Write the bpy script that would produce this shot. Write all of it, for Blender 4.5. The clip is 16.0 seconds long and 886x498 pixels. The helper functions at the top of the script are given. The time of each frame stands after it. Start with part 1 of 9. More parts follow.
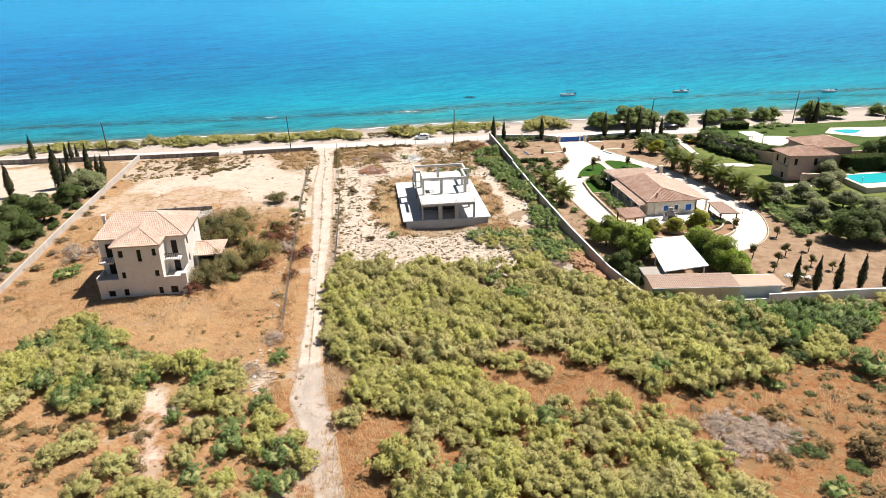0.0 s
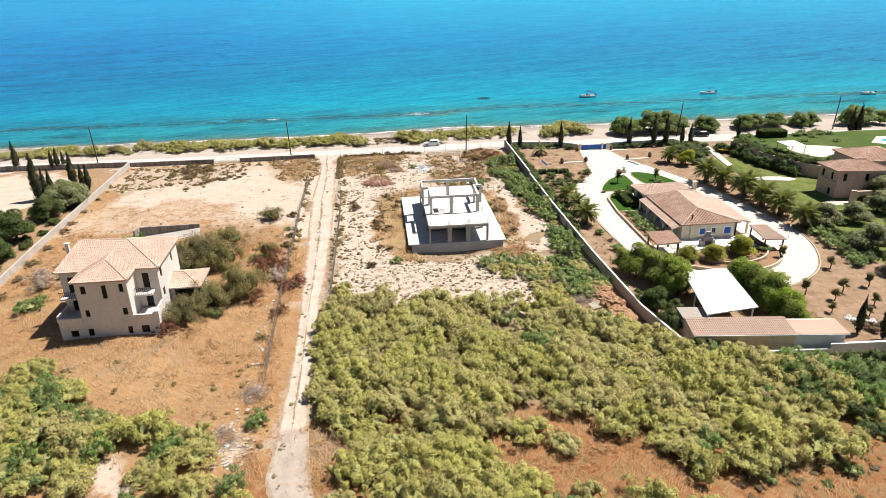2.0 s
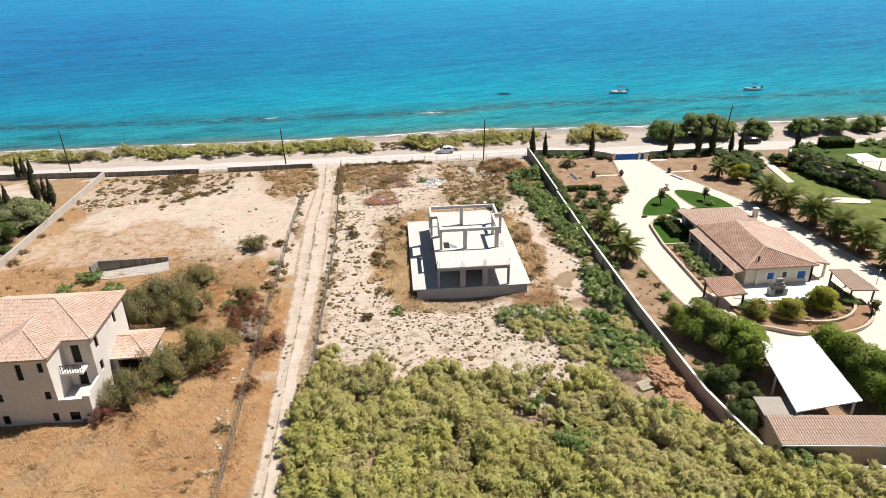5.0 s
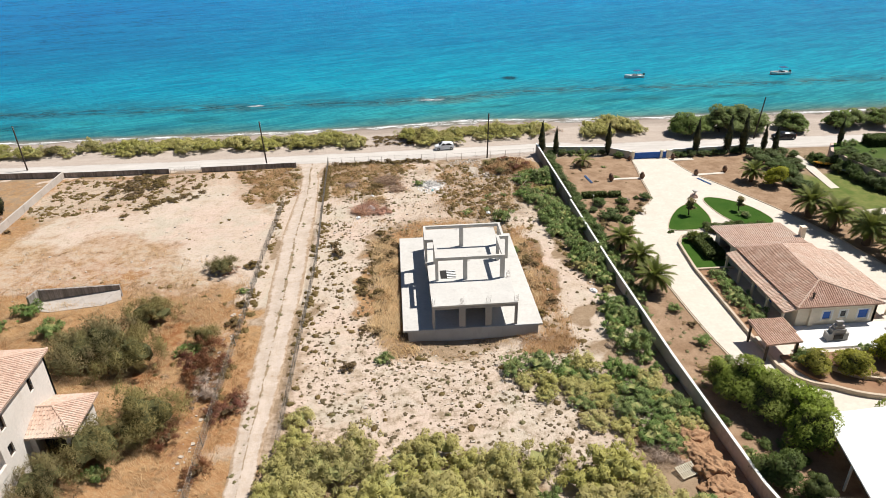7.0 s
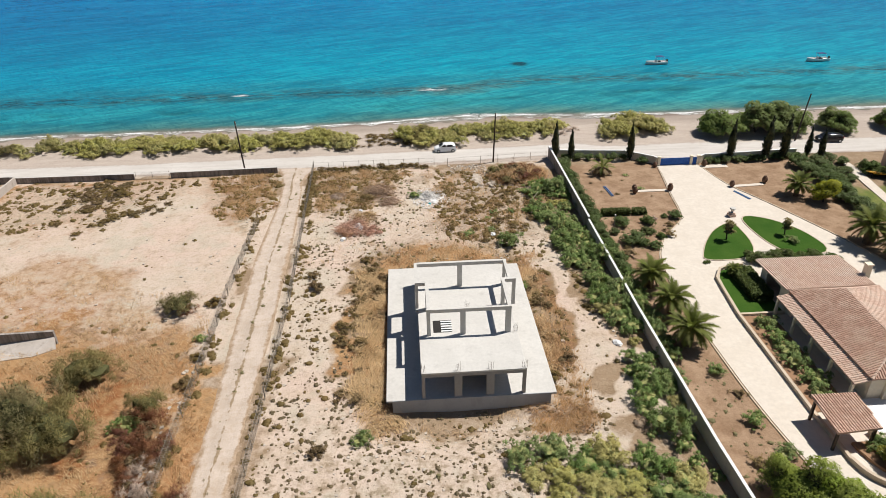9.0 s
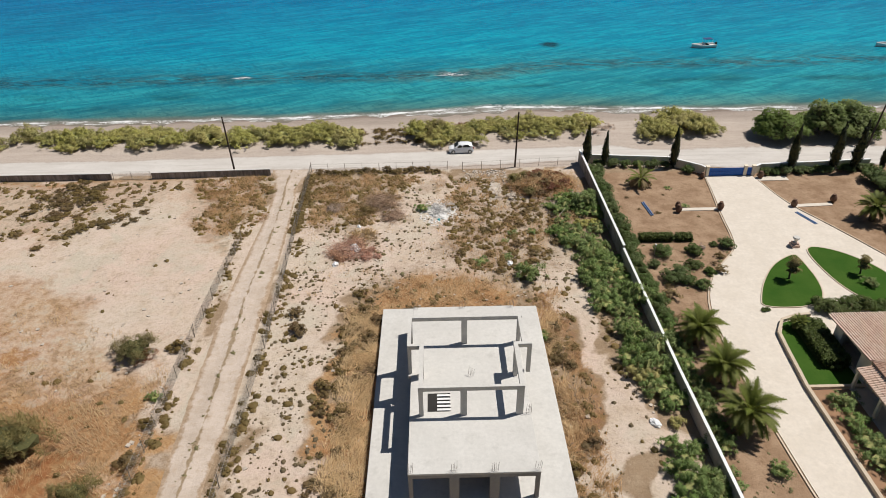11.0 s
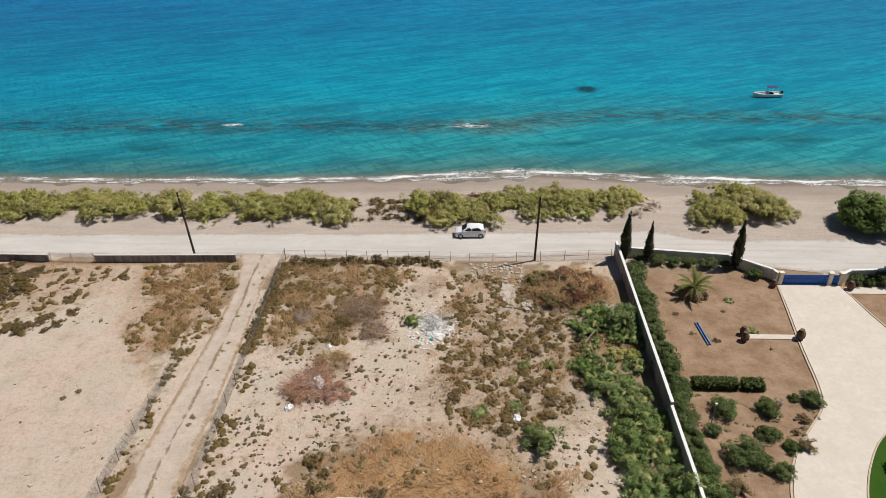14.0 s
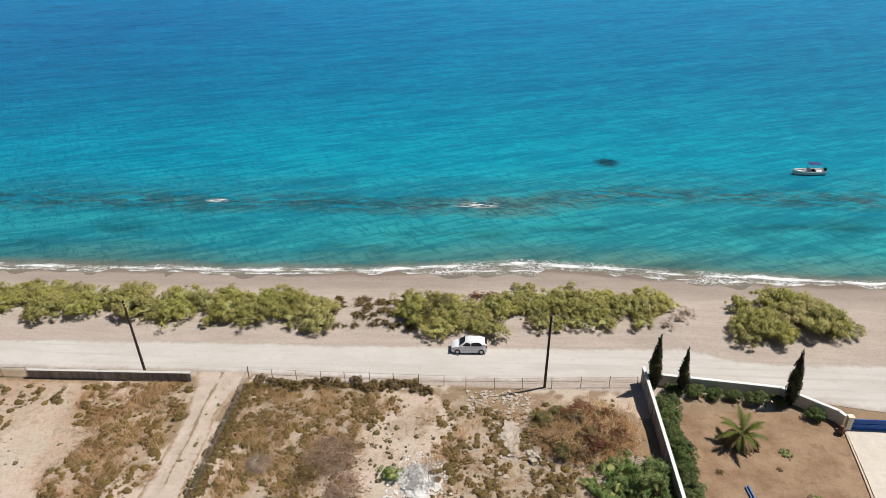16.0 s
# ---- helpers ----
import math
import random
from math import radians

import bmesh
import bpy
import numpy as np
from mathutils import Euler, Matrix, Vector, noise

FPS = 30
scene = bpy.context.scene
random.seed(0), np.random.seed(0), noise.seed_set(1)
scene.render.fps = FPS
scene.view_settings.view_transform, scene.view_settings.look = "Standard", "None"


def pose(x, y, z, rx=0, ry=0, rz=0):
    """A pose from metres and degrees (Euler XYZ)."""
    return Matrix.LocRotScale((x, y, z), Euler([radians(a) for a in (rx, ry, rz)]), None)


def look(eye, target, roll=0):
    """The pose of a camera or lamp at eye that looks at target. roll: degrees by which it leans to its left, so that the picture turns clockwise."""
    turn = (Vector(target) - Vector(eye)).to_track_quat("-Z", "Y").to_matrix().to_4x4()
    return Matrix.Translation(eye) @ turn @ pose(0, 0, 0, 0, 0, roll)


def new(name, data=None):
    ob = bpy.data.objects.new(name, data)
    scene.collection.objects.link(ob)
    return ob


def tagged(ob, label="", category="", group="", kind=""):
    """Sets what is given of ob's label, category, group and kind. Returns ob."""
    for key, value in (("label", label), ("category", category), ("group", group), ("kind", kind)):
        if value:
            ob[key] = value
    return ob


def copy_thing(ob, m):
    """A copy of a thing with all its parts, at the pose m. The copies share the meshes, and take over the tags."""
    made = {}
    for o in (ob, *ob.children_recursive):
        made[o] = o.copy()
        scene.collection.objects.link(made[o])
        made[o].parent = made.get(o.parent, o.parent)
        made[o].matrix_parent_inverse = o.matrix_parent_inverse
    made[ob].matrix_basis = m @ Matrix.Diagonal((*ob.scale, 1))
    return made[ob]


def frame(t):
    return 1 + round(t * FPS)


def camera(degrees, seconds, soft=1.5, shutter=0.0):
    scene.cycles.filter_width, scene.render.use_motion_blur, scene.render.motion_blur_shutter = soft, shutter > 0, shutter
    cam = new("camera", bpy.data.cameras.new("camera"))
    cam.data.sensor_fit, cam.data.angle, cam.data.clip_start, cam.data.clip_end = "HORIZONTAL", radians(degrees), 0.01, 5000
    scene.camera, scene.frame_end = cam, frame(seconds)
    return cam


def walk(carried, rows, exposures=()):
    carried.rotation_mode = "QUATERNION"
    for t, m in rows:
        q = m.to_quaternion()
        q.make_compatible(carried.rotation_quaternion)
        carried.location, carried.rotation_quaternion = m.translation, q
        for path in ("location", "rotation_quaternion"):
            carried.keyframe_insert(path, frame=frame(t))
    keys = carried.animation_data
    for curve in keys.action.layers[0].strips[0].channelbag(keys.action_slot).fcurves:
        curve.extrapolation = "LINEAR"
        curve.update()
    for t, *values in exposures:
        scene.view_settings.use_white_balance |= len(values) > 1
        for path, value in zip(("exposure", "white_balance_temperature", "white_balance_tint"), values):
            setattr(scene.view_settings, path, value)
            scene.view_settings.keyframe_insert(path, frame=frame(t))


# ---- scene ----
cam = camera(67.7, 16.0, soft=0.7)
METRES, EYE, TILT, LEAN, TURN = 114.74, 42.0, 0.0, 0.0, -7.0
ROWS = [
    (0.0, 0.0, 0.0, 0.0, -0.4, -23.25, 0.93),
    (0.5, 0.0012, 0.0279, 0.0002, -0.14, -23.4, 0.91),
    (1.0, 0.0031, 0.0557, 0.0004, 0.2, -23.58, 0.92),
    (1.5, 0.0044, 0.0838, 0.0008, 0.33, -23.68, 0.91),
    (2.0, 0.0048, 0.1113, 0.0011, 0.79, -23.78, 0.93),
    (2.5, 0.0052, 0.1384, 0.0016, 1.26, -23.79, 0.96),
    (3.0, 0.0059, 0.1658, 0.002, 1.63, -23.93, 0.96),
    (3.5, 0.0066, 0.1941, 0.0025, 1.9, -24.2, 0.93),
    (4.0, 0.0071, 0.2231, 0.003, 2.1, -24.4, 0.95),
    (6.5, 0.0081, 0.3822, 0.005, 2.49, -27.1, 1.01),
    (7.0, 0.0086, 0.4163, 0.0054, 2.58, -27.6, 0.99),
    (7.5, 0.0096, 0.4482, 0.0056, 2.66, -28.12, 1.0),
    (8.0, 0.011, 0.4848, 0.0061, 2.73, -28.64, 0.98),
    (10.5, 0.0206, 0.6461, 0.0037, 5.31, -32.23, 0.92),
    (11.0, 0.0237, 0.6805, 0.004, 6.06, -32.77, 0.91),
    (11.5, 0.0263, 0.7104, 0.0041, 6.66, -32.72, 0.92),
    (12.0, 0.0288, 0.7448, 0.0041, 7.29, -32.69, 0.92),
    (12.5, 0.0313, 0.7745, 0.0038, 7.87, -32.53, 0.93),
    (13.0, 0.0335, 0.8087, 0.0041, 8.51, -32.31, 0.94),
    (13.5, 0.0353, 0.8384, 0.0036, 9.03, -32.06, 0.95),
    (14.0, 0.0373, 0.8718, 0.0031, 9.62, -31.69, 0.99),
    (14.5, 0.038, 0.9012, 0.0034, 10.05, -31.0, 1.0),
    (15.0, 0.0385, 0.935, 0.0045, 10.54, -29.97, 0.99),
    (15.5, 0.0383, 0.9644, 0.0048, 10.96, -28.98, 1.02),
    (16.0, 0.038, 0.9988, 0.0053, 11.45, -27.86, 1.05),
]
walk(cam, [(t, pose(0, 0, EYE, TILT, LEAN, TURN) @ pose(METRES * x, METRES * y, METRES * z, 90 + pitch, roll, yaw)) for t, x, y, z, yaw, pitch, roll in ROWS],
     exposures=[(0.0, 0.69), (2.0, 0.62), (4.0, 0.48), (7.5, 0.30), (10.5, 0.0), (13.0, -0.15), (14.5, -0.12), (16.0, 0.0)])

# ---- light ----
SUN_DIR = Vector((0.53, 0.17, 1.0)).normalized()
world = bpy.data.worlds.new("sky")
scene.world = world
world.use_nodes = True
_n = world.node_tree.nodes
_sky = _n.new("ShaderNodeTexSky")
_sky.sky_type, _sky.sun_disc = "NISHITA", False
_sky.sun_elevation, _sky.sun_rotation = math.asin(SUN_DIR.z), math.atan2(SUN_DIR.x, SUN_DIR.y)
_sky.air_density, _sky.dust_density, _sky.ozone_density = 1.0, 0.3, 2.5
_n["Background"].inputs["Strength"].default_value = 0.043
world.node_tree.links.new(_sky.outputs[0], _n["Background"].inputs["Color"])
sun = new("sun", bpy.data.lights.new("sun", "SUN"))
sun.data.energy, sun.data.angle, sun.data.color = 5.0, radians(0.53), (1.0, 0.965, 0.905)
sun.matrix_world = look((60, 60, 120), Vector((60, 60, 120)) - SUN_DIR)


# ---- materials ----
class Nodes:
    """A node material under construction."""

    def __init__(self, name, rough=0.8, metal=0.0, spec=0.3):
        self.m = bpy.data.materials.new(name)
        self.m.use_nodes = True
        self.t = self.m.node_tree
        self.b = self.t.nodes["Principled BSDF"]
        self.b.inputs["Roughness"].default_value = rough
        self.b.inputs["Metallic"].default_value = metal
        self.b.inputs["Specular IOR Level"].default_value = spec
        self.pos = self.t.nodes.new("ShaderNodeNewGeometry").outputs["Position"]

    def link(self, a, b):
        self.t.links.new(a, b)

    def noise(self, scale, detail=4.0, rough=0.6, stretch=None, dist=0.0, turn=0.0):
        n = self.t.nodes.new("ShaderNodeTexNoise")
        n.inputs["Scale"].default_value, n.inputs["Detail"].default_value = scale, detail
        n.inputs["Roughness"].default_value, n.inputs["Distortion"].default_value = rough, dist
        src = self.pos
        if turn:
            r = self.t.nodes.new("ShaderNodeVectorRotate")
            r.rotation_type = "Z_AXIS"
            r.inputs["Angle"].default_value = radians(turn)
            self.link(src, r.inputs["Vector"])
            src = r.outputs[0]
        if stretch:
            v = self.t.nodes.new("ShaderNodeVectorMath")
            v.operation = "MULTIPLY"
            v.inputs[1].default_value = stretch
            self.link(src, v.inputs[0])
            src = v.outputs[0]
        self.link(src, n.inputs["Vector"])
        return n.outputs["Fac"]

    def ramp(self, fac, *stops):
        r = self.t.nodes.new("ShaderNodeValToRGB")
        e = r.color_ramp.elements
        while len(e) < len(stops):
            e.new(0.5)
        for el, (p, c) in zip(e, stops):
            el.position = p
            el.color = (*c, 1) if not isinstance(c, (int, float)) else (c, c, c, 1)
        self.link(fac, r.inputs[0])
        return r.outputs[0]

    def mix(self, fac, a, b, mode="MIX"):
        n = self.t.nodes.new("ShaderNodeMix")
        n.data_type, n.blend_type = "RGBA", mode
        for sock, v in ((n.inputs[0], fac), (n.inputs[6], a), (n.inputs[7], b)):
            if isinstance(v, (int, float)):
                sock.default_value = v if sock.type == "VALUE" else (v, v, v, 1)
            elif isinstance(v, tuple):
                sock.default_value = (*v, 1)
            else:
                self.link(v, sock)
        return n.outputs[2]

    def math(self, op, a, b=0.0, clamp=False):
        n = self.t.nodes.new("ShaderNodeMath")
        n.operation, n.use_clamp = op, clamp
        for sock, v in zip(n.inputs, (a, b)):
            if isinstance(v, (int, float)):
                sock.default_value = v
            else:
                self.link(v, sock)
        return n.outputs[0]

    def random(self, island=False):
        if island:
            return self.t.nodes.new("ShaderNodeNewGeometry").outputs["Random Per Island"]
        return self.t.nodes.new("ShaderNodeObjectInfo").outputs["Random"]

    def bump(self, height, strength=0.3, distance=0.05):
        n = self.t.nodes.new("ShaderNodeBump")
        n.inputs["Strength"].default_value, n.inputs["Distance"].default_value = strength, distance
        self.link(height, n.inputs["Height"])
        self.link(n.outputs[0], self.b.inputs["Normal"])

    def done(self, color):
        if isinstance(color, tuple):
            self.b.inputs["Base Color"].default_value = (*color, 1)
        else:
            self.link(color, self.b.inputs["Base Color"])
        return self.m


def surface(name, c1, c2, rough=0.8, big=0.4, fine=6.0, bump=0.25, metal=0.0, stain=None, spec=0.3):
    """Two colours mixed at two scales, with fine relief, and stains where a third is given."""
    s = Nodes(name, rough, metal, spec)
    col = s.mix(s.ramp(s.noise(big, 3), (0.35, 0.0), (0.65, 1.0)), c1, c2)
    f = s.noise(fine, 5, 0.7)
    col = s.mix(s.ramp(f, (0.3, 0.55), (0.7, 0.0)), col, tuple(v * 0.72 for v in c1))
    if stain:
        col = s.mix(s.ramp(s.noise(big * 2.3, 6, 0.7, (1, 1, 0.35)), (0.55, 0.0), (0.72, 0.7)), col, stain)
    s.bump(f, bump, 0.04)
    return s.done(col)


def leafy(name, c1, c2, c3, rough=0.65):
    """Leaves: hue varies from plant to plant, from spray to spray and along the crown."""
    s = Nodes(name, rough, 0, 0.25)
    col = s.mix(s.ramp(s.random(True), (0.0, 0.2), (1.0, 0.8)), c1, c2)
    col = s.mix(s.ramp(s.noise(0.35, 3), (0.35, 0.0), (0.68, 0.85)), col, c3)
    col = s.mix(s.ramp(s.random(), (0.0, 0.0), (1.0, 0.5)), col, c3)
    col = s.mix(s.ramp(s.noise(6.0, 4, 0.75), (0.38, 0.22), (0.56, 0.0)), col, tuple(v * 0.45 for v in c1))
    hue = s.t.nodes.new("ShaderNodeHueSaturation")
    s.link(s.math("ADD", 0.486, s.math("MULTIPLY", s.random(), 0.026)), hue.inputs["Hue"])
    s.link(s.math("ADD", 0.95, s.math("MULTIPLY", s.random(), 0.16)), hue.inputs["Saturation"])
    s.link(s.math("ADD", 0.78, s.math("MULTIPLY", s.noise(0.22, 3), 0.42)), hue.inputs["Value"])
    s.link(col, hue.inputs["Color"])
    col = hue.outputs[0]
    tr = s.t.nodes.new("ShaderNodeBsdfTranslucent")
    mx = s.t.nodes.new("ShaderNodeMixShader")
    mx.inputs[0].default_value = 0.38
    s.link(col, tr.inputs[0])
    s.link(s.b.outputs[0], mx.inputs[1])
    s.link(tr.outputs[0], mx.inputs[2])
    s.link(mx.outputs[0], s.t.nodes["Material Output"].inputs[0])
    return s.done(col)


def attribute(s, name):
    a = s.t.nodes.new("ShaderNodeAttribute")
    a.attribute_name = name
    sep = s.t.nodes.new("ShaderNodeSeparateColor")
    s.link(a.outputs["Color"], sep.inputs[0])
    return (*sep.outputs, a.outputs["Alpha"])


def waterline(s, x):
    """The y of the waterline at each x: the beach bulges a little towards the sea."""
    u = s.math("DIVIDE", s.math("SUBTRACT", x, 24.0), 15.0)
    return s.math("ADD", 186.1, s.math("DIVIDE", 2.6, s.math("ADD", 1.0, s.math("MULTIPLY", u, u))))


def ground_material():
    s = Nodes("earth", 0.95, 0, 0.1)
    sand, gold, rust, scrub = attribute(s, "cover")
    soil, lawn, beach, white = attribute(s, "plot")
    big, mid, fine = s.noise(0.07, 4), s.noise(0.45, 5, 0.65), s.noise(3.0, 6, 0.8)
    speck = s.noise(0.9, 6, 0.78)

    def edge(mask, width=1.6):
        v = s.math("ADD", mask, s.math("MULTIPLY", s.math("SUBTRACT", s.math("ADD", s.math("MULTIPLY", mid, 0.5), s.math("MULTIPLY", speck, 0.5)), 0.5), width))
        return s.ramp(v, (0.30, 0.0), (0.70, 1.0))

    tuft = s.ramp(speck, (0.40, 0.0), (0.60, 1.0))
    grain = s.ramp(fine, (0.35, 0.0), (0.65, 1.0))
    col = s.mix(s.ramp(mid, (0.4, 0.0), (0.6, 1.0)), (0.285, 0.20, 0.128), (0.205, 0.135, 0.082))
    col = s.mix(tuft, col, (0.325, 0.238, 0.158))
    r = s.mix(grain, (0.30, 0.122, 0.049), (0.18, 0.072, 0.030))
    r = s.mix(tuft, r, (0.29, 0.155, 0.07))
    r = s.mix(s.ramp(mid, (0.5, 0.0), (0.62, 0.7)), r, (0.19, 0.112, 0.046))
    mat = s.noise(1.1, 5, 0.7, (0.5, 1.4, 1), 1.4, 35)
    r = s.mix(s.ramp(mat, (0.52, 0.0), (0.64, 0.75)), r, (0.36, 0.21, 0.10))
    r = s.mix(s.ramp(mat, (0.34, 0.6), (0.44, 0.0)), r, (0.15, 0.077, 0.034))
    col = s.mix(edge(rust), col, r)
    g = s.mix(grain, (0.44, 0.27, 0.135), (0.32, 0.18, 0.08))
    g = s.mix(s.ramp(big, (0.40, 0.0), (0.56, 0.9)), g, s.mix(grain, (0.36, 0.187, 0.084), (0.25, 0.124, 0.056)))
    g = s.mix(s.ramp(speck, (0.50, 0.0), (0.66, 0.8)), g, (0.40, 0.275, 0.155))
    lie = s.noise(1.5, 5, 0.7, (0.4, 1.5, 1), 1.6, 35)
    g = s.mix(s.ramp(lie, (0.50, 0.0), (0.60, 0.75)), g, (0.42, 0.265, 0.14))
    g = s.mix(s.ramp(lie, (0.36, 0.6), (0.46, 0.0)), g, (0.22, 0.12, 0.055))
    g = s.mix(s.ramp(mid, (0.56, 0.0), (0.66, 0.5)), g, (0.215, 0.128, 0.062))
    col = s.mix(edge(gold, 2.4), col, g)
    p = s.mix(s.ramp(big, (0.38, 0.0), (0.62, 1.0)), (0.53, 0.44, 0.36), (0.555, 0.425, 0.35))
    p = s.mix(s.ramp(mid, (0.42, 0.0), (0.66, 0.55)), p, (0.41, 0.315, 0.22))
    p = s.mix(s.ramp(speck, (0.56, 0.0), (0.68, 0.5)), p, (0.31, 0.235, 0.16))
    p = s.mix(s.ramp(s.noise(2.2, 5, 0.7), (0.60, 0.0), (0.68, 0.4)), p, (0.26, 0.19, 0.125))
    p = s.mix(s.ramp(fine, (0.45, 0.0), (0.7, 0.35)), p, (0.55, 0.445, 0.33))
    p = s.mix(s.ramp(s.noise(0.16, 4, 0.6, None, 1.0), (0.52, 0.0), (0.64, 0.6)), p, (0.46, 0.41, 0.325))
    col = s.mix(edge(sand), col, p)
    col = s.mix(s.math("MULTIPLY", edge(scrub, 1.8), s.ramp(speck, (0.48, 0.0), (0.58, 0.5))), col, s.mix(grain, (0.215, 0.15, 0.075), (0.125, 0.09, 0.044)))
    col = s.mix(edge(soil, 0.15), col, s.mix(s.ramp(speck, (0.56, 0.0), (0.66, 0.55)), s.mix(s.ramp(mid, (0.38, 0.0), (0.62, 1.0)), (0.35, 0.238, 0.155), (0.245, 0.155, 0.095)), (0.20, 0.118, 0.07)))
    col = s.mix(edge(lawn, 0.5), col, s.mix(s.ramp(mid, (0.35, 0.0), (0.65, 1.0)), (0.09, 0.13, 0.028), (0.18, 0.185, 0.058)))
    col = s.mix(edge(white, 0.2), col, (0.60, 0.53, 0.45))
    b = s.mix(s.ramp(s.noise(0.5, 5, 0.7, (0.25, 1.3, 1)), (0.35, 0.0), (0.65, 1.0)), (0.475, 0.40, 0.34), (0.40, 0.33, 0.28))
    y = s.t.nodes.new("ShaderNodeSeparateXYZ")
    s.link(s.pos, y.inputs[0])
    shore = s.math("SUBTRACT", y.outputs[1], waterline(s, y.outputs[0]))
    wet = s.math("ADD", shore, s.math("MULTIPLY", s.math("SUBTRACT", s.noise(0.12, 5, 0.6), 0.5), 2.6))
    b = s.mix(s.ramp(s.math("DIVIDE", s.math("ADD", wet, 7.0), 8.0, True), (0.2, 0.0), (0.5, 0.35), (0.80, 0.45), (0.88, 0.9)), b, (0.185, 0.145, 0.12))
    col = s.mix(edge(beach, 0.12), col, b)
    col = s.mix(s.ramp(fine, (0.25, 0.4), (0.5, 0.0)), col, (0.11, 0.075, 0.05))
    s.bump(s.math("ADD", fine, s.math("MULTIPLY", speck, 1.5)), 0.6, 0.12)
    return s.done(col)


def sea_material():
    """Clear shallow water over sand and weed that turns blue with depth, then lighter for far sky reflection."""
    s = Nodes("sea_water", 0.22, 0, 0.02)
    xyz = s.t.nodes.new("ShaderNodeSeparateXYZ")
    s.link(s.pos, xyz.inputs[0])
    shore = s.math("SUBTRACT", xyz.outputs[1], waterline(s, xyz.outputs[0]))
    y = s.math("ADD", shore, s.math("MULTIPLY", s.math("SUBTRACT", s.noise(0.035, 3), 0.5), 12.0))
    d = s.math("DIVIDE", s.math("ADD", y, 2.0), 600.0, True)
    # The last stops are lightened in place of sky reflected at low angles.
    col = s.ramp(d, (0.0, (0.15, 0.135, 0.10)), (0.006, (0.09, 0.18, 0.155)), (0.02, (0.025, 0.265, 0.295)), (0.075, (0.004, 0.285, 0.395)),
                 (0.17, (0.002, 0.208, 0.368)), (0.34, (0.002, 0.22, 0.435)), (0.6, (0.006, 0.295, 0.515)), (1.0, (0.012, 0.35, 0.565)))
    # weed and rock: a broken reef along the shore that swings out to the east, and dark patches nearer the beach
    swing = s.math("MULTIPLY", s.math("DIVIDE", s.math("SUBTRACT", xyz.outputs[0], 22.0), 16.0, True), 5.0)
    y2 = s.math("ADD", s.math("SUBTRACT", xyz.outputs[1], swing), s.math("MULTIPLY", s.math("SUBTRACT", s.noise(0.05, 4), 0.5), 9.0))
    weed = s.ramp(s.noise(0.3, 8, 0.8, (0.45, 1.3, 1), 0.9, 8), (0.42, 0.0), (0.53, 1.0))
    rock = s.mix(s.ramp(s.noise(0.9, 6, 0.8, (0.6, 1.3, 1)), (0.4, 0.0), (0.6, 1.0)), (0.014, 0.055, 0.065), (0.085, 0.105, 0.098))
    # a sandy shoal round the middle of the reef
    shoal = s.math("SUBTRACT", 1.0, s.math("DIVIDE", s.math("ABSOLUTE", s.math("SUBTRACT", y2, 209.0)), 5.0), True)
    shoal = s.math("MULTIPLY", shoal, s.math("SUBTRACT", 1.0, s.math("DIVIDE", s.math("ABSOLUTE", s.math("SUBTRACT", xyz.outputs[0], 19.0)), 20.0), True))
    col = s.mix(s.ramp(shoal, (0.05, 0.0), (0.7, 0.6)), col, (0.085, 0.19, 0.185))
    for mid, half, amount in ((209.0, 4.5, 0.78), (215.0, 7.0, 0.22)):
        band = s.math("SUBTRACT", 1.0, s.math("DIVIDE", s.math("ABSOLUTE", s.math("SUBTRACT", y2, mid)), half), True)
        col = s.mix(s.math("MULTIPLY", s.math("POWER", band, 0.6), s.math("MULTIPLY", weed, amount)), col, rock)
    band = s.math("SUBTRACT", 1.0, s.math("DIVIDE", s.math("ABSOLUTE", s.math("SUBTRACT", y2, 198.0)), 6.5), True)
    col = s.mix(s.math("MULTIPLY", band, s.ramp(s.noise(0.075, 5, 0.6, (0.45, 1.2, 1)), (0.50, 0.0), (0.62, 0.7))), col, (0.012, 0.085, 0.095))
    sub = s.t.nodes.new("ShaderNodeVectorMath")
    sub.operation = "DISTANCE"
    sub.inputs[1].default_value = (38.6, 229.5, -0.5)
    s.link(s.pos, sub.inputs[0])
    spot = s.math("ADD", sub.outputs["Value"], s.math("MULTIPLY", s.noise(0.6, 3), 2.0))
    col = s.mix(s.ramp(s.math("DIVIDE", spot, 10.0), (0.24, 0.85), (0.38, 0.0)), col, (0.01, 0.045, 0.06))
    # ripples run aslant: long swell, wind chop, fine ripple, in relief and in colour
    swell = s.noise(0.2, 4, 0.6, (0.2, 1.2, 1), 0.4, -20)
    chop = s.noise(0.6, 5, 0.7, (0.24, 1.3, 1), 0.5, -23)
    fine = s.noise(1.1, 4, 0.65, (0.4, 1.3, 1), 0.4, 50)
    s.bump(s.math("ADD", swell, s.math("ADD", s.math("MULTIPLY", chop, 0.6), s.math("MULTIPLY", fine, 0.2))), 0.8, 1.2)
    # Shaded and bright wave faces are painted into the water colour along the ripples.
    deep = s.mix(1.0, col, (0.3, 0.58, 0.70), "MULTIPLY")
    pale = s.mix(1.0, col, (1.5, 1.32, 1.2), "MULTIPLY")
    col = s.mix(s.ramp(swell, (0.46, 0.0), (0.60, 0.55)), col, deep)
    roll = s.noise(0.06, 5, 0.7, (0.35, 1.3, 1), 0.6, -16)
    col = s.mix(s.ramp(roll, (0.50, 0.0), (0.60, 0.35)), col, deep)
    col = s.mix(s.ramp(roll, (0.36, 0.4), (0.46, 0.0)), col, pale)
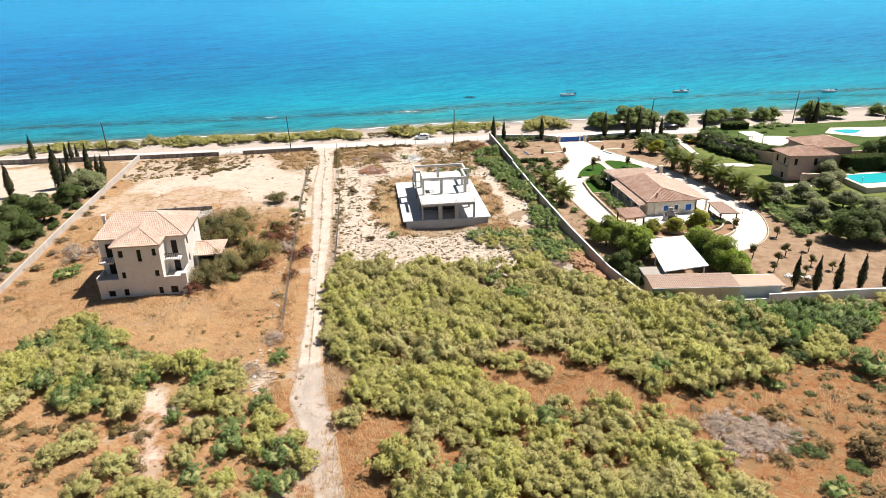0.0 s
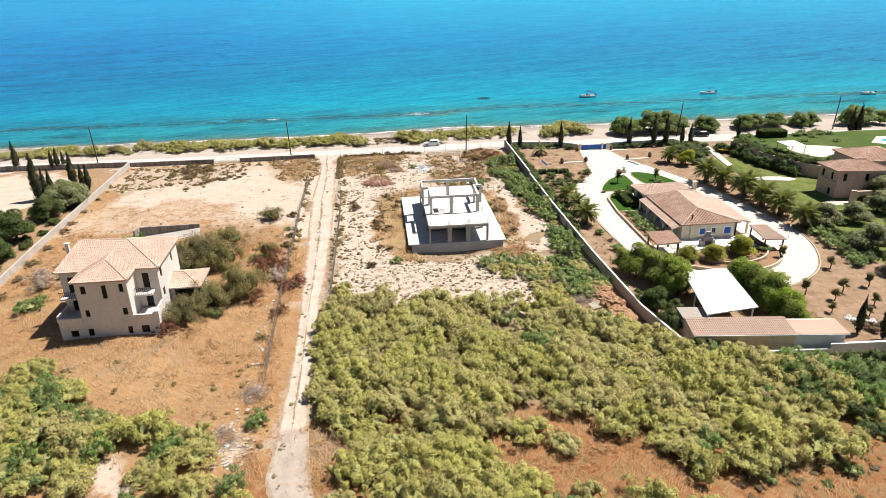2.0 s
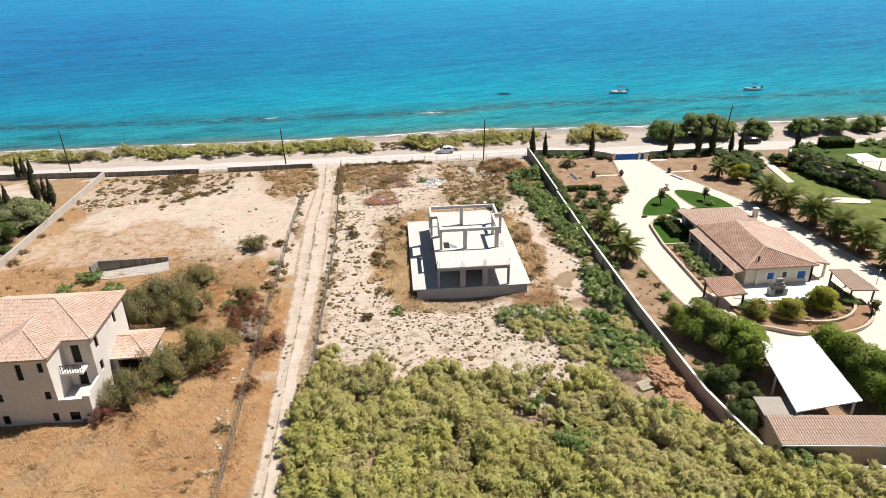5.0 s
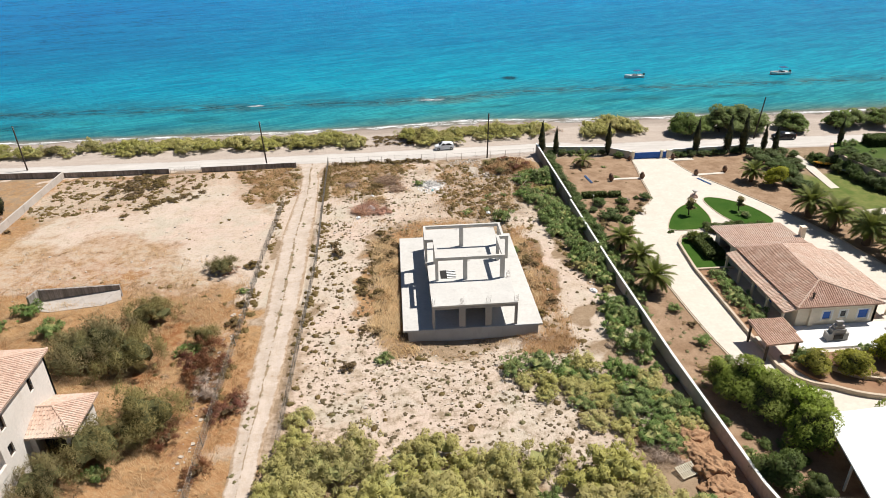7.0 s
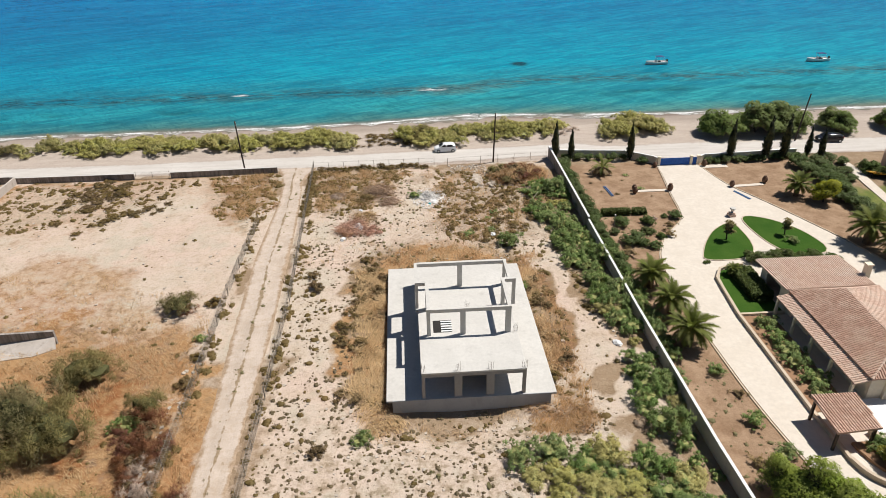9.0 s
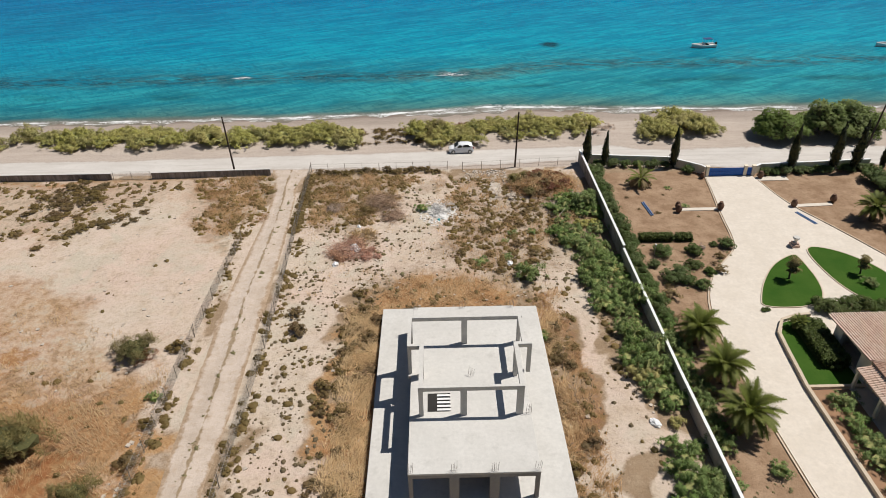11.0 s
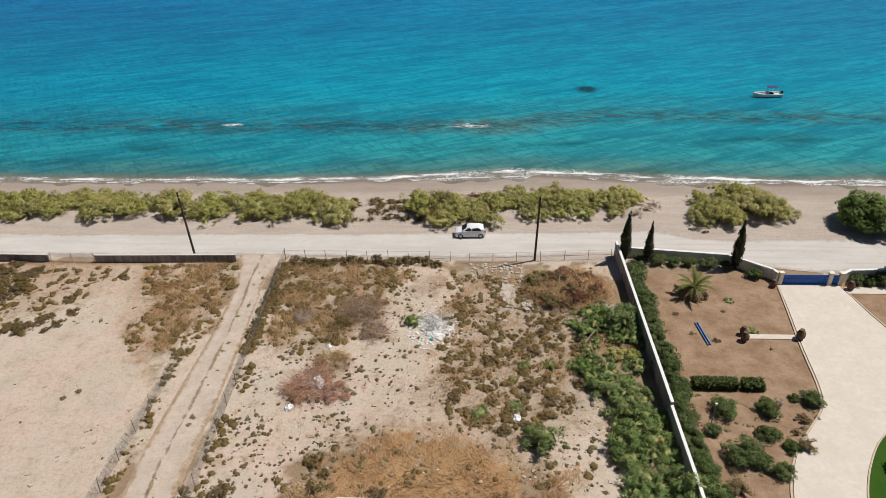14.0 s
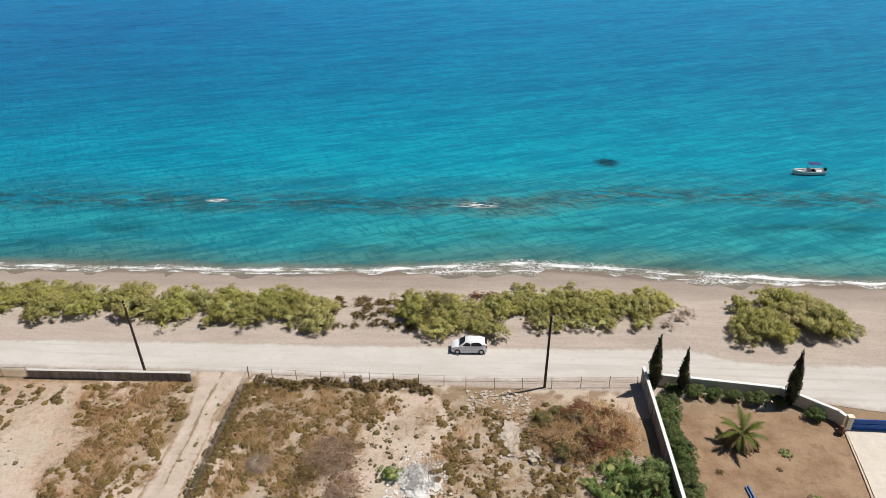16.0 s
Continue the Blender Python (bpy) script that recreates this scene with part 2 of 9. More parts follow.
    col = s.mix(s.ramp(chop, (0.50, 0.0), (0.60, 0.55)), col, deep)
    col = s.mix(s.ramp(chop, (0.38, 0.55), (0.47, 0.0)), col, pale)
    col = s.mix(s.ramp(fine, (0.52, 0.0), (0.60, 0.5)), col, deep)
    # the water colour gets darker and bluer towards the west
    west = s.math("DIVIDE", s.math("SUBTRACT", 25.0, xyz.outputs[0]), 150.0, True)
    col = s.mix(s.math("MULTIPLY", west, 0.85), col, s.mix(1.0, col, (0.35, 0.72, 0.88), "MULTIPLY"))
    # surf: a thin breaking line, and lace of foam behind it that is widest where the beach bulges
    y3 = s.math("ADD", shore, s.math("MULTIPLY", s.math("SUBTRACT", s.noise(0.13, 5, 0.6), 0.5), 2.6))
    col = s.mix(s.ramp(s.math("DIVIDE", y3, 4.0), (0.0, 1.0), (0.3, 0.85), (0.9, 0.0)), col, (0.20, 0.175, 0.14))
    u = s.math("DIVIDE", s.math("SUBTRACT", xyz.outputs[0], 30.0), 22.0)
    wide = s.math("DIVIDE", 1.0, s.math("ADD", 1.0, s.math("MULTIPLY", u, u)))
    lace = s.t.nodes.new("ShaderNodeTexVoronoi")
    lace.feature = "DISTANCE_TO_EDGE"
    lace.inputs["Scale"].default_value = 1.9
    warp = s.t.nodes.new("ShaderNodeTexNoise")
    warp.inputs["Scale"].default_value, warp.inputs["Detail"].default_value = 1.1, 4
    s.link(s.pos, warp.inputs["Vector"])
    moved = s.t.nodes.new("ShaderNodeVectorMath")
    moved.operation = "MULTIPLY_ADD"
    moved.inputs[1].default_value = (2.2, 2.2, 0)
    s.link(warp.outputs["Color"], moved.inputs[0])
    s.link(s.pos, moved.inputs[2])
    s.link(moved.outputs[0], lace.inputs["Vector"])
    net = s.ramp(s.math("ADD", lace.outputs["Distance"], s.math("MULTIPLY", s.noise(2.0, 4, 0.7), 0.22)), (0.10, 1.0), (0.24, 0.0))
    back = s.math("SUBTRACT", 1.0, s.math("DIVIDE", s.math("ABSOLUTE", s.math("SUBTRACT", y3, 1.0)), s.math("ADD", 0.7, s.math("MULTIPLY", wide, 1.9))), True)
    col = s.mix(s.math("MULTIPLY", s.ramp(back, (0.0, 0.0), (0.35, 1.0)), s.math("MULTIPLY", net, s.ramp(s.noise(0.18, 3), (0.42, 0.12), (0.6, 0.95)))), col, (0.78, 0.78, 0.78))
    front = s.math("SUBTRACT", 1.0, s.math("DIVIDE", s.math("ABSOLUTE", s.math("SUBTRACT", y3, s.math("ADD", 0.9, s.math("MULTIPLY", wide, 1.1)))), 0.55), True)
    col = s.mix(s.math("MULTIPLY", s.ramp(front, (0.15, 0.0), (0.5, 1.0)), s.ramp(s.noise(0.35, 6, 0.75, (0.5, 1.6, 1)), (0.44, 0.0), (0.55, 0.95))), col, (0.80, 0.80, 0.80))
    swash = s.math("SUBTRACT", 1.0, s.math("DIVIDE", s.math("ABSOLUTE", s.math("SUBTRACT", y3, 0.15)), 0.3), True)
    col = s.mix(s.math("MULTIPLY", s.ramp(swash, (0.2, 0.0), (0.6, 0.8)), s.ramp(s.noise(0.5, 5, 0.7), (0.45, 0.0), (0.55, 0.9))), col, (0.8, 0.8, 0.8))
    for bx, by, br in ((15.5, 209.8, 1.5), (-27.0, 210.0, 0.9)):
        sub = s.t.nodes.new("ShaderNodeVectorMath")
        sub.operation = "DISTANCE"
        sub.inputs[1].default_value = (bx * 0.35, by, -0.5)
        flat = s.t.nodes.new("ShaderNodeVectorMath")
        flat.operation = "MULTIPLY"
        flat.inputs[1].default_value = (0.35, 1, 1)
        s.link(s.pos, flat.inputs[0])
        s.link(flat.outputs[0], sub.inputs[0])
        f = s.ramp(s.math("DIVIDE", sub.outputs["Value"], br * 2), (0.2, 1.0), (0.5, 0.0))
        col = s.mix(s.math("MULTIPLY", f, s.ramp(s.noise(0.9, 4, 0.7, (0.5, 2.2, 1)), (0.48, 0.0), (0.56, 0.9))), col, (0.75, 0.77, 0.77))
    return s.done(col)


def road_material():
    """Compacted grey dust, with wheel lines and sandy edges."""
    s = Nodes("road_dust", 0.95, 0, 0.1)
    w = attribute(s, "across")[0]
    mid, speck, fine = s.noise(0.25, 5, 0.65, (0.5, 1.4, 1)), s.noise(1.3, 6, 0.75), s.noise(4.0, 5, 0.75)
    col = s.mix(s.ramp(mid, (0.38, 0.0), (0.64, 1.0)), (0.55, 0.51, 0.47), (0.48, 0.44, 0.40))
    col = s.mix(s.ramp(s.noise(0.6, 4, 0.6, (0.08, 2.2, 1)), (0.52, 0.0), (0.66, 0.6)), col, (0.43, 0.39, 0.35))
    col = s.mix(s.ramp(speck, (0.55, 0.0), (0.70, 0.4)), col, (0.36, 0.305, 0.255))
    side = s.math("DIVIDE", s.math("SUBTRACT", s.math("ABSOLUTE", s.math("SUBTRACT", w, 0.5)), 0.30), 0.2)
    side = s.math("ADD", side, s.math("MULTIPLY", s.math("SUBTRACT", s.math("ADD", s.math("MULTIPLY", mid, 0.5), s.math("MULTIPLY", speck, 0.5)), 0.5), 2.4))
    col = s.mix(s.ramp(side, (0.4, 0.0), (0.85, 0.9)), col, s.mix(s.ramp(fine, (0.4, 0.0), (0.6, 1.0)), (0.42, 0.35, 0.295), (0.345, 0.28, 0.235)))
    s.bump(s.math("ADD", fine, speck), 0.35, 0.06)
    return s.done(col)


def track_material():
    """Two pale wheel ruts, a brown weedy strip between them and ragged dusty edges."""
    s = Nodes("rutted_dirt", 0.95, 0, 0.1)
    w, bare, _, _ = attribute(s, "across")
    mid, speck, fine = s.noise(0.5, 5, 0.65), s.noise(1.6, 6, 0.78), s.noise(5.0, 5, 0.75)
    w = s.math("ADD", w, s.math("MULTIPLY", s.math("SUBTRACT", s.noise(0.1, 3), 0.5), 0.16))
    rut = s.mix(s.ramp(mid, (0.4, 0.0), (0.62, 1.0)), (0.52, 0.43, 0.36), (0.45, 0.365, 0.295))
    rut = s.mix(bare, rut, s.mix(s.ramp(mid, (0.4, 0.0), (0.62, 1.0)), (0.42, 0.35, 0.295), (0.36, 0.295, 0.245)))
    rut = s.mix(s.ramp(speck, (0.5, 0.0), (0.66, 0.55)), rut, (0.40, 0.30, 0.215))
    weedy = s.mix(s.ramp(fine, (0.4, 0.0), (0.6, 1.0)), (0.30, 0.215, 0.13), (0.20, 0.14, 0.075))
    verge = s.mix(s.ramp(speck, (0.42, 0.0), (0.58, 1.0)), (0.40, 0.29, 0.20), (0.29, 0.20, 0.125))
    crown = s.math("SUBTRACT", 1.0, s.math("DIVIDE", s.math("ABSOLUTE", s.math("SUBTRACT", w, 0.47)), 0.10), True)
    crown = s.math("ADD", crown, s.math("MULTIPLY", s.math("SUBTRACT", speck, 0.56), 2.2))
    crown = s.math("ADD", crown, s.math("MULTIPLY", s.math("SUBTRACT", s.noise(0.45, 4, 0.7, (1, 0.6, 1)), 0.54), 2.4))
    crown = s.math("SUBTRACT", crown, s.math("MULTIPLY", bare, 0.45))
    col = s.mix(s.ramp(crown, (0.35, 0.0), (0.62, 0.85)), rut, weedy)
    side = s.math("DIVIDE", s.math("SUBTRACT", s.math("ABSOLUTE", s.math("SUBTRACT", w, 0.5)), 0.33), 0.16)
    side = s.math("ADD", side, s.math("MULTIPLY", s.math("SUBTRACT", s.math("ADD", s.math("MULTIPLY", mid, 0.5), s.math("MULTIPLY", speck, 0.5)), 0.5), 2.6))
    col = s.mix(s.ramp(side, (0.35, 0.0), (0.75, 0.9)), col, verge)
    s.bump(s.math("ADD", fine, s.math("MULTIPLY", speck, 1.5)), 0.5, 0.1)
    return s.done(col)


M_GROUND, M_SEA = ground_material(), sea_material()
M_ROAD = road_material()
M_TRACK = track_material()
M_CONC = surface("pale_concrete", (0.602, 0.575, 0.536), (0.545, 0.519, 0.481), 0.9, 0.35, 3.0, 0.15, stain=(0.414, 0.393, 0.361))
# Plinth tone shifted to blue-grey for the sky-lit shade on its front.
M_CAST = surface("blue_shade_concrete", (0.42, 0.435, 0.45), (0.35, 0.365, 0.38), 0.9, 0.5, 4.0, 0.2, stain=(0.29, 0.30, 0.31))
M_SCREED = surface("stained_roof_screed", (0.40, 0.35, 0.30), (0.33, 0.285, 0.245), 0.9, 0.5, 3.0, 0.2, stain=(0.24, 0.20, 0.17))
M_CONC_DARK = surface("grey_concrete", (0.40, 0.38, 0.355), (0.33, 0.315, 0.30), 0.9, 0.6, 4.0, 0.2, stain=(0.27, 0.26, 0.25))
M_WALLWHITE = surface("white_plaster_coat", (0.66, 0.63, 0.57), (0.58, 0.55, 0.50), 0.85, 0.5, 4.0, 0.12, stain=(0.42, 0.38, 0.33))
M_CREAM = surface("cream_plaster_coat", (0.80, 0.71, 0.56), (0.75, 0.655, 0.51), 0.85, 0.6, 4.0, 0.12)
M_HOUSE = surface("unpainted_plaster_coat", (0.76, 0.70, 0.64), (0.70, 0.635, 0.57), 0.9, 0.4, 4.0, 0.15, stain=(0.55, 0.47, 0.40))
M_DARK = surface("dark_void", (0.02, 0.018, 0.016), (0.03, 0.026, 0.022), 0.7, 1.0, 5.0, 0.0)
M_PAVE = surface("cream_paving", (0.66, 0.585, 0.50), (0.60, 0.525, 0.44), 0.85, 0.5, 2.2, 0.2, stain=(0.53, 0.46, 0.38))
M_LAWN = surface("lawn_grass", (0.032, 0.084, 0.009), (0.054, 0.108, 0.015), 0.9, 0.3, 9.0, 0.8, spec=0.1)
M_BLUE = surface("blue_paint", (0.012, 0.10, 0.42), (0.016, 0.12, 0.46), 0.45, 0.8, 6.0, 0.05)
M_WHITE = surface("white_paint", (0.80, 0.79, 0.77), (0.76, 0.75, 0.72), 0.5, 0.6, 5.0, 0.05)
M_WOOD = surface("weathered_wood", (0.075, 0.055, 0.042), (0.05, 0.038, 0.03), 0.85, 1.0, 9.0, 0.3)
M_STONE = surface("rubble_stone", (0.64, 0.47, 0.385), (0.54, 0.385, 0.31), 0.9, 0.9, 2.5, 0.8, stain=(0.42, 0.30, 0.24))


M_OLDWALL = surface("weathered_wall_render", (0.54, 0.48, 0.43), (0.46, 0.40, 0.345), 0.9, 0.4, 3.0, 0.25, stain=(0.24, 0.19, 0.15))


def streaked(name, c1, c2, dark):
    """Bare concrete with dark run-off streaks down its face."""
    s = Nodes(name, 0.9, 0, 0.2)
    f = s.noise(4.0, 5, 0.7)
    col = s.mix(s.ramp(s.noise(0.7, 4), (0.35, 0.0), (0.65, 1.0)), c1, c2)
    col = s.mix(s.ramp(s.noise(1.6, 5, 0.7, (1, 1, 0.12)), (0.42, 0.0), (0.6, 0.85)), col, dark)
    col = s.mix(s.ramp(f, (0.3, 0.4), (0.6, 0.0)), col, dark)
    s.bump(f, 0.3, 0.04)
    return s.done(col)


# Run-off streaks, on a tone also kept dark for wall faces in shade.
M_STREAK = streaked("streaked_shaded_concrete", (0.42, 0.375, 0.34), (0.33, 0.29, 0.26), (0.17, 0.145, 0.125))


def tile_material(name, c1, c2, c3):
    s = Nodes(name, 0.85, 0, 0.2)
    col = s.mix(s.random(True), c1, c2)
    col = s.mix(s.ramp(s.noise(0.5, 5, 0.7), (0.45, 0.0), (0.7, 0.8)), col, c3)
    f = s.noise(9, 4, 0.7)
    s.bump(f, 0.2, 0.03)
    return s.done(s.mix(s.ramp(f, (0.3, 0.4), (0.6, 0.0)), col, (0.22, 0.12, 0.08)))


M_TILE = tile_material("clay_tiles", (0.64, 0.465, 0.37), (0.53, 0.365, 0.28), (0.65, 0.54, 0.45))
M_TILE2 = tile_material("darker_clay_tiles", (0.57, 0.37, 0.28), (0.43, 0.265, 0.195), (0.64, 0.48, 0.38))
M_TILE3 = tile_material("dusty_clay_tiles", (0.47, 0.335, 0.26), (0.42, 0.29, 0.225), (0.43, 0.335, 0.27))
L_SHRUB = leafy("shrub_leaves", (0.421, 0.401, 0.137), (0.512, 0.480, 0.179), (0.496, 0.438, 0.175))
L_BEACH = leafy("tamarisk_leaves", (0.32, 0.325, 0.11), (0.45, 0.44, 0.16), (0.43, 0.375, 0.145))
L_GREEN = leafy("green_leaves", (0.150, 0.232, 0.071), (0.224, 0.307, 0.101), (0.207, 0.263, 0.090))
L_DARK = leafy("dark_leaves", (0.072, 0.106, 0.026), (0.137, 0.175, 0.046), (0.104, 0.138, 0.039))
L_PINE = leafy("pine_needles", (0.183, 0.261, 0.040), (0.320, 0.372, 0.064), (0.248, 0.296, 0.054))
L_CYPRESS = leafy("cypress_leaves", (0.018, 0.024, 0.012), (0.03, 0.036, 0.016), (0.024, 0.03, 0.014))
L_OLIVE = leafy("olive_leaves", (0.21, 0.235, 0.105), (0.32, 0.335, 0.17), (0.275, 0.28, 0.14))
L_HEDGE = leafy("hedge_leaves", (0.085, 0.13, 0.04), (0.15, 0.20, 0.065), (0.12, 0.155, 0.052))
L_TAMTREE = leafy("tamarisk_tree_leaves", (0.145, 0.21, 0.06), (0.24, 0.31, 0.092), (0.20, 0.245, 0.07))
L_DRY = leafy("dry_twigs", (0.27, 0.175, 0.085), (0.36, 0.235, 0.12), (0.25, 0.20, 0.09))
L_GREY = leafy("grey_twigs", (0.48, 0.375, 0.30), (0.60, 0.48, 0.385), (0.52, 0.40, 0.31))
L_PALM = leafy("palm_leaves", (0.114, 0.145, 0.032), (0.198, 0.220, 0.051), (0.158, 0.172, 0.042))
L_STRAW = leafy("straw", (0.60, 0.45, 0.245), (0.50, 0.36, 0.19), (0.45, 0.30, 0.155))
L_GOLD = leafy("golden_straw", (0.80, 0.62, 0.34), (0.68, 0.50, 0.26), (0.58, 0.42, 0.22))
L_SCRUB = leafy("scrub_leaves", (0.13, 0.105, 0.045), (0.215, 0.17, 0.075), (0.255, 0.165, 0.072))
# Dark core colours stand in for shade inside crowns; inner_foliage is leaf-coloured.
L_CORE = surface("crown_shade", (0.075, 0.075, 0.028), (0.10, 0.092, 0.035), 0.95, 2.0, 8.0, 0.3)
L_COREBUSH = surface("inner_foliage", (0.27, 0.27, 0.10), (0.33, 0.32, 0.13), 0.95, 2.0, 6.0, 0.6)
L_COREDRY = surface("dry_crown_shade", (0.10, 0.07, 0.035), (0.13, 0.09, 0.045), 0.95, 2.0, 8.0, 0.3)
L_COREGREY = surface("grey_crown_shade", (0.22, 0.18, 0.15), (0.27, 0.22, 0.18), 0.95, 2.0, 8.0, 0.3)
L_MAQUIS = leafy("grey_green_leaves", (0.185, 0.18, 0.07), (0.29, 0.265, 0.11), (0.27, 0.205, 0.095))
L_BROWN = leafy("withered_leaves", (0.216, 0.104, 0.054), (0.302, 0.153, 0.088), (0.238, 0.095, 0.060))


# ---- builders ----
rng = np.random.default_rng(7)


def thing(name, label, category, at=(0, 0, 0), turn=0.0, group="", kind=""):
    ob = new(name)
    ob.empty_display_size = 0.3
    ob.matrix_world = pose(*at, 0, 0, turn)
    return tagged(ob, label, category, group, kind)


def part(name, bm, material, parent=None, label=""):
    me = bpy.data.meshes.new(name)
    bm.to_mesh(me)
    bm.free()
    me.materials.append(material)
    ob = new(name, me)
    ob.parent = parent
    if label:
        ob["label"] = label
    return ob


def raw(name, verts, faces, material, parent=None, label="", smooth=False):
    me = bpy.data.meshes.new(name)
    me.from_pydata(np.asarray(verts).tolist(), [], np.asarray(faces).tolist() if isinstance(faces, np.ndarray) else faces)
    me.materials.append(material)
    if smooth:
        me.polygons.foreach_set("use_smooth", np.ones(len(me.polygons), bool))
    me.update()
    ob = new(name, me)
    ob.parent = parent
    if label:
        ob["label"] = label
    return ob


def add_box(bm, x0, x1, y0, y1, z0, z1, m=None):
    vs = [bm.verts.new((x, y, z)) for z in (z0, z1) for x, y in ((x0, y0), (x1, y0), (x1, y1), (x0, y1))]
    for f in ((3, 2, 1, 0), (4, 5, 6, 7), (0, 1, 5, 4), (1, 2, 6, 5), (2, 3, 7, 6), (3, 0, 4, 7)):
        bm.faces.new([vs[i] for i in f])
    if m is not None:
        bmesh.ops.transform(bm, matrix=m, verts=vs)
    return vs


def box(name, x0, x1, y0, y1, z0, z1, material, parent=None, label="", bevel=0.0):
    bm = bmesh.new()
    add_box(bm, x0, x1, y0, y1, z0, z1)
    if bevel:
        bmesh.ops.bevel(bm, geom=bm.edges[:], offset=bevel, segments=1, affect="EDGES")
    return part(name, bm, material, parent, label)


def prism(bm, outline, z0, z1):
    """An upright solid over a plan outline (anticlockwise)."""
    lo = [bm.verts.new((x, y, z0)) for x, y in outline]
    hi = [bm.verts.new((x, y, z1)) for x, y in outline]
    bm.faces.new(hi)
    bm.faces.new(lo[::-1])
    n = len(outline)
    for i in range(n):
        bm.faces.new((lo[i], lo[(i + 1) % n], hi[(i + 1) % n], hi[i]))


def tube(bm, a, b, r0, r1, sides=8):
    """A tapered round bar from a to b."""
    a, b = Vector(a), Vector(b)
    q = (b - a).to_track_quat("Z", "Y").to_matrix()
    rings = []
    for p, r in ((a, r0), (b, r1)):
        rings.append([bm.verts.new(p + q @ Vector((r * math.cos(k * math.tau / sides), r * math.sin(k * math.tau / sides), 0))) for k in range(sides)])
    for k in range(sides):
        bm.faces.new((rings[0][k], rings[0][(k + 1) % sides], rings[1][(k + 1) % sides], rings[1][k]))
    bm.faces.new(rings[1])
    bm.faces.new(rings[0][::-1])


def bent_tube(bm, pts, r, sides=6):
    """One round bar that follows a line of points."""
    pts, rings = [Vector(p) for p in pts], []
    for i, p in enumerate(pts):
        q = (pts[min(i + 1, len(pts) - 1)] - pts[max(i - 1, 0)]).to_track_quat("Z", "Y").to_matrix()
        rings.append([bm.verts.new(p + q @ Vector((r * math.cos(k * math.tau / sides), r * math.sin(k * math.tau / sides), 0))) for k in range(sides)])
    for a, b in zip(rings, rings[1:]):
        for k in range(sides):
            bm.faces.new((a[k], a[(k + 1) % sides], b[(k + 1) % sides], b[k]))
    bm.faces.new(rings[-1])
    bm.faces.new(rings[0][::-1])


def wall_run(name, pts, z0, z1, thick, material, parent, cap=None, label=""):
    """A wall along a plan line, with a coping where a material for it is given."""
    bm, cp = bmesh.new(), bmesh.new()
    for (xa, ya), (xb, yb) in zip(pts, pts[1:]):
        d = math.hypot(xb - xa, yb - ya)
        m = Matrix.Translation((xa, ya, 0)) @ Matrix.Rotation(math.atan2(yb - ya, xb - xa), 4, "Z")
        add_box(bm, 0, d, -thick / 2, thick / 2, z0, z1, m)
        add_box(cp, -0.02, d + 0.02, -thick / 2 - 0.04, thick / 2 + 0.04, z1, z1 + 0.07, m)
    ob = part(name, bm, material, parent, label)
    if cap:
        part("coping", cp, cap, parent)
    else:
        cp.free()
    return ob


# ---- terrain ----
def rounded(pts, closed=True, rounds=2):
    """The same plan line with its corners cut, so that it runs in curves."""
    for _ in range(rounds):
        pairs = list(zip(pts, pts[1:] + pts[:1])) if closed else list(zip(pts, pts[1:]))
        new_pts = [q for (xa, ya), (xb, yb) in pairs for q in ((0.75 * xa + 0.25 * xb, 0.75 * ya + 0.25 * yb), (0.25 * xa + 0.75 * xb, 0.25 * ya + 0.75 * yb))]
        pts = new_pts if closed else [pts[0], *new_pts, pts[-1]]
    return pts


def bell(x, y, cx, cy, sx, sy):
    return np.exp(-(((x - cx) / sx) ** 2 + ((y - cy) / sy) ** 2))


def height(x, y):
    x, y = np.asarray(x, float), np.asarray(y, float)
    h = 1.25 * bell(x, y, -31, 88, 17, 15) + 0.12 * np.sin(x * 0.21 + 1.3) * np.sin(y * 0.17) + 0.05 * np.sin(x * 0.9 + y * 0.4) * np.sin(y * 0.8 - x * 0.3)
    h = h + 1.3 * bell(x, y, 26.5, 158.2, 4.0, 3.0) * (x < 32.4)
    h = h - 1.15 * bell(x, y, 13.7, 105.4, 8.0, 2.6)
    flat = 1 - 0.9 * ((y > 162) & (y < 172)) - 0.95 * ((x > 33) & (x < 74) & (y > 70) & (y <= 162))
    h = h * flat
    dune = sum(0.75 * bell(x, y, cx, cy, sx, 2.6) for cx, cy, sx in ((-30, 176, 8), (-8, 177, 6), (9, 177, 7), (27, 178, 9), (38.5, 175.6, 3.2), (51, 176.5, 7), (70, 176, 6), (-60, 178, 12), (100, 176, 14)))
    line = 186.1 + 2.6 / (1 + ((x - 24.0) / 15.0) ** 2)
    shore = -0.5 * np.clip((y - 173) / (line - 173), 0, 1) - 0.09 * np.clip(y - line, 0, 60)
    return h + dune + shore


def h_at(x, y):
    return float(height(x, y))


def spaced(lo, hi, step, reach):
    core = np.arange(lo, hi + step / 2, step)
    far = [step * 1.35 ** k for k in range(1, 60)]
    cum = np.cumsum(far)
    cum = cum[cum < reach]
    return np.concatenate([(lo - cum)[::-1], core, hi + cum])


def inside(x, y, poly):
    hit = np.zeros(np.shape(x), bool)
    for (xa, ya), (xb, yb) in zip(poly, poly[1:] + poly[:1]):
        cross = (ya > y) != (yb > y)
        hit ^= cross & (x < (xb - xa) * (y - ya) / ((yb - ya) or 1e-9) + xa)
    return hit


def soft_box(x, y, x0, x1, y0, y1, s=2.0):
    k = lambda v: 1 / (1 + np.exp(-np.clip(v / s * 3, -40, 40)))
    return k(x - x0) * k(x1 - x) * k(y - y0) * k(y1 - y)


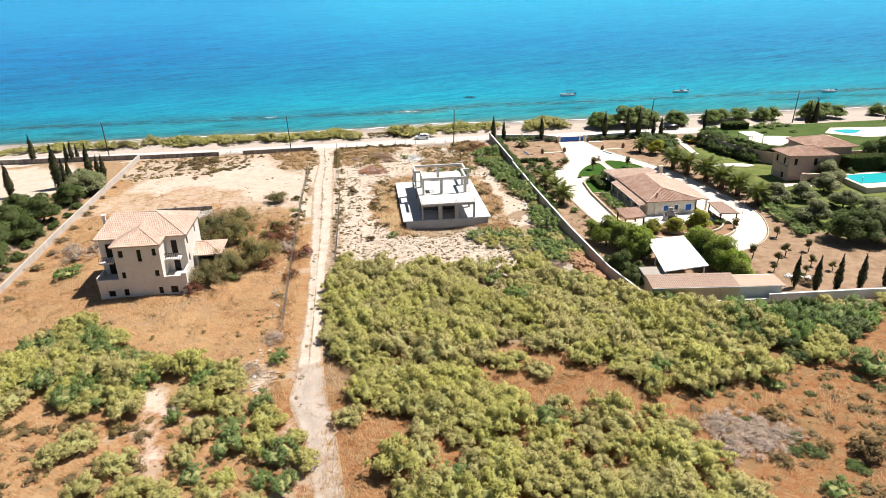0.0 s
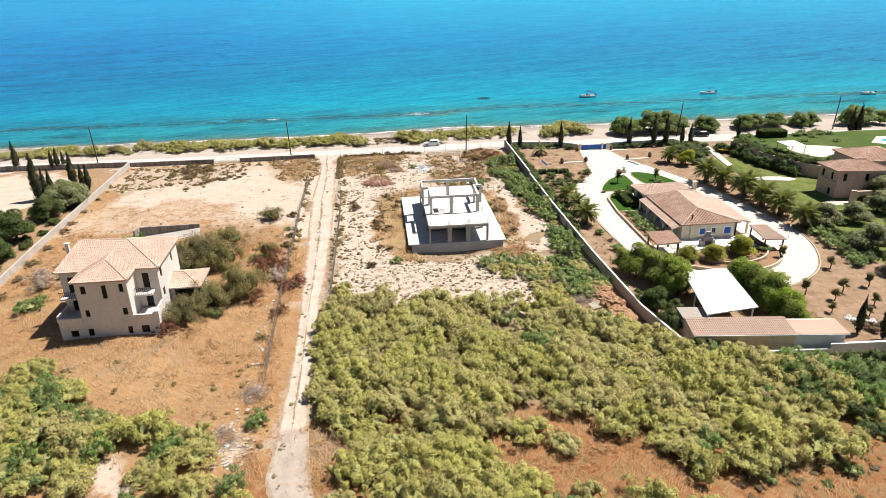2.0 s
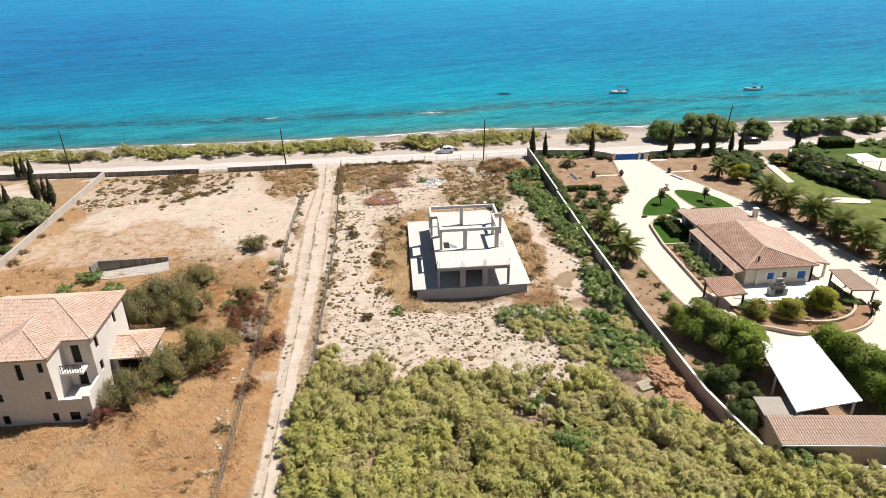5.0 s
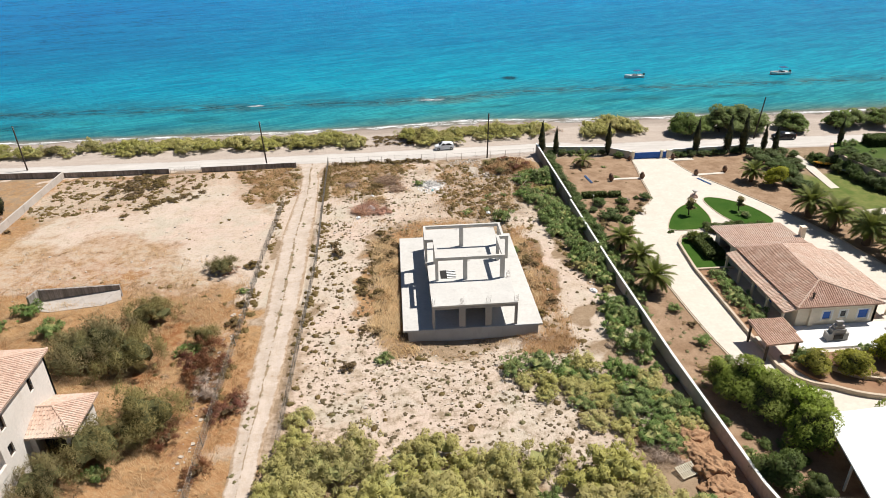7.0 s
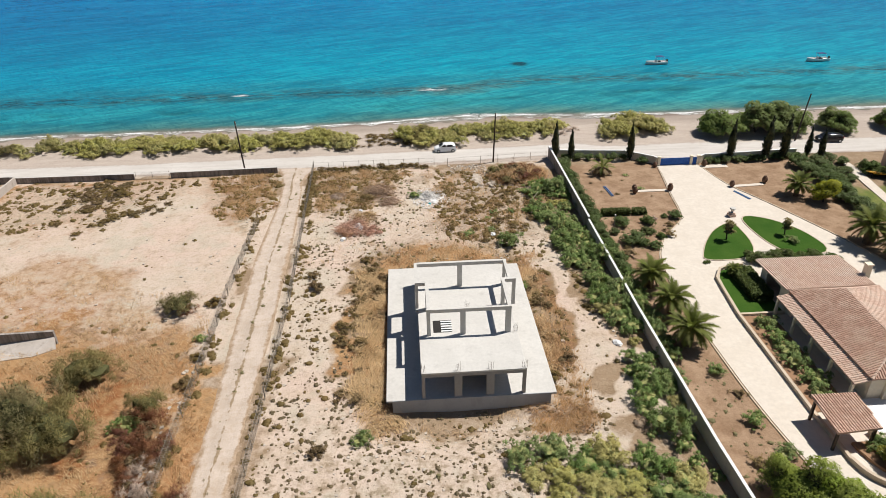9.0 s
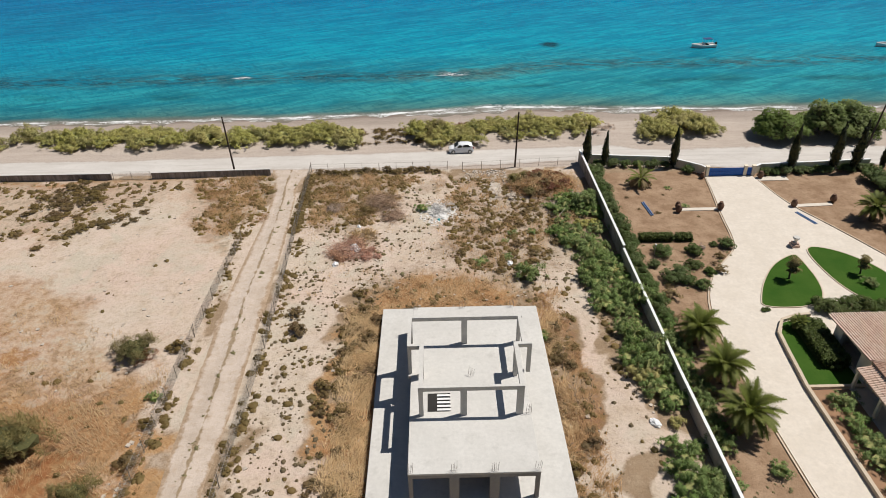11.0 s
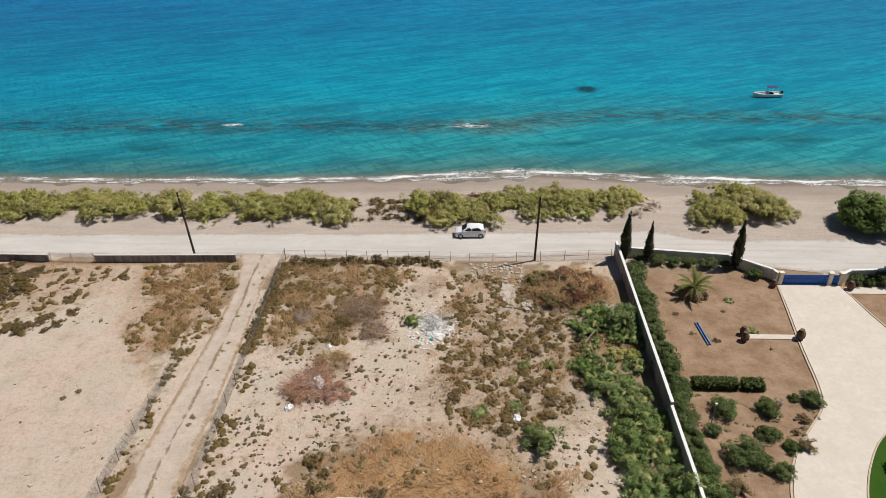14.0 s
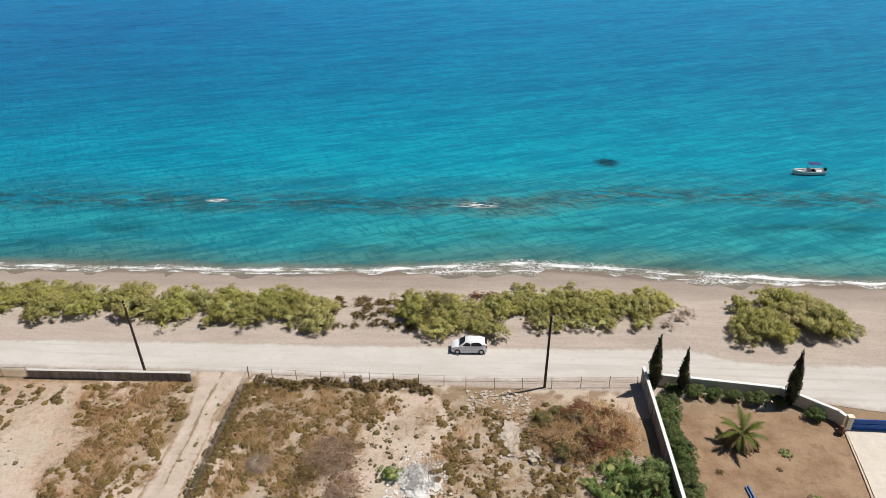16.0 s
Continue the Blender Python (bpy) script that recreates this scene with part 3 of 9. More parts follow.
gx, gy = spaced(-75, 112, 0.8, 2600), spaced(30, 190, 0.8, 1500)
X, Y = np.meshgrid(gx, gy)
Z = height(X, Y)
Z = np.where(Y > 250, -6.0, Z)
nx, ny = len(gx), len(gy)
idx = np.arange(nx * ny).reshape(ny, nx)
quads = np.stack([idx[:-1, :-1], idx[:-1, 1:], idx[1:, 1:], idx[1:, :-1]], -1).reshape(-1, 4)
ground = raw("ground", np.stack([X, Y, Z], -1).reshape(-1, 3), quads, M_GROUND, smooth=True)
tagged(ground, "dry earth with pale sand, rusty soil and straw-coloured grass", "ground", kind="structure")



def drift(x, y, seed, size):
    """Smooth random field of about -1 to 1 made of waves in random directions."""
    g = np.random.default_rng(seed)
    out = np.zeros(np.shape(x))
    for octave in range(4):
        for _ in range(5):
            a, ph = g.uniform(0, math.tau), g.uniform(0, math.tau)
            k = math.tau / (size * 0.5 ** octave) * g.uniform(0.7, 1.4)
            out = out + 0.55 ** octave * np.sin(k * (x * math.cos(a) + y * math.sin(a)) + ph)
    return out / 3.2


GX, GY = X, Y
near = np.exp(-((np.maximum(np.abs(X - 15) - 120, 0) / 60) ** 2))
X, Y = X + 3.2 * drift(X, Y, 3, 16) * near, Y + 3.2 * drift(X, Y, 4, 16) * near
beach = np.clip((GY - 164.2) / 0.8, 0, 1) * (1 - soft_box(GX, GY, 33, 400, 60, 164, 0.5))
plot_r = soft_box(GX, GY, 33.4, 74, 71, 162.3, 0.4)
plot_v = soft_box(GX, GY, 74, 240, 60, 160, 0.5)
plot_l = soft_box(GX, GY, -260, -54, 30, 163, 0.4)
field = soft_box(GX, GY, -53.6, -11.5, 40, 163.3, 0.6)
strip = soft_box(GX, GY, -6, 33, 40, 164, 0.6)


def patch(poly, soft=1.6):
    """A soft-edged patch over a plan outline, 1 inside and 0 outside."""
    d = np.full(X.shape, 1e9)
    for (xa, ya), (xb, yb) in zip(poly, poly[1:] + poly[:1]):
        ux, uy = xb - xa, yb - ya
        k = np.clip(((X - xa) * ux + (Y - ya) * uy) / (ux * ux + uy * uy + 1e-9), 0, 1)
        d = np.minimum(d, np.hypot(X - xa - k * ux, Y - ya - k * uy))
    d = np.where(inside(X, Y, poly), d, -d)
    return 1 / (1 + np.exp(-np.clip(d / soft * 2.5, -40, 40)))


SAND_FLAT = [(-47, 137), (-45, 146), (-36, 147), (-32, 155), (-20, 158), (-18, 147), (-11, 146), (-11, 122), (-19, 123), (-24, 130), (-26, 136), (-40, 136)]
SCRUB_WEST = [(-53, 162.5), (-35, 163), (-24, 161), (-26, 156), (-29, 151), (-33, 147.5), (-39, 147.5), (-53, 143)]
SCRUB_TRACK = [(-23, 163), (-11.4, 163), (-10.4, 155), (-11, 149), (-13, 146.5), (-18.5, 147.7), (-18.4, 155)]
SCRUB_GATE = [(-6.6, 163.6), (9.4, 163.6), (9.2, 161), (6.6, 154.8), (4.2, 150.2), (-5, 147.6)]
SCRUB_HEAP = [(13.5, 163), (21, 160), (31, 162), (31, 149), (26.5, 145), (22.7, 138), (19, 137), (12.7, 141.4), (13.2, 148.5)]
PALE_PATH = [(9.3, 165), (13.2, 162), (11.5, 157), (9.4, 154), (8.6, 150.5), (12.6, 147), (12.6, 142.3), (7.5, 140), (3, 137.5), (1.5, 132), (3, 124), (2.5, 112), (3, 105), (-4.4, 104), (-5, 147), (-1.3, 148), (4.6, 149.4), (7.2, 154.6), (9.6, 161.4)]
LANE = [(25.4, 136), (27.6, 134), (27.8, 126), (28.3, 116), (29.0, 112), (29.4, 106.5), (28.6, 101), (25.2, 101.5), (25.3, 105), (26.0, 108), (25.0, 112), (25.6, 118), (25.2, 126)]
GOLD_RING = [(8.3, 138), (18.8, 138), (19, 131), (6.3, 131), (6.3, 107), (4, 107), (2.6, 112), (2, 119.6), (2.5, 126), (3.6, 131.6)]
BROWN_RING = [(19, 137), (22.2, 134), (24, 127.5), (25.3, 119.6), (25, 110), (23, 105), (21, 107), (22, 119.6), (21.9, 130)]
sand = np.maximum.reduce([
    1.1 * soft_box(X, Y, -120, 74, 164.3, 171, 0.6), 1.4 * patch(LANE, 1.0), field * patch(SAND_FLAT, 7.0), field * 0.5 * soft_box(X, Y, -54, -12, 120, 137, 4), field * 0.62 * soft_box(X, Y, -54, -11, 146, 163, 2), field * 0.4 * bell(X, Y, -13, 110, 2, 12), strip * patch(PALE_PATH, 1.2),
    strip * 0.95 * soft_box(X, Y, -4, 30, 88, 107, 3), 1.5 * strip * patch([(24.7, 140), (27.1, 138), (27.4, 130), (29.4, 119), (30, 104), (25, 104), (25.7, 119.6), (25.1, 125.6), (23.5, 131.6)], 0.9), strip * 0.6 * bell(X, Y, 21, 157, 3, 4), strip * 0.62 * soft_box(X, Y, -5, 29, 136, 163, 2),
    soft_box(X, GY, -12.4, -4.3, 116, 165, 0.8) * 0.9, soft_box(X, GY, -9.6, -5.6, 40, 116, 0.8) * 0.45, 1.2 * bell(X, Y, -22.8, 62, 2.4, 3),
    0.95 * plot_l * soft_box(X, Y, -95, -62, 128, 160, 3), 0.8 * bell(X, Y, -24, 54, 3, 5), 0.75 * bell(X, Y, -14, 64, 3.5, 2.5), 0.5 * bell(X, Y, 30, 96, 4, 3)])
gold = np.maximum.reduce([
    field * soft_box(X, Y, -54, -12, 68, 118, 3), field * patch([(-53, 136), (-42, 133), (-27, 133), (-25, 123), (-20, 117.5), (-12.5, 118), (-12, 72), (-53, 72)], 5), strip * 0.85 * patch(GOLD_RING, 1.0), strip * 0.3 * soft_box(X, Y, -5, 33, 136, 164, 3),
    0.3 * soft_box(X, Y, 36, 80, 30, 60, 5), 0.3 * soft_box(X, Y, -60, 40, 30, 80, 6), 0.5 * plot_l])
gold = np.maximum.reduce([gold, 0.68 * field, soft_box(X, GY, -14, -8.8, 62, 126, 0.6)])
bare = np.maximum.reduce([bell(X, Y, -20.4, 112.0, 3.4, 3.0), bell(X, Y, -18.8, 103.0, 3.0, 4.4), 0.8 * bell(X, Y, -19.5, 107.5, 2.6, 4), 0.55 * bell(X, Y, -14.5, 97, 3.0, 9), 0.5 * bell(X, Y, -27, 80, 12, 3)])
gold = gold * (1 - 0.9 * np.clip(bare, 0, 1))
rust = np.maximum.reduce([
    1.3 * field * bell(X, Y, -20.4, 112.0, 3.4, 3.0), 1.4 * field * bell(X, Y, -18.8, 103.0, 3.0, 4.0), 0.9 * field * bell(X, Y, -19.5, 107.5, 2.6, 4),
    1.0 * field * bell(X, Y, -18.5, 103.5, 3.4, 4), 0.9 * field * bell(X, Y, -21.5, 112.5, 2.6, 3), 0.8 * field * bell(X, Y, -15, 95, 4, 12), 0.72 * field * bell(X, Y, -21, 100, 10, 20), 0.25 * field * bell(X, Y, -24, 82, 12, 6), 0.35 * field * bell(X, Y, -27, 78, 12, 4), 0.5 * field * bell(X, Y, -36, 122, 9, 5),
    0.9 * field * bell(X, Y, -27, 66, 18, 7), 0.6 * field * patch(SCRUB_TRACK, 1.2), 0.95 * soft_box(X, Y, -60, 40, 20, 66, 5), 0.95 * soft_box(X, Y, 30, 90, 20, 66, 5), 0.85 * bell(X, Y, 2.5, 143.5, 3.6, 3) * strip, 0.7 * bell(X, Y, 4, 153, 3, 4) * strip, strip * 0.62 * patch(BROWN_RING, 1.0), strip * bell(X, Y, 27, 158, 4, 2.5), strip * 0.8 * bell(X, Y, 31, 90, 3, 3)])
scrub = np.maximum.reduce([field * 0.7 * patch(SCRUB_WEST, 1.5), field * 0.95 * patch(SCRUB_TRACK, 1.2), strip * 1.0 * patch(SCRUB_GATE, 1.2), strip * 0.95 * patch(SCRUB_HEAP, 1.5), strip * 0.2 * patch(GOLD_RING, 1.0), strip * 0.6 * patch(BROWN_RING, 1.0),
                           strip * 0.5 * soft_box(X, Y, -4, 28, 88, 106, 3), 0.3 * soft_box(X, Y, -60, 90, 20, 90, 6), 0.75 * soft_box(X, Y, 34, 90, 20, 62, 4), soft_box(X, GY, -12.3, -11, 120, 163, 0.6) * 0.5])
scrub = scrub - 0.8 * patch(LANE, 1.0)
lawn = np.maximum.reduce([plot_v * soft_box(X, Y, 74, 130, 92, 150, 3) * 0.85, plot_l * 0.7 * bell(X, Y, -78, 126, 16, 12)])
white = np.maximum.reduce([plot_v * soft_box(X, Y, 108, 150, 132, 148, 2)])
soil = np.maximum(plot_r, 0.8 * plot_v * soft_box(X, Y, 72, 140, 70, 92, 3))
clear = 1 - np.maximum(plot_r, plot_v)
for name, chans in (("cover", (sand * clear, gold * clear, rust * clear, scrub * clear)), ("plot", (soil, lawn, beach, white))):
    at = ground.data.attributes.new(name, "FLOAT_COLOR", "POINT")
    at.data.foreach_set("color", np.stack([c.ravel() for c in chans], -1).astype(np.float32).ravel())

SEA = -0.5
sx, sy = spaced(-400, 400, 40, 4200), np.concatenate([np.arange(178, 300, 12), 300 + np.cumsum(14 * 1.25 ** np.arange(25))])
SX, SY = np.meshgrid(sx, sy)
ix = np.arange(SX.size).reshape(SX.shape)
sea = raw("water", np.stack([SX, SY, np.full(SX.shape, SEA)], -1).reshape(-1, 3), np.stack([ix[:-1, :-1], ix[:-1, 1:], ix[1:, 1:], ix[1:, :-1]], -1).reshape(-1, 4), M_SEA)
tagged(sea, "clear turquoise sea turning blue with small ripples", "sea", kind="structure")


def ribbon(name, left, right, material, lift, label, rag=0.25, step=0.8, cat="road", ruts=0.0, bare_to=None):
    """A strip laid on the terrain between two plan lines, with ragged edges."""
    left, right = np.asarray(left, float), np.asarray(right, float)

    def along(line):
        seg = np.linalg.norm(np.diff(line, axis=0), axis=1)
        return np.concatenate([[0], np.cumsum(seg)])

    n = max(2, int(max(along(left)[-1], along(right)[-1]) / step))
    u = np.linspace(0, 1, n)
    pick = lambda line: np.stack([np.interp(u, along(line) / along(line)[-1], line[:, k]) for k in (0, 1)], -1)
    a, b = pick(left), pick(right)
    across = max(3, int(np.linalg.norm(a - b, axis=1).max() / step))
    w = np.linspace(0, 1, across + 1)
    ra, rb = rng.normal(0, rag, n), rng.normal(0, rag, n)
    d = (b - a) / np.maximum(np.linalg.norm(b - a, axis=1), 1e-6)[:, None]
    a, b = a - d * np.abs(ra)[:, None], b + d * np.abs(rb)[:, None]
    p = a[:, None] * (1 - w)[None, :, None] + b[:, None] * w[None, :, None]
    z = height(p[..., 0], p[..., 1]) + 0.035 + (lift - 0.035 + ruts * np.cos(w * 4 * math.pi)[None]) * (1 - np.abs(2 * w - 1) ** 4)[None]
    v = np.concatenate([p, z[..., None]], -1).reshape(-1, 3)
    i = np.arange(n * (across + 1)).reshape(n, across + 1)
    ob = raw(name, v, np.stack([i[:-1, :-1], i[:-1, 1:], i[1:, 1:], i[1:, :-1]], -1).reshape(-1, 4), material, smooth=True)
    at = ob.data.attributes.new("across", "FLOAT_COLOR", "POINT")
    at.data.foreach_set("color", np.stack([np.tile(w, n), (v[:, 1] < (bare_to or -1e9)) * 1.0] + [np.zeros(v.shape[0])] * 2, -1).astype(np.float32).ravel())
    return tagged(ob, label, cat, kind="structure")


ribbon("coast_road", [(-160, 172.5), (-37, 170.0), (-14, 170.6), (20, 171.3), (38, 172.2), (44, 170.2), (60, 170.4), (90, 169.5), (200, 166)],
       [(-160, 167), (-33, 165.0), (-13, 165.4), (13, 165.2), (33, 166.4), (46, 164.6), (56, 162.8), (76, 163.2), (200, 159)], M_ROAD, 0.05, "pale dusty unpaved coast road along the beach", 0.06)
ribbon("dirt_track", [(-5.8, 30), (-6.0, 45), (-7.2, 52), (-9.3, 59), (-8.9, 66), (-8.7, 80), (-8.9, 90), (-9.3, 100), (-9.6, 110), (-10.2, 120), (-10.6, 136), (-10.2, 150), (-10.4, 159), (-12.0, 165.4)],
       [(-3.2, 30), (-3.4, 45), (-4.2, 52), (-5.3, 59), (-6.1, 66), (-6.6, 80), (-6.6, 90), (-6.3, 100), (-6.3, 110), (-6.1, 120), (-6.4, 136), (-6.8, 150), (-7.6, 160), (-5.8, 165.4)], M_TRACK, 0.07, "pale rutted dirt track with a weedy middle between wire fences", 0.05, 0.5, "track", 0.03, 66)

# ---- walls round the plots ----
wall = thing("boundary_wall", "stained concrete boundary wall with faces darkened for shade and a whitewashed top", "wall", kind="structure")
wall_run("wall", [(33.1, 166.2), (33.15, 140)], -0.3, 1.93, 0.2, M_STREAK, wall, M_WHITE)
wall_run("wall", [(33.15, 140), (33.2, 120), (33.6, 100), (34.4, 83), (35.8, 75)], -0.3, 1.58, 0.18, M_OLDWALL, wall, M_WHITE)
wall = thing("sea_wall", "cream rendered garden wall with white coping beside the road", "wall", kind="structure")
wall_run("wall", [(33.25, 166.1), (45.6, 164.6), (49.6, 161.6), (49.9, 160.9)], -0.3, 1.25, 0.25, M_CREAM, wall, M_WHITE)
wall_run("wall", [(56.9, 160.9), (58, 161.6), (74, 162.4)], -0.3, 1.25, 0.25, M_CREAM, wall, M_WHITE)
wall = thing("south_wall", "grey white garden wall with a small railing on top", "wall", kind="structure")
wall_run("wall", [(52.3, 71.9), (66.5, 71.2), (90, 68.8), (130, 65.2)], -0.9, 1.25, 0.25, M_WHITE, wall, M_WHITE)
wall_run("wall", [(35.6, 72.9), (42.1, 72.5), (52.3, 71.9)], -0.9, 0.6, 0.2, M_WHITE, wall, M_WHITE)
wall = thing("field_wall", "pale rendered boundary wall along the dry field", "wall", kind="structure")
wall_run("wall", [(-53.4, 163.6), (-53.0, 116), (-52.2, 93), (-51.6, 60)], -0.5, 1.2, 0.25, M_OLDWALL, wall)
wall = thing("roadside_wall", "low grey block wall with a pale coping along the road", "wall", kind="structure")
wall_run("wall", [(-12.0, 164.0), (-29.0, 163.6)], -0.4, 0.95, 0.25, M_STREAK, wall, M_CONC)
wall_run("wall", [(-34.8, 163.6), (-53.6, 163.8)], -0.4, 0.95, 0.25, M_STREAK, wall, M_CONC)
wall_run("wall", [(-53.8, 163.9), (-120, 166)], -0.4, 1.1, 0.25, M_STREAK, wall, M_CONC)
wall = thing("retaining_wall", "bare grey concrete retaining wall in dry grass", "wall", kind="structure")
wall_run("wall", [(-38.3, 118.2), (-37.9, 119.9), (-28.2, 120.2)], -0.5, 1.8, 0.3, M_STREAK, wall)
bm = bmesh.new()
prism(bm, [(-38.4, 118.1), (-35.8, 117.4), (-32.6, 117.7), (-29.8, 118.1), (-28.0, 119.2), (-28.2, 120.0), (-32.1, 119.95), (-37.7, 119.7)], -0.3, 0.0)
for q in bm.verts:
    q.co.z += h_at(q.co.x, q.co.y) + (0.3 + 0.7 * (q.co.x + 37.7) / 9.5 if q.co.y > 119.5 else 0.07)
part("apron", bm, M_OLDWALL, wall, "pale spilled concrete below the wall")


# ---- building parts ----
def settle(ob, x, y, z):
    """Moves a thing's own origin to its base, with its parts staying where they are."""
    back = Matrix.Translation((-x, -y, -z))
    ob.location = (x, y, z)
    for o in ob.children_recursive:
        o.data.transform(back)
    return ob


def tiled(parent, corners, material=None, pitch=0.25, row=0.42, name="roof_slope", relief=1.0):
    """A sloping roof face of barrel tiles over a deck. corners: the eave from end to end first, then the upper corners, anticlockwise from above."""
    material = material or M_TILE
    c = [Vector(p) for p in corners]
    u = (c[1] - c[0]).normalized()
    n = (c[1] - c[0]).cross(c[2] - c[0]).normalized()
    v = n.cross(u)
    flat = [((p - c[0]).dot(u), (p - c[0]).dot(v)) for p in c]
    bm = bmesh.new()
    top = [bm.verts.new(p) for p in c]
    low = [bm.verts.new(p - Vector((0, 0, 0.14))) for p in c]
    bm.faces.new(top)
    bm.faces.new(low[::-1])
    for i in range(len(c)):
        j = (i + 1) % len(c)
        bm.faces.new((low[i], low[j], top[j], top[i]))
    deck = part(name, bm, material, parent)
    verts, faces = [], []
    us = [p[0] for p in flat]
    for k in range(int((max(us) - min(us)) / pitch)):
        a = min(us) + (k + 0.5) * pitch
        cross = []
        for (ua, va), (ub, vb) in zip(flat, flat[1:] + flat[:1]):
            if (ua <= a) != (ub <= a):
                cross.append(va + (vb - va) * (a - ua) / (ub - ua))
        if len(cross) < 2:
            continue
        lo, hi = min(cross), max(cross)
        m = max(1, round((hi - lo) / row))
        for s in range(m):
            v0, v1 = lo + (hi - lo) * s / m - 0.03, lo + (hi - lo) * (s + 1) / m
            base = len(verts)
            jit = rng.normal(0, 0.012)
            for vv, r, rise in ((v0, 0.115, 0.03), (v1, 0.095, 0.0)):
                for ang in (0.0, 0.28, 0.72, 1.0):
                    q = c[0] + u * (a + jit - r * math.cos(math.pi * ang)) + v * vv + n * (relief * (0.085 * math.sin(math.pi * ang) + rise) + 0.004)
                    verts.append(q[:])
            faces += [(base + i, base + i + 1, base + i + 5, base + i + 4) for i in range(3)] + [(base, base + 3, base + 2, base + 1)]
    if verts:
        tiles = raw("roof_tiles", verts, faces, material, deck, "barrel clay tiles in rows")
        tagged(tiles, kind="stuff")
    return deck


def hip_caps(parent, lines, material=None):
    """Ridge and hip tiles along lines."""
    bm = bmesh.new()
    for a, b in lines:
        a, b = Vector(a), Vector(b)
        m = max(2, round((b - a).length / 0.4))
        for i in range(m):
            p, q = a.lerp(b, i / m), a.lerp(b, (i + 1.06) / m)
            tube(bm, p + Vector((0, 0, 0.05)), q + Vector((0, 0, 0.03)), 0.13, 0.105, 7)
    return tagged(part("ridge_tiles", bm, material or M_TILE, parent), kind="stuff")


def pierced(parent, a, b, z0, z1, thick, openings, material, name="wall", label=""):
    """A wall from plan point a to b (outside on its right hand) with openings (u0, u1, z0, z1) cut through."""
    d = math.hypot(b[0] - a[0], b[1] - a[1])
    m = Matrix.Translation((a[0], a[1], 0)) @ Matrix.Rotation(math.atan2(b[1] - a[1], b[0] - a[0]), 4, "Z")
    us = sorted({0.0, d, *(u for o in openings for u in o[:2])})
    zs = sorted({z0, z1, *(z for o in openings for z in o[2:4])})
    solid = {(i, k): not any(o[0] <= us[i] and us[i + 1] <= o[1] and o[2] <= zs[k] and zs[k + 1] <= o[3] for o in openings) for i in range(len(us) - 1) for k in range(len(zs) - 1)}
    bm, made = bmesh.new(), {}

    def at(i, k, y):
        if (i, k, y) not in made:
            made[i, k, y] = bm.verts.new(m @ Vector((us[i], y, zs[k])))
        return made[i, k, y]

    for (i, k), full in solid.items():
        if not full:
            continue
        ring = ((i, k), (i + 1, k), (i + 1, k + 1), (i, k + 1))
        bm.faces.new([at(*p, 0) for p in ring])
        bm.faces.new([at(*p, thick) for p in ring[::-1]])
        for n, (p, q) in zip(((i, k - 1), (i + 1, k), (i, k + 1), (i - 1, k)), zip(ring, ring[1:] + ring[:1])):
            if not solid.get(n):
                bm.faces.new((at(*q, 0), at(*p, 0), at(*p, thick), at(*q, thick)))
    return part(name, bm, material, parent, label), m


def opening_fill(parent, m, o, thick, material, casing, sunk=0.18, bars=0, name="window"):
    """Casing and leaf set back in an opening."""
    u0, u1, lo, hi = o
    bm = bmesh.new()
    w = 0.07
    for bx in ((u0, u0 + w, lo, hi), (u1 - w, u1, lo, hi), (u0 + w, u1 - w, hi - w, hi), (u0 + w, u1 - w, lo, lo + w)):
        add_box(bm, bx[0], bx[1], sunk - 0.05, sunk + 0.03, bx[2], bx[3], m)
    fr = part(name, bm, casing, parent)
    bm = bmesh.new()
    add_box(bm, u0 + w, u1 - w, sunk + 0.03, sunk + 0.06, lo + w, hi - w, m)
    part("pane", bm, material, fr)
    if bars:
        bm = bmesh.new()
        for k in range(bars):
            u = u0 + w + (u1 - u0 - 2 * w) * (k + 1) / (bars + 1)
            add_box(bm, u - 0.02, u + 0.02, sunk - 0.03, sunk + 0.029, lo + w, hi - w, m)
        part("bar", bm, casing, fr)
    return fr


# Dark tone that stands for the shade inside the concrete frame.
M_INNERSHADE = surface("interior_shade_concrete", (0.16, 0.155, 0.15), (0.12, 0.118, 0.115), 0.9)
M_GLASS = surface("dark_glass", (0.012, 0.013, 0.015), (0.02, 0.02, 0.02), 0.12, 1.0, 5.0, 0.0, spec=0.3)
M_REBAR = surface("rusty_steel", (0.30, 0.25, 0.22), (0.24, 0.19, 0.16), 0.8, 1.0, 8.0, 0.2)
M_FRAMEBROWN = surface("brown_frame", (0.07, 0.045, 0.03), (0.05, 0.033, 0.022), 0.6, 1.0, 8.0, 0.1)


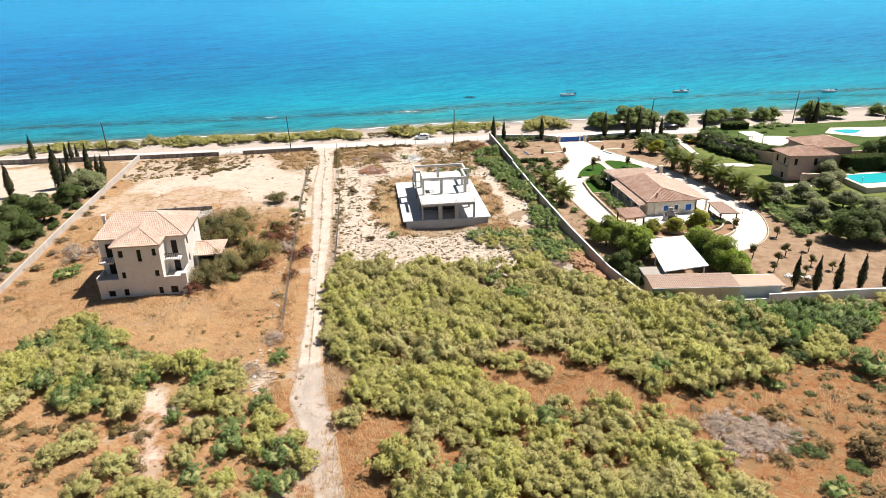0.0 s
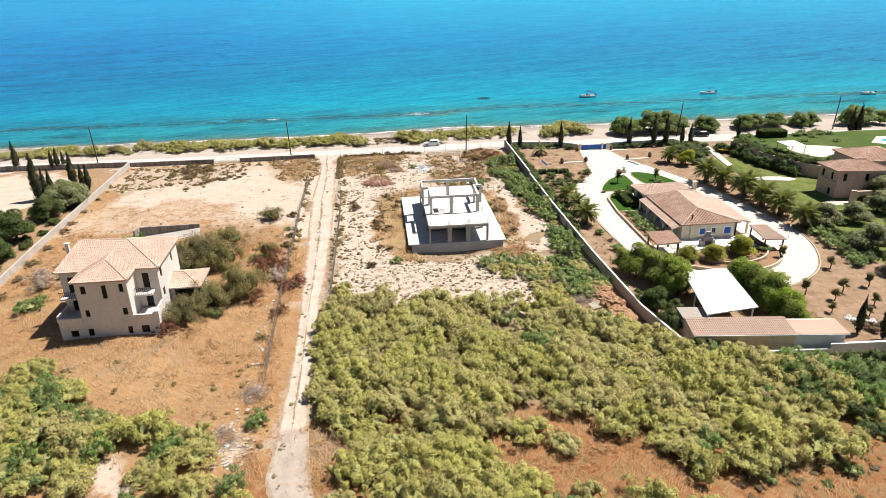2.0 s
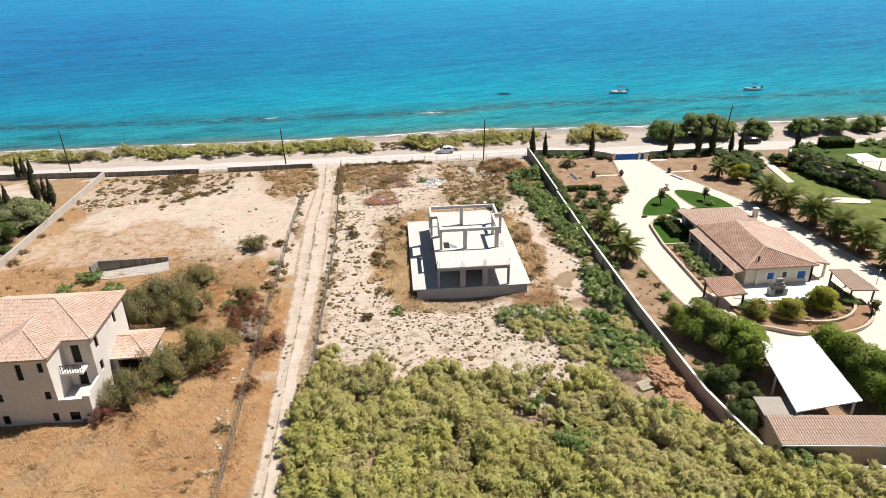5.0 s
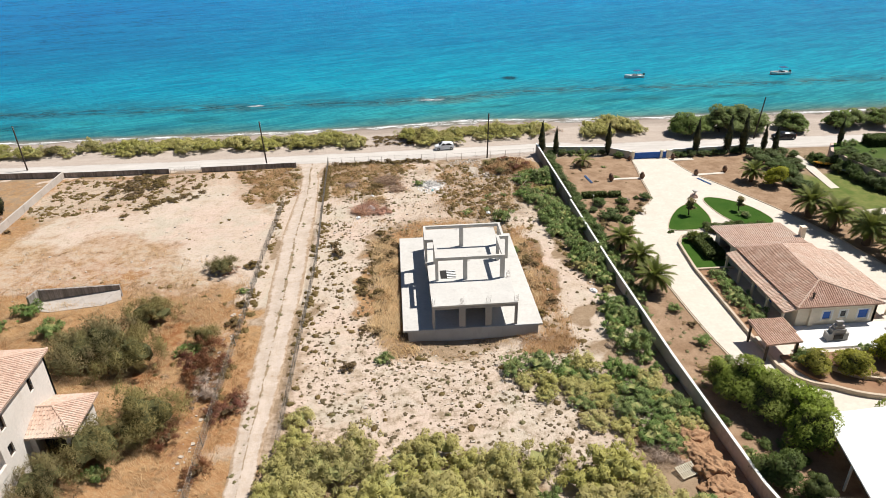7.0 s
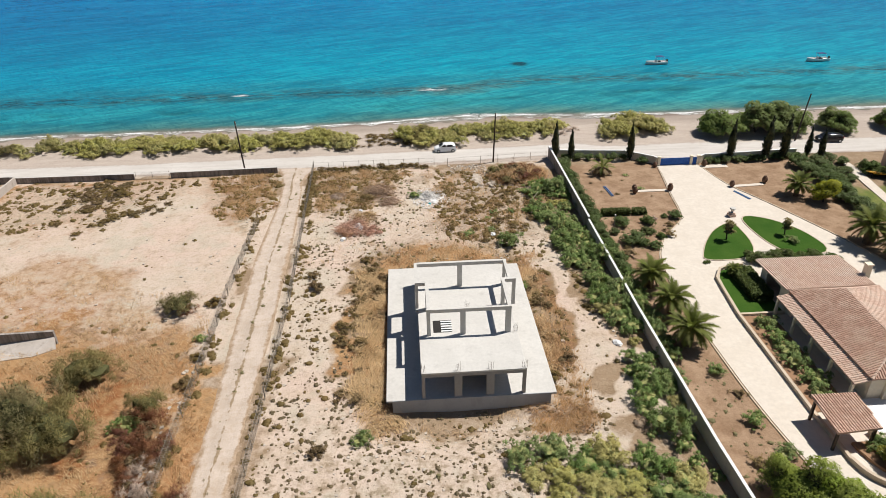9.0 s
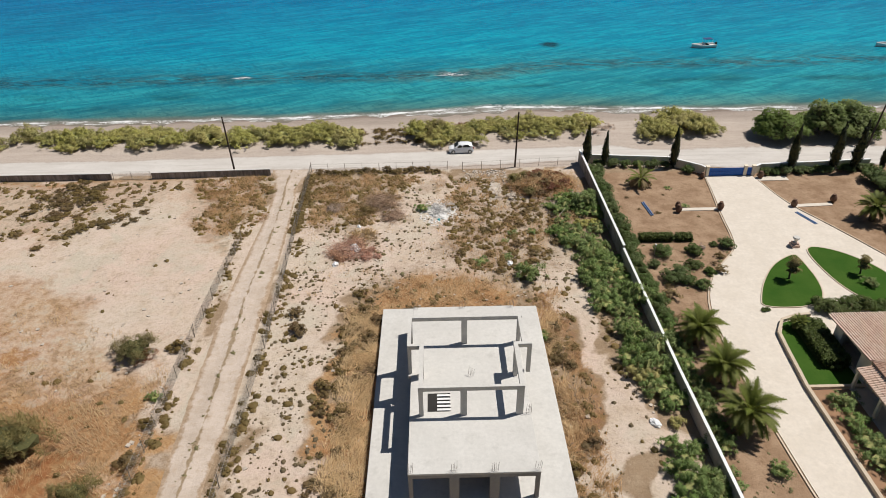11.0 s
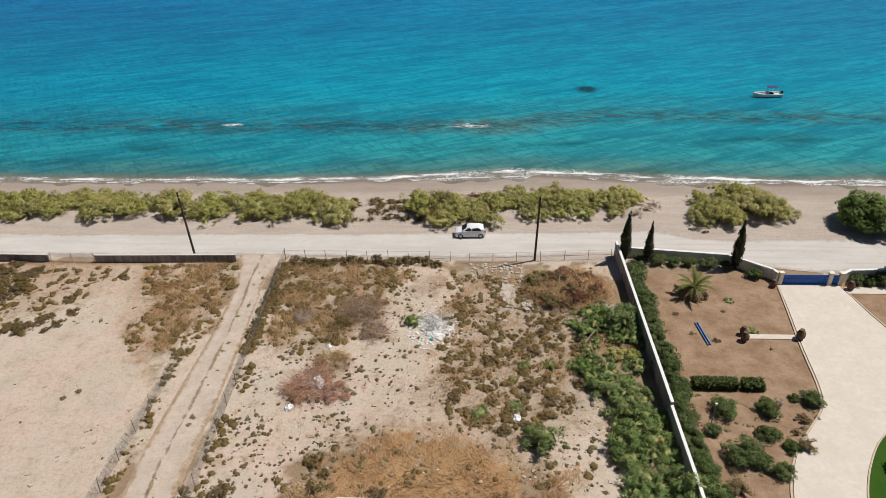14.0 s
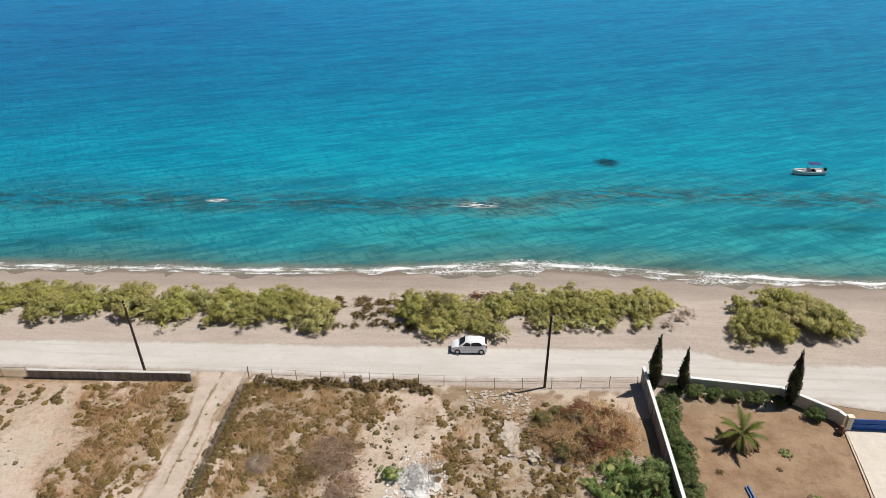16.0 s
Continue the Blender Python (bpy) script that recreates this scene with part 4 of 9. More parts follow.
# ---- abandoned three-storey house ----
def abandoned_house():
    ob = thing("house", "unfinished three-storey rendered house with clay roof, abandoned in dry grass", "house")
    g0, fr, sd = 0.6, 85.2, 88.2
    W = M_HOUSE
    # the lower storey runs the full width; a middle bay rises above it
    lows = [(1.1, 2.0, 1.6, 2.5), (3.1, 3.75, 1.6, 2.6), (7.65, 8.2, 1.6, 2.6), (9.2, 10.15, 1.6, 2.6)]
    _, m = pierced(ob, (-35.85, fr), (-24.6, fr), g0, 3.7, 0.25, lows, W)
    for o in lows:
        opening_fill(ob, m, o, 0.25, M_GLASS, M_FRAMEBROWN)
    box("wall", -35.85, -35.6, fr + 0.25, 97, g0, 3.7, W, ob)
    box("wall", -24.85, -24.6, fr + 0.25, sd, g0, 3.7, W, ob)
    box("terrace_floor", -35.6, -24.85, fr + 0.25, sd, 3.45, 3.6, M_CONC, ob)
    ups = [(0.55, 1.15, 7.2, 8.2), (2.9, 3.45, 6.5, 8.2), (4.85, 5.35, 7.2, 8.25), (0.5, 1.0, 4.2, 5.1), (4.75, 5.3, 4.2, 5.1)]
    _, m = pierced(ob, (-33.05, fr - 0.005), (-27.25, fr - 0.005), 3.7, 8.85, 0.25, ups, W)
    for o in ups:
        opening_fill(ob, m, o, 0.25, M_GLASS, M_FRAMEBROWN)
    box("wall", -33.05, -32.8, fr + 0.25, sd, 3.6, 8.85, W, ob)
    box("wall", -27.5, -27.25, fr + 0.25, sd, 3.6, 8.85, W, ob)
    # recessed front walls behind the terraces
    od = [(0.75, 1.55, 6.1, 8.1), (0.75, 1.6, 3.6, 5.5)]
    for x0, x1 in ((-35.85, -33.05), (-27.25, -24.86)):
        _, m = pierced(ob, (x0, sd), (x1, sd), 3.6, 8.75, 0.25, od, W)
        for o in od:
            opening_fill(ob, m, o, 0.25, M_DARK, M_FRAMEBROWN, name="door")
    # outer side walls and back
    sides = [(0.9, 1.6, 6.9, 8.2), (5.6, 6.2, 6.9, 8.2), (0.8, 1.5, 4.4, 5.5)]
    _, m = pierced(ob, (-24.6, sd), (-24.6, 97), g0, 8.75, 0.25, sides, W)
    for o in sides:
        opening_fill(ob, m, o, 0.25, M_GLASS, M_FRAMEBROWN)
    pierced(ob, (-35.85, 97), (-35.85, sd + 0.25), 3.7, 8.75, 0.25, [], W)
    pierced(ob, (-24.6, 97), (-35.85, 97), g0, 8.75, 0.25, [], W)
    # parapets and balconies
    for x0, x1 in ((-35.85, -33.05), (-27.25, -24.3)):
        box("parapet", x0, x1, fr - 0.15, fr + 0.1, 3.7, 4.15, W, ob)
        box("balcony", x0 + 0.1, x1 - 0.9, sd - 1.5, sd, 5.75, 5.95, W, ob)
        rail = box("railing", x0 + 0.1, x1 - 0.9, sd - 1.47, sd - 1.4, 6.75, 6.8, M_FRAMEBROWN, ob)
        for k in range(9):
            x = x0 + 0.15 + k * (x1 - x0 - 1.1) / 8
            box("baluster", x - 0.02, x + 0.02, sd - 1.45, sd - 1.41, 5.95, 6.75, M_FRAMEBROWN, rail)
    box("parapet", -24.75, -24.5, fr + 0.1, sd, 3.7, 4.5, W, ob)
    box("pier", -24.9, -24.25, fr - 0.3, fr + 0.2, 2.9, 4.55, W, ob, bevel=0.03)
    box("parapet", -35.95, -35.7, fr + 0.1, sd, 3.7, 4.4, W, ob)
    # roof
    e, R1, R2 = 8.85, (-34.6, 92.7, 10.95), (-28.9, 92.5, 10.95)
    A, Bc, C, D = (-36.25, 87.9, e), (-24.25, 87.9, e), (-24.25, 97.4, e), (-36.25, 97.4, e)
    tiled(ob, [A, Bc, R2, R1])
    tiled(ob, [Bc, C, R2])
    tiled(ob, [C, D, R1, R2])
    tiled(ob, [D, A, R1])
    P, Q, T1, T2 = (-33.35, 84.85, e), (-26.95, 84.85, e), (-30.15, 88.1, 10.15), (-30.15, 90.9, 10.15)
    tiled(ob, [P, Q, T1])
    tiled(ob, [Q, (-26.95, 87.95, e), T2, T1])
    tiled(ob, [(-33.35, 87.95, e), P, T1, T2])
    hip_caps(ob, [(A, R1), (D, R1), (R1, R2), (Bc, R2), (C, R2), (P, T1), (Q, T1), (T1, T2), ((-26.95, 88, e + 0.02), T2), ((-33.35, 88, e + 0.02), T2)])
    bm = bmesh.new()
    add_box(bm, -35.8, -35.42, 91.25, 91.65, 9.2, 11.1)
    add_box(bm, -35.88, -35.34, 91.17, 91.73, 11.1, 11.22)
    part("chimney", bm, W, ob)
    # side annex with its own hipped roof
    # The black panel at y 92.6 stands in for the unlit inside of the porch.
    for x0, x1, y0, y1 in ((-21.5, -21.2, 91.5, 96), (-24.6, -21.5, 95.75, 96), (-24.6, -24.1, 91.5, 91.75), (-21.7, -21.5, 91.5, 91.75), (-24.1, -21.7, 92.6, 92.8)):
        box("annex_wall", x0, x1, y0, y1, g0, 4.4, M_DARK if y0 == 92.6 else W, ob)
    ea, za = 4.45, (-23.2, 93.7, 5.5)
    a, b, c, d, w = (-24.6, 91.0, ea), (-20.7, 91.0, ea), (-20.7, 96.4, ea), (-24.6, 96.4, ea), (-24.6, 93.7, 5.5)
    tiled(ob, [a, b, za, w])
    tiled(ob, [b, c, za])
    tiled(ob, [c, d, w, za])
    hip_caps(ob, [(b, za), (c, za), (za, w)])
    settle(ob, -30, 90, 1.0)
    ob.location = (-30.4, 89.65, 0.85)
    return ob


abandoned_house()


# ---- concrete frame of an unfinished house ----
def concrete_frame():
    ob = thing("unfinished_building", "bare concrete frame of an unfinished two-storey house on a slab", "building")
    F, C, D = 1.1, M_CONC, M_CONC_DARK
    box("base_slab", 6.35, 21.9, 107.6, 130.4, F - 0.25, F, C, ob, bevel=0.03)
    bm = bmesh.new()
    for x0, x1, y0, y1 in ((6.9, 21.4, 107.56, 107.9), (6.9, 7.15, 107.9, 130), (21.15, 21.4, 107.9, 130), (7.15, 21.15, 129.75, 130)):
        add_box(bm, x0, x1, y0, y1, -1.4, F - (0.01 if y0 == 107.56 else 0.25))
    part("plinth", bm, M_CAST, ob)
    box("floor_slab", 9.6, 19.05, 107.7, 126.8, 3.8, 4.0, C, ob, bevel=0.02)
    bm = bmesh.new()
    for x0, x1, y0, y1 in ((9.62, 19.03, 107.72, 108.02), (9.62, 19.03, 113.0, 113.3), (9.62, 19.03, 126.48, 126.78), (9.62, 9.92, 108.02, 126.48), (18.73, 19.03, 108.02, 126.48)):
        add_box(bm, x0, x1, y0, y1, 3.5, 3.8)
    part("beam", bm, D, ob)
    low = [(9.62, 107.72, 0.3, 0.3), (12.55, 107.72, 0.7, 0.3), (15.45, 107.72, 0.7, 0.3), (18.73, 107.72, 0.3, 0.3), (9.62, 113.0, 0.3, 0.6), (12.9, 113.0, 0.3, 0.3), (15.9, 113.0, 0.3, 0.3), (18.73, 113.0, 0.3, 0.6),
           (9.62, 119.5, 0.3, 0.7), (18.73, 119.5, 0.3, 0.7), (9.62, 126.2, 0.3, 0.58), (14.0, 126.48, 0.5, 0.3), (18.73, 126.2, 0.3, 0.58)]
    for x, y, w, d in low:
        box("column", x, x + w, y, y + d, F, 3.5, D, ob)
    # Dark walls added to carry the shade inside the lower storey.
    box("back_wall", 9.92, 16.0, 112.7, 112.9, F, 3.78, M_INNERSHADE, ob)
    box("back_wall", 16.0, 16.2, 108.1, 112.9, F, 3.78, M_INNERSHADE, ob)
    # ring of beams on columns above, with a jog on both sides
    t0, t1 = 6.62, 7.0
    bm = bmesh.new()
    ring = ((10.35, 18.4, 113.1, 113.35), (9.4, 19.1, 121.45, 121.75), (9.4, 9.7, 118.15, 121.45), (9.4, 10.75, 117.85, 118.15), (10.4, 10.75, 113.35, 117.85), (18.05, 18.4, 113.35, 117.85),
            (18.05, 19.55, 117.85, 118.15), (18.75, 19.05, 118.15, 121.45))
    for x0, x1, y0, y1 in ring:
        add_box(bm, x0, x1, y0, y1, t0, t1)
    part("ring_beam", bm, C, ob)
    for x, y, w, d in ((10.36, 113.11, 0.35, 0.24), (13.55, 113.11, 0.5, 0.24), (17.85, 113.11, 0.54, 0.24), (9.41, 117.86, 0.29, 0.6), (10.4, 117.2, 0.3, 0.64), (9.41, 121.3, 0.29, 0.44), (13.95, 121.46, 0.5, 0.28),
                       (18.76, 121.3, 0.28, 0.44), (19.2, 117.86, 0.34, 0.28), (18.06, 117.3, 0.33, 0.54)):
        box("column", x, x + w, y, y + d, 3.9 if x < 9.6 or x > 19.05 else 4.0, t0, C, ob)
    box("ledge", 9.4, 9.6, 117.6, 121.8, 3.7, 3.95, C, ob)
    # stairwell: white treads above a thin dark sheet that stands in for the shaded hole
    bm = bmesh.new()
    for k in range(5):
        add_box(bm, 11.75, 12.8, 113.62 + k * 0.38, 113.62 + k * 0.38 + 0.2, 4.02, 4.06)
    part("stair_tread", bm, M_WHITE, ob)
    box("stair_opening", 11.0, 12.8, 113.55, 115.5, 4.0, 4.012, M_DARK, ob, "thin dark sheet standing in for the shaded stairwell")
    # starter bars
    bm = bmesh.new()
    for x, y, z in ((9.75, 107.9, 4.0), (12.9, 107.9, 4.0), (15.8, 107.9, 4.0), (18.88, 107.9, 4.0), (18.85, 113.2, 4.0), (9.8, 126.6, 4.0), (14.2, 126.6, 4.0), (18.85, 126.6, 4.0), (14.6, 117.5, 4.0)):
        for dx in (-0.2, -0.07, 0.07, 0.2):
            for dy in (-0.08, 0.08):
                tube(bm, (x + dx, y + dy, z), (x + dx + rng.normal(0, 0.05), y + dy + rng.normal(0, 0.05), z + rng.uniform(0.6, 1.0)), 0.010, 0.009, 4)
    tagged(part("rebar", bm, M_REBAR, ob, "rusty starter bars"), kind="stuff")
    return settle(ob, 14, 118, 0)


concrete_frame()


# ---- garden villa ----
def garden_villa():
    ob = thing("villa", "single-storey cream villa with clay tile roofs and blue shutters", "house")
    W = M_CREAM
    south = [(3.0, 4.0, 0.9, 2.0), (5.0, 5.75, 1.1, 2.0), (7.1, 8.3, 0.8, 2.0)]
    _, m = pierced(ob, (49.75, 105.35), (58.9, 105.35), -0.2, 2.8, 0.3, south, W)
    for o in south:
        f = opening_fill(ob, m, o, 0.3, M_GLASS if o[0] == 5.0 else M_BLUE, M_WHITE, sunk=0.08)
        bm = bmesh.new()
        for u0, u1, lo, hi in ((o[0] - 0.18, o[0], o[2] - 0.1, o[3] + 0.15), (o[1], o[1] + 0.18, o[2] - 0.1, o[3] + 0.15), (o[0], o[1], o[3], o[3] + 0.15)):
            add_box(bm, u0, u1, -0.03, 0.0, lo, hi, m)
        part("surround", bm, M_WHITE, f)
    west = [(1.2, 2.2, 0.0, 2.1), (4.5, 5.8, 0.0, 2.1), (8.0, 9.3, 0.0, 2.1)]
    _, m = pierced(ob, (49.75, 119.5), (49.75, 105.65), -0.2, 2.8, 0.3, west, W)
    for o in west:
        opening_fill(ob, m, o, 0.3, M_BLUE, M_WHITE, name="door")
    pierced(ob, (58.9, 105.35), (58.9, 125.2), -0.2, 2.75, 0.3, [], W)
    pierced(ob, (58.9, 125.2), (49.9, 125.2), -0.2, 2.7, 0.3, [], W)
    pierced(ob, (49.6, 125.2), (49.6, 119.5), -0.2, 2.7, 0.3, [(1.2, 4.2, 0.2, 2.2)], W)
    e = 2.9
    A, B, C, D = (49.35, 104.95, e), (59.3, 104.95, e), (59.3, 119.2, e), (49.35, 119.2, e)
    R1, R2 = (53.1, 107.9, 4.5), (53.6, 116.6, 4.5)
    # South and west faces take the darker tiles, east and north the paler.
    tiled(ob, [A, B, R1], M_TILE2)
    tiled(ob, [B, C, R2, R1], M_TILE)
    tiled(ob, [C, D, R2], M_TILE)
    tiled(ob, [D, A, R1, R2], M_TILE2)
    hip_caps(ob, [(A, R1), (B, R1), (R1, R2), (C, R2), (D, R2)], M_TILE)
    tiled(ob, [(58.9, 126.0, 2.75), (49.0, 126.0, 2.75), (49.0, 119.1, 3.15), (58.9, 119.1, 3.15)], M_TILE)
    tiled(ob, [(48.0, 119.0, 2.35), (48.0, 105.1, 2.35), (49.72, 105.1, 2.75), (49.72, 119.0, 2.75)], M_TILE, name="veranda_roof")
    tiled(ob, [(61.9, 106.4, 2.2), (61.9, 118.5, 2.2), (59.0, 118.5, 2.8), (59.0, 106.4, 2.8)], M_TILE, name="side_roof")
    for y in (105.4, 108.7, 112.0, 115.3, 118.7):
        box("veranda_post", 48.1, 48.35, y, y + 0.25, -0.1, 2.2, W, ob)
    for y in (106.8, 112, 118):
        box("side_post", 61.5, 61.75, y, y + 0.25, -0.1, 2.1, W, ob)
    bm = bmesh.new()
    add_box(bm, 58.9, 59.5, 121.1, 121.7, -0.1, 4.3)
    add_box(bm, 58.82, 59.58, 121.02, 121.78, 4.3, 4.42)
    part("chimney", bm, W, ob)
    # a flue on the south wall: a shallow pier below the eave and a short dark pipe above it
    box("chimney_breast", 51.1, 51.6, 105.05, 105.35, -0.1, 2.8, W, ob)
    bm = bmesh.new()
    tube(bm, (51.5, 105.9, 2.9), (51.5, 105.9, 4.0), 0.1, 0.1, 10)
    tube(bm, (51.5, 105.9, 4.05), (51.5, 105.9, 4.2), 0.2, 0.06, 10)
    part("flue_pipe", bm, M_WOOD, ob, "dark metal flue pipe with a cowl")
    # covered porch beside the drive
    tiled(ob, [(43.2, 99.6, 2.25), (47.2, 99.9, 2.25), (47.2, 103.8, 2.6), (43.2, 103.8, 2.6)], M_TILE2, name="porch_roof")
    for x, y in ((43.5, 99.9), (46.8, 100.1), (43.5, 103.4), (46.8, 103.4)):
        box("porch_post", x - 0.1, x + 0.1, y - 0.1, y + 0.1, -0.1, 2.15, M_FRAMEBROWN, ob)
    box("terrace", 48.4, 61.5, 101.2, 105.3, -0.2, 0.3, M_WHITE, ob, "white terrace paving")
    box("step", 47.2, 48.4, 102.4, 105.3, -0.2, 0.15, M_PAVE, ob)
    return settle(ob, 54, 112, 0)


garden_villa()


def barbecue():
    ob = thing("barbecue", "grey stone garden barbecue with a stepped chimney on the terrace", "barbecue")
    bm = bmesh.new()
    add_box(bm, 51.6, 53.9, 102.2, 103.0, 0.3, 1.2)
    part("bench", bm, M_CONC_DARK, ob)
    bm = bmesh.new()
    for k, (w, h) in enumerate(((0.75, 0.5), (0.55, 0.4), (0.35, 0.5))):
        z = 1.2 + (0, 0.5, 0.9)[k]
        add_box(bm, 52.75 - w, 52.75 + w, 102.6 - w * 0.5, 102.6 + w * 0.5, z, z + h)
    part("chimney", bm, M_CONC_DARK, ob)
    bm = bmesh.new()
    add_box(bm, 52.25, 53.25, 102.1, 102.19, 0.55, 1.1)
    part("hearth", bm, M_DARK, ob)
    return settle(ob, 52.75, 102.6, 0.3)


barbecue()


# ---- carport, store and pergola ----
def carport():
    ob = thing("carport", "open carport with a flat white sheet roof on posts", "carport")
    corners = [(39.9, 77.2), (46.8, 78.1), (48.4, 89.0), (42.2, 88.6)]
    bm = bmesh.new()
    prism(bm, corners, 2.95, 3.07)
    part("roof", bm, M_WHITE, ob)
    bm = bmesh.new()
    for k in (0, 8):
        f = k / 8
        a = Vector((corners[0][0], corners[0][1], 3.09)).lerp(Vector((corners[1][0], corners[1][1], 3.09)), f)
        b = Vector((corners[3][0], corners[3][1], 3.09)).lerp(Vector((corners[2][0], corners[2][1], 3.09)), f)
        tube(bm, a, b, 0.025, 0.025, 4)
    part("roof_rib", bm, M_WHITE, ob)
    for x, y in ((40.3, 77.6), (46.4, 78.5), (47.9, 88.6), (42.4, 88.2), (41.3, 83), (47.2, 83.5)):
        box("post", x - 0.08, x + 0.08, y - 0.08, y + 0.08, -0.1, 2.95, M_WHITE, ob)
    return settle(ob, 44, 83, 0)


carport()


def store():
    ob = thing("storehouse", "long low rendered storehouse with clay tile roof by the wall", "storehouse", (36.9, 74.1, 0), -6.5)
    tan = surface("tan_render", (0.72, 0.56, 0.39), (0.64, 0.49, 0.34), 0.95, 0.6, 4.0, 0.15, stain=(0.42, 0.32, 0.22))
    box("wall", 0.15, 11.8, 0.25, 0.5, -0.6, 2.2, tan, ob)
    box("wall", 11.8, 17.4, 0.22, 0.5, -0.6, 2.2, M_WHITE, ob)
    box("wall", 0.15, 0.4, 0.5, 6.2, -0.6, 2.25, tan, ob)
    box("wall", 17.15, 17.4, 0.5, 3.3, -0.6, 2.2, M_WALLWHITE, ob)
    box("wall", 0.4, 17.15, 3.1, 3.3, -0.6, 2.4, M_CREAM, ob)
    tiled(ob, [(0.0, 0.0, 2.3), (11.8, 0.0, 2.3), (11.8, 3.5, 2.65), (0.0, 3.5, 2.65)], M_TILE3, relief=0.55)
    box("flat_roof", 11.8, 17.7, -0.05, 3.5, 2.2, 2.36, surface("pink_screed", (0.52, 0.36, 0.27), (0.46, 0.315, 0.235)), ob)
    box("flat_roof", 0.0, 3.6, 3.55, 6.4, 2.3, 2.45, M_SCREED, ob)
    box("gutter", 0.0, 17.7, -0.12, -0.02, 2.18, 2.3, M_WHITE, ob)
    return ob


store()


# ---- stone house on the neighbouring plot ----
def stone_house():
    ob = thing("stone_house", "two-storey pink stone house with hipped clay roofs and an arch", "house")
    wins = [(0.8, 1.4, 3.3, 4.7), (3.2, 3.8, 3.3, 4.7), (3.0, 3.7, 0.3, 1.6)]
    _, m = pierced(ob, (85.9, 125.4), (86.2, 120.4), -0.3, 5.4, 0.4, wins, M_STONE)
    for o in wins:
        opening_fill(ob, m, o, 0.4, M_GLASS, M_FRAMEBROWN)
    wins = [(1.0, 1.7, 3.3, 4.7), (5.0, 5.7, 3.3, 4.7)]
    _, m = pierced(ob, (86.2, 120.4), (95, 119.4), -0.3, 5.4, 0.4, wins, M_STONE)
    for o in wins:
        opening_fill(ob, m, o, 0.4, M_GLASS, M_FRAMEBROWN)
    box("wall", 86.4, 95, 125.0, 125.4, -0.3, 5.4, M_STONE, ob)
    box("wall", 94.6, 95, 119.9, 125.0, -0.3, 5.4, M_STONE, ob)
    box("string_course", 85.75, 86.05, 120.6, 125.2, 2.9, 3.05, M_PAVE, ob)
    e = 5.4
    A, B, C, D = (85.6, 119.9, e), (95.5, 118.8, e), (95.5, 125.9, e), (85.4, 125.9, e)
    R1, R2 = (88.9, 122.9, 6.6), (92.4, 122.4, 6.6)
    for f in ([A, B, R2, R1], [B, C, R2], [C, D, R1, R2], [D, A, R1]):
        tiled(ob, f, M_TILE2)
    hip_caps(ob, [(A, R1), (B, R2), (C, R2), (D, R1), (R1, R2)], M_TILE2)
    A, B, C, D = (93.6, 124.6, 5.5), (104, 124, 5.5), (104, 133.5, 5.5), (93.6, 133.5, 5.5)
    R = (98.8, 129, 7.0)
    for f in ([A, B, R], [B, C, R], [C, D, R], [D, A, R]):
        tiled(ob, f, M_TILE2)
    hip_caps(ob, [(A, R), (B, R), (C, R), (D, R)], M_TILE2)
    box("wall", 94, 103.6, 125.5, 133.1, -0.3, 5.5, M_STONE, ob)
    # arched garden wall
    bm = bmesh.new()
    for k in range(10):
        a0, a1 = math.pi * k / 10, math.pi * (k + 1) / 10
        x0, x1 = 89.6 - 1.5 * math.cos(a0), 89.6 - 1.5 * math.cos(a1)
        top = 1.7 * math.sin((a0 + a1) / 2)
        add_box(bm, x0, x1, 117.2, 117.7, max(top, 0.02), 2.3)
    add_box(bm, 87.2, 88.1, 117.2, 117.7, -0.2, 2.5)
    add_box(bm, 91.1, 97, 117.2, 117.7, -0.2, 1.7)
    part("arched_wall", bm, M_STONE, ob)
    return settle(ob, 92, 124, 0)


stone_house()
terrace = thing("garden_terrace", "raised lawn terrace held by a rough stone retaining wall", "terrace", kind="structure")
bm = bmesh.new()
prism(bm, [(83.6, 154), (85.2, 143), (88.5, 135.5), (92, 131.5), (150, 129), (170, 150), (170, 158), (86, 158)], -0.5, 2.5)
part("retaining_wall", bm, M_STONE, terrace)
bm = bmesh.new()
prism(bm, [(84.0, 153.7), (85.6, 143.2), (88.8, 135.9), (92.2, 131.9), (149.6, 129.4), (169.6, 150), (169.6, 157.6), (86.4, 157.6)], 2.5, 2.56)
part("lawn", bm, surface("terrace_grass", (0.06, 0.10, 0.022), (0.10, 0.13, 0.035), 0.9, 0.25, 7.0, 0.6, spec=0.1), terrace)
bm = bmesh.new()
prism(bm, rounded([(91.5, 144), (94.2, 137), (101.6, 140.0), (105, 144.5), (98, 147.5), (92.8, 147.2)]), 2.56, 2.6)
part("patio", bm, M_PAVE, terrace)
bm = bmesh.new()
prism(bm, [(113, 147), (120, 141.5), (136, 141), (138, 149.5), (118, 152)], 2.56, 2.6)
part("patio", bm, M_PAVE, terrace)
pool = thing("swimming_pool", "turquoise swimming pool with a pale stone rim", "pool", kind="structure")
box("rim", 96.4, 112, 110.5, 119.8, -0.2, 1.1, M_PAVE, pool)
_w = Nodes("pool_water", 0.06, 0, 0.4)
_w.bump(_w.noise(1.5), 0.1, 0.05)
box("pool_water", 97.2, 111.2, 113.2, 118.8, 1.1, 1.14, _w.done((0.03, 0.42, 0.45)), pool)
pool = thing("swimming_pool", "small round-ended turquoise pool on the upper terrace", "pool", kind="structure")
bm = bmesh.new()
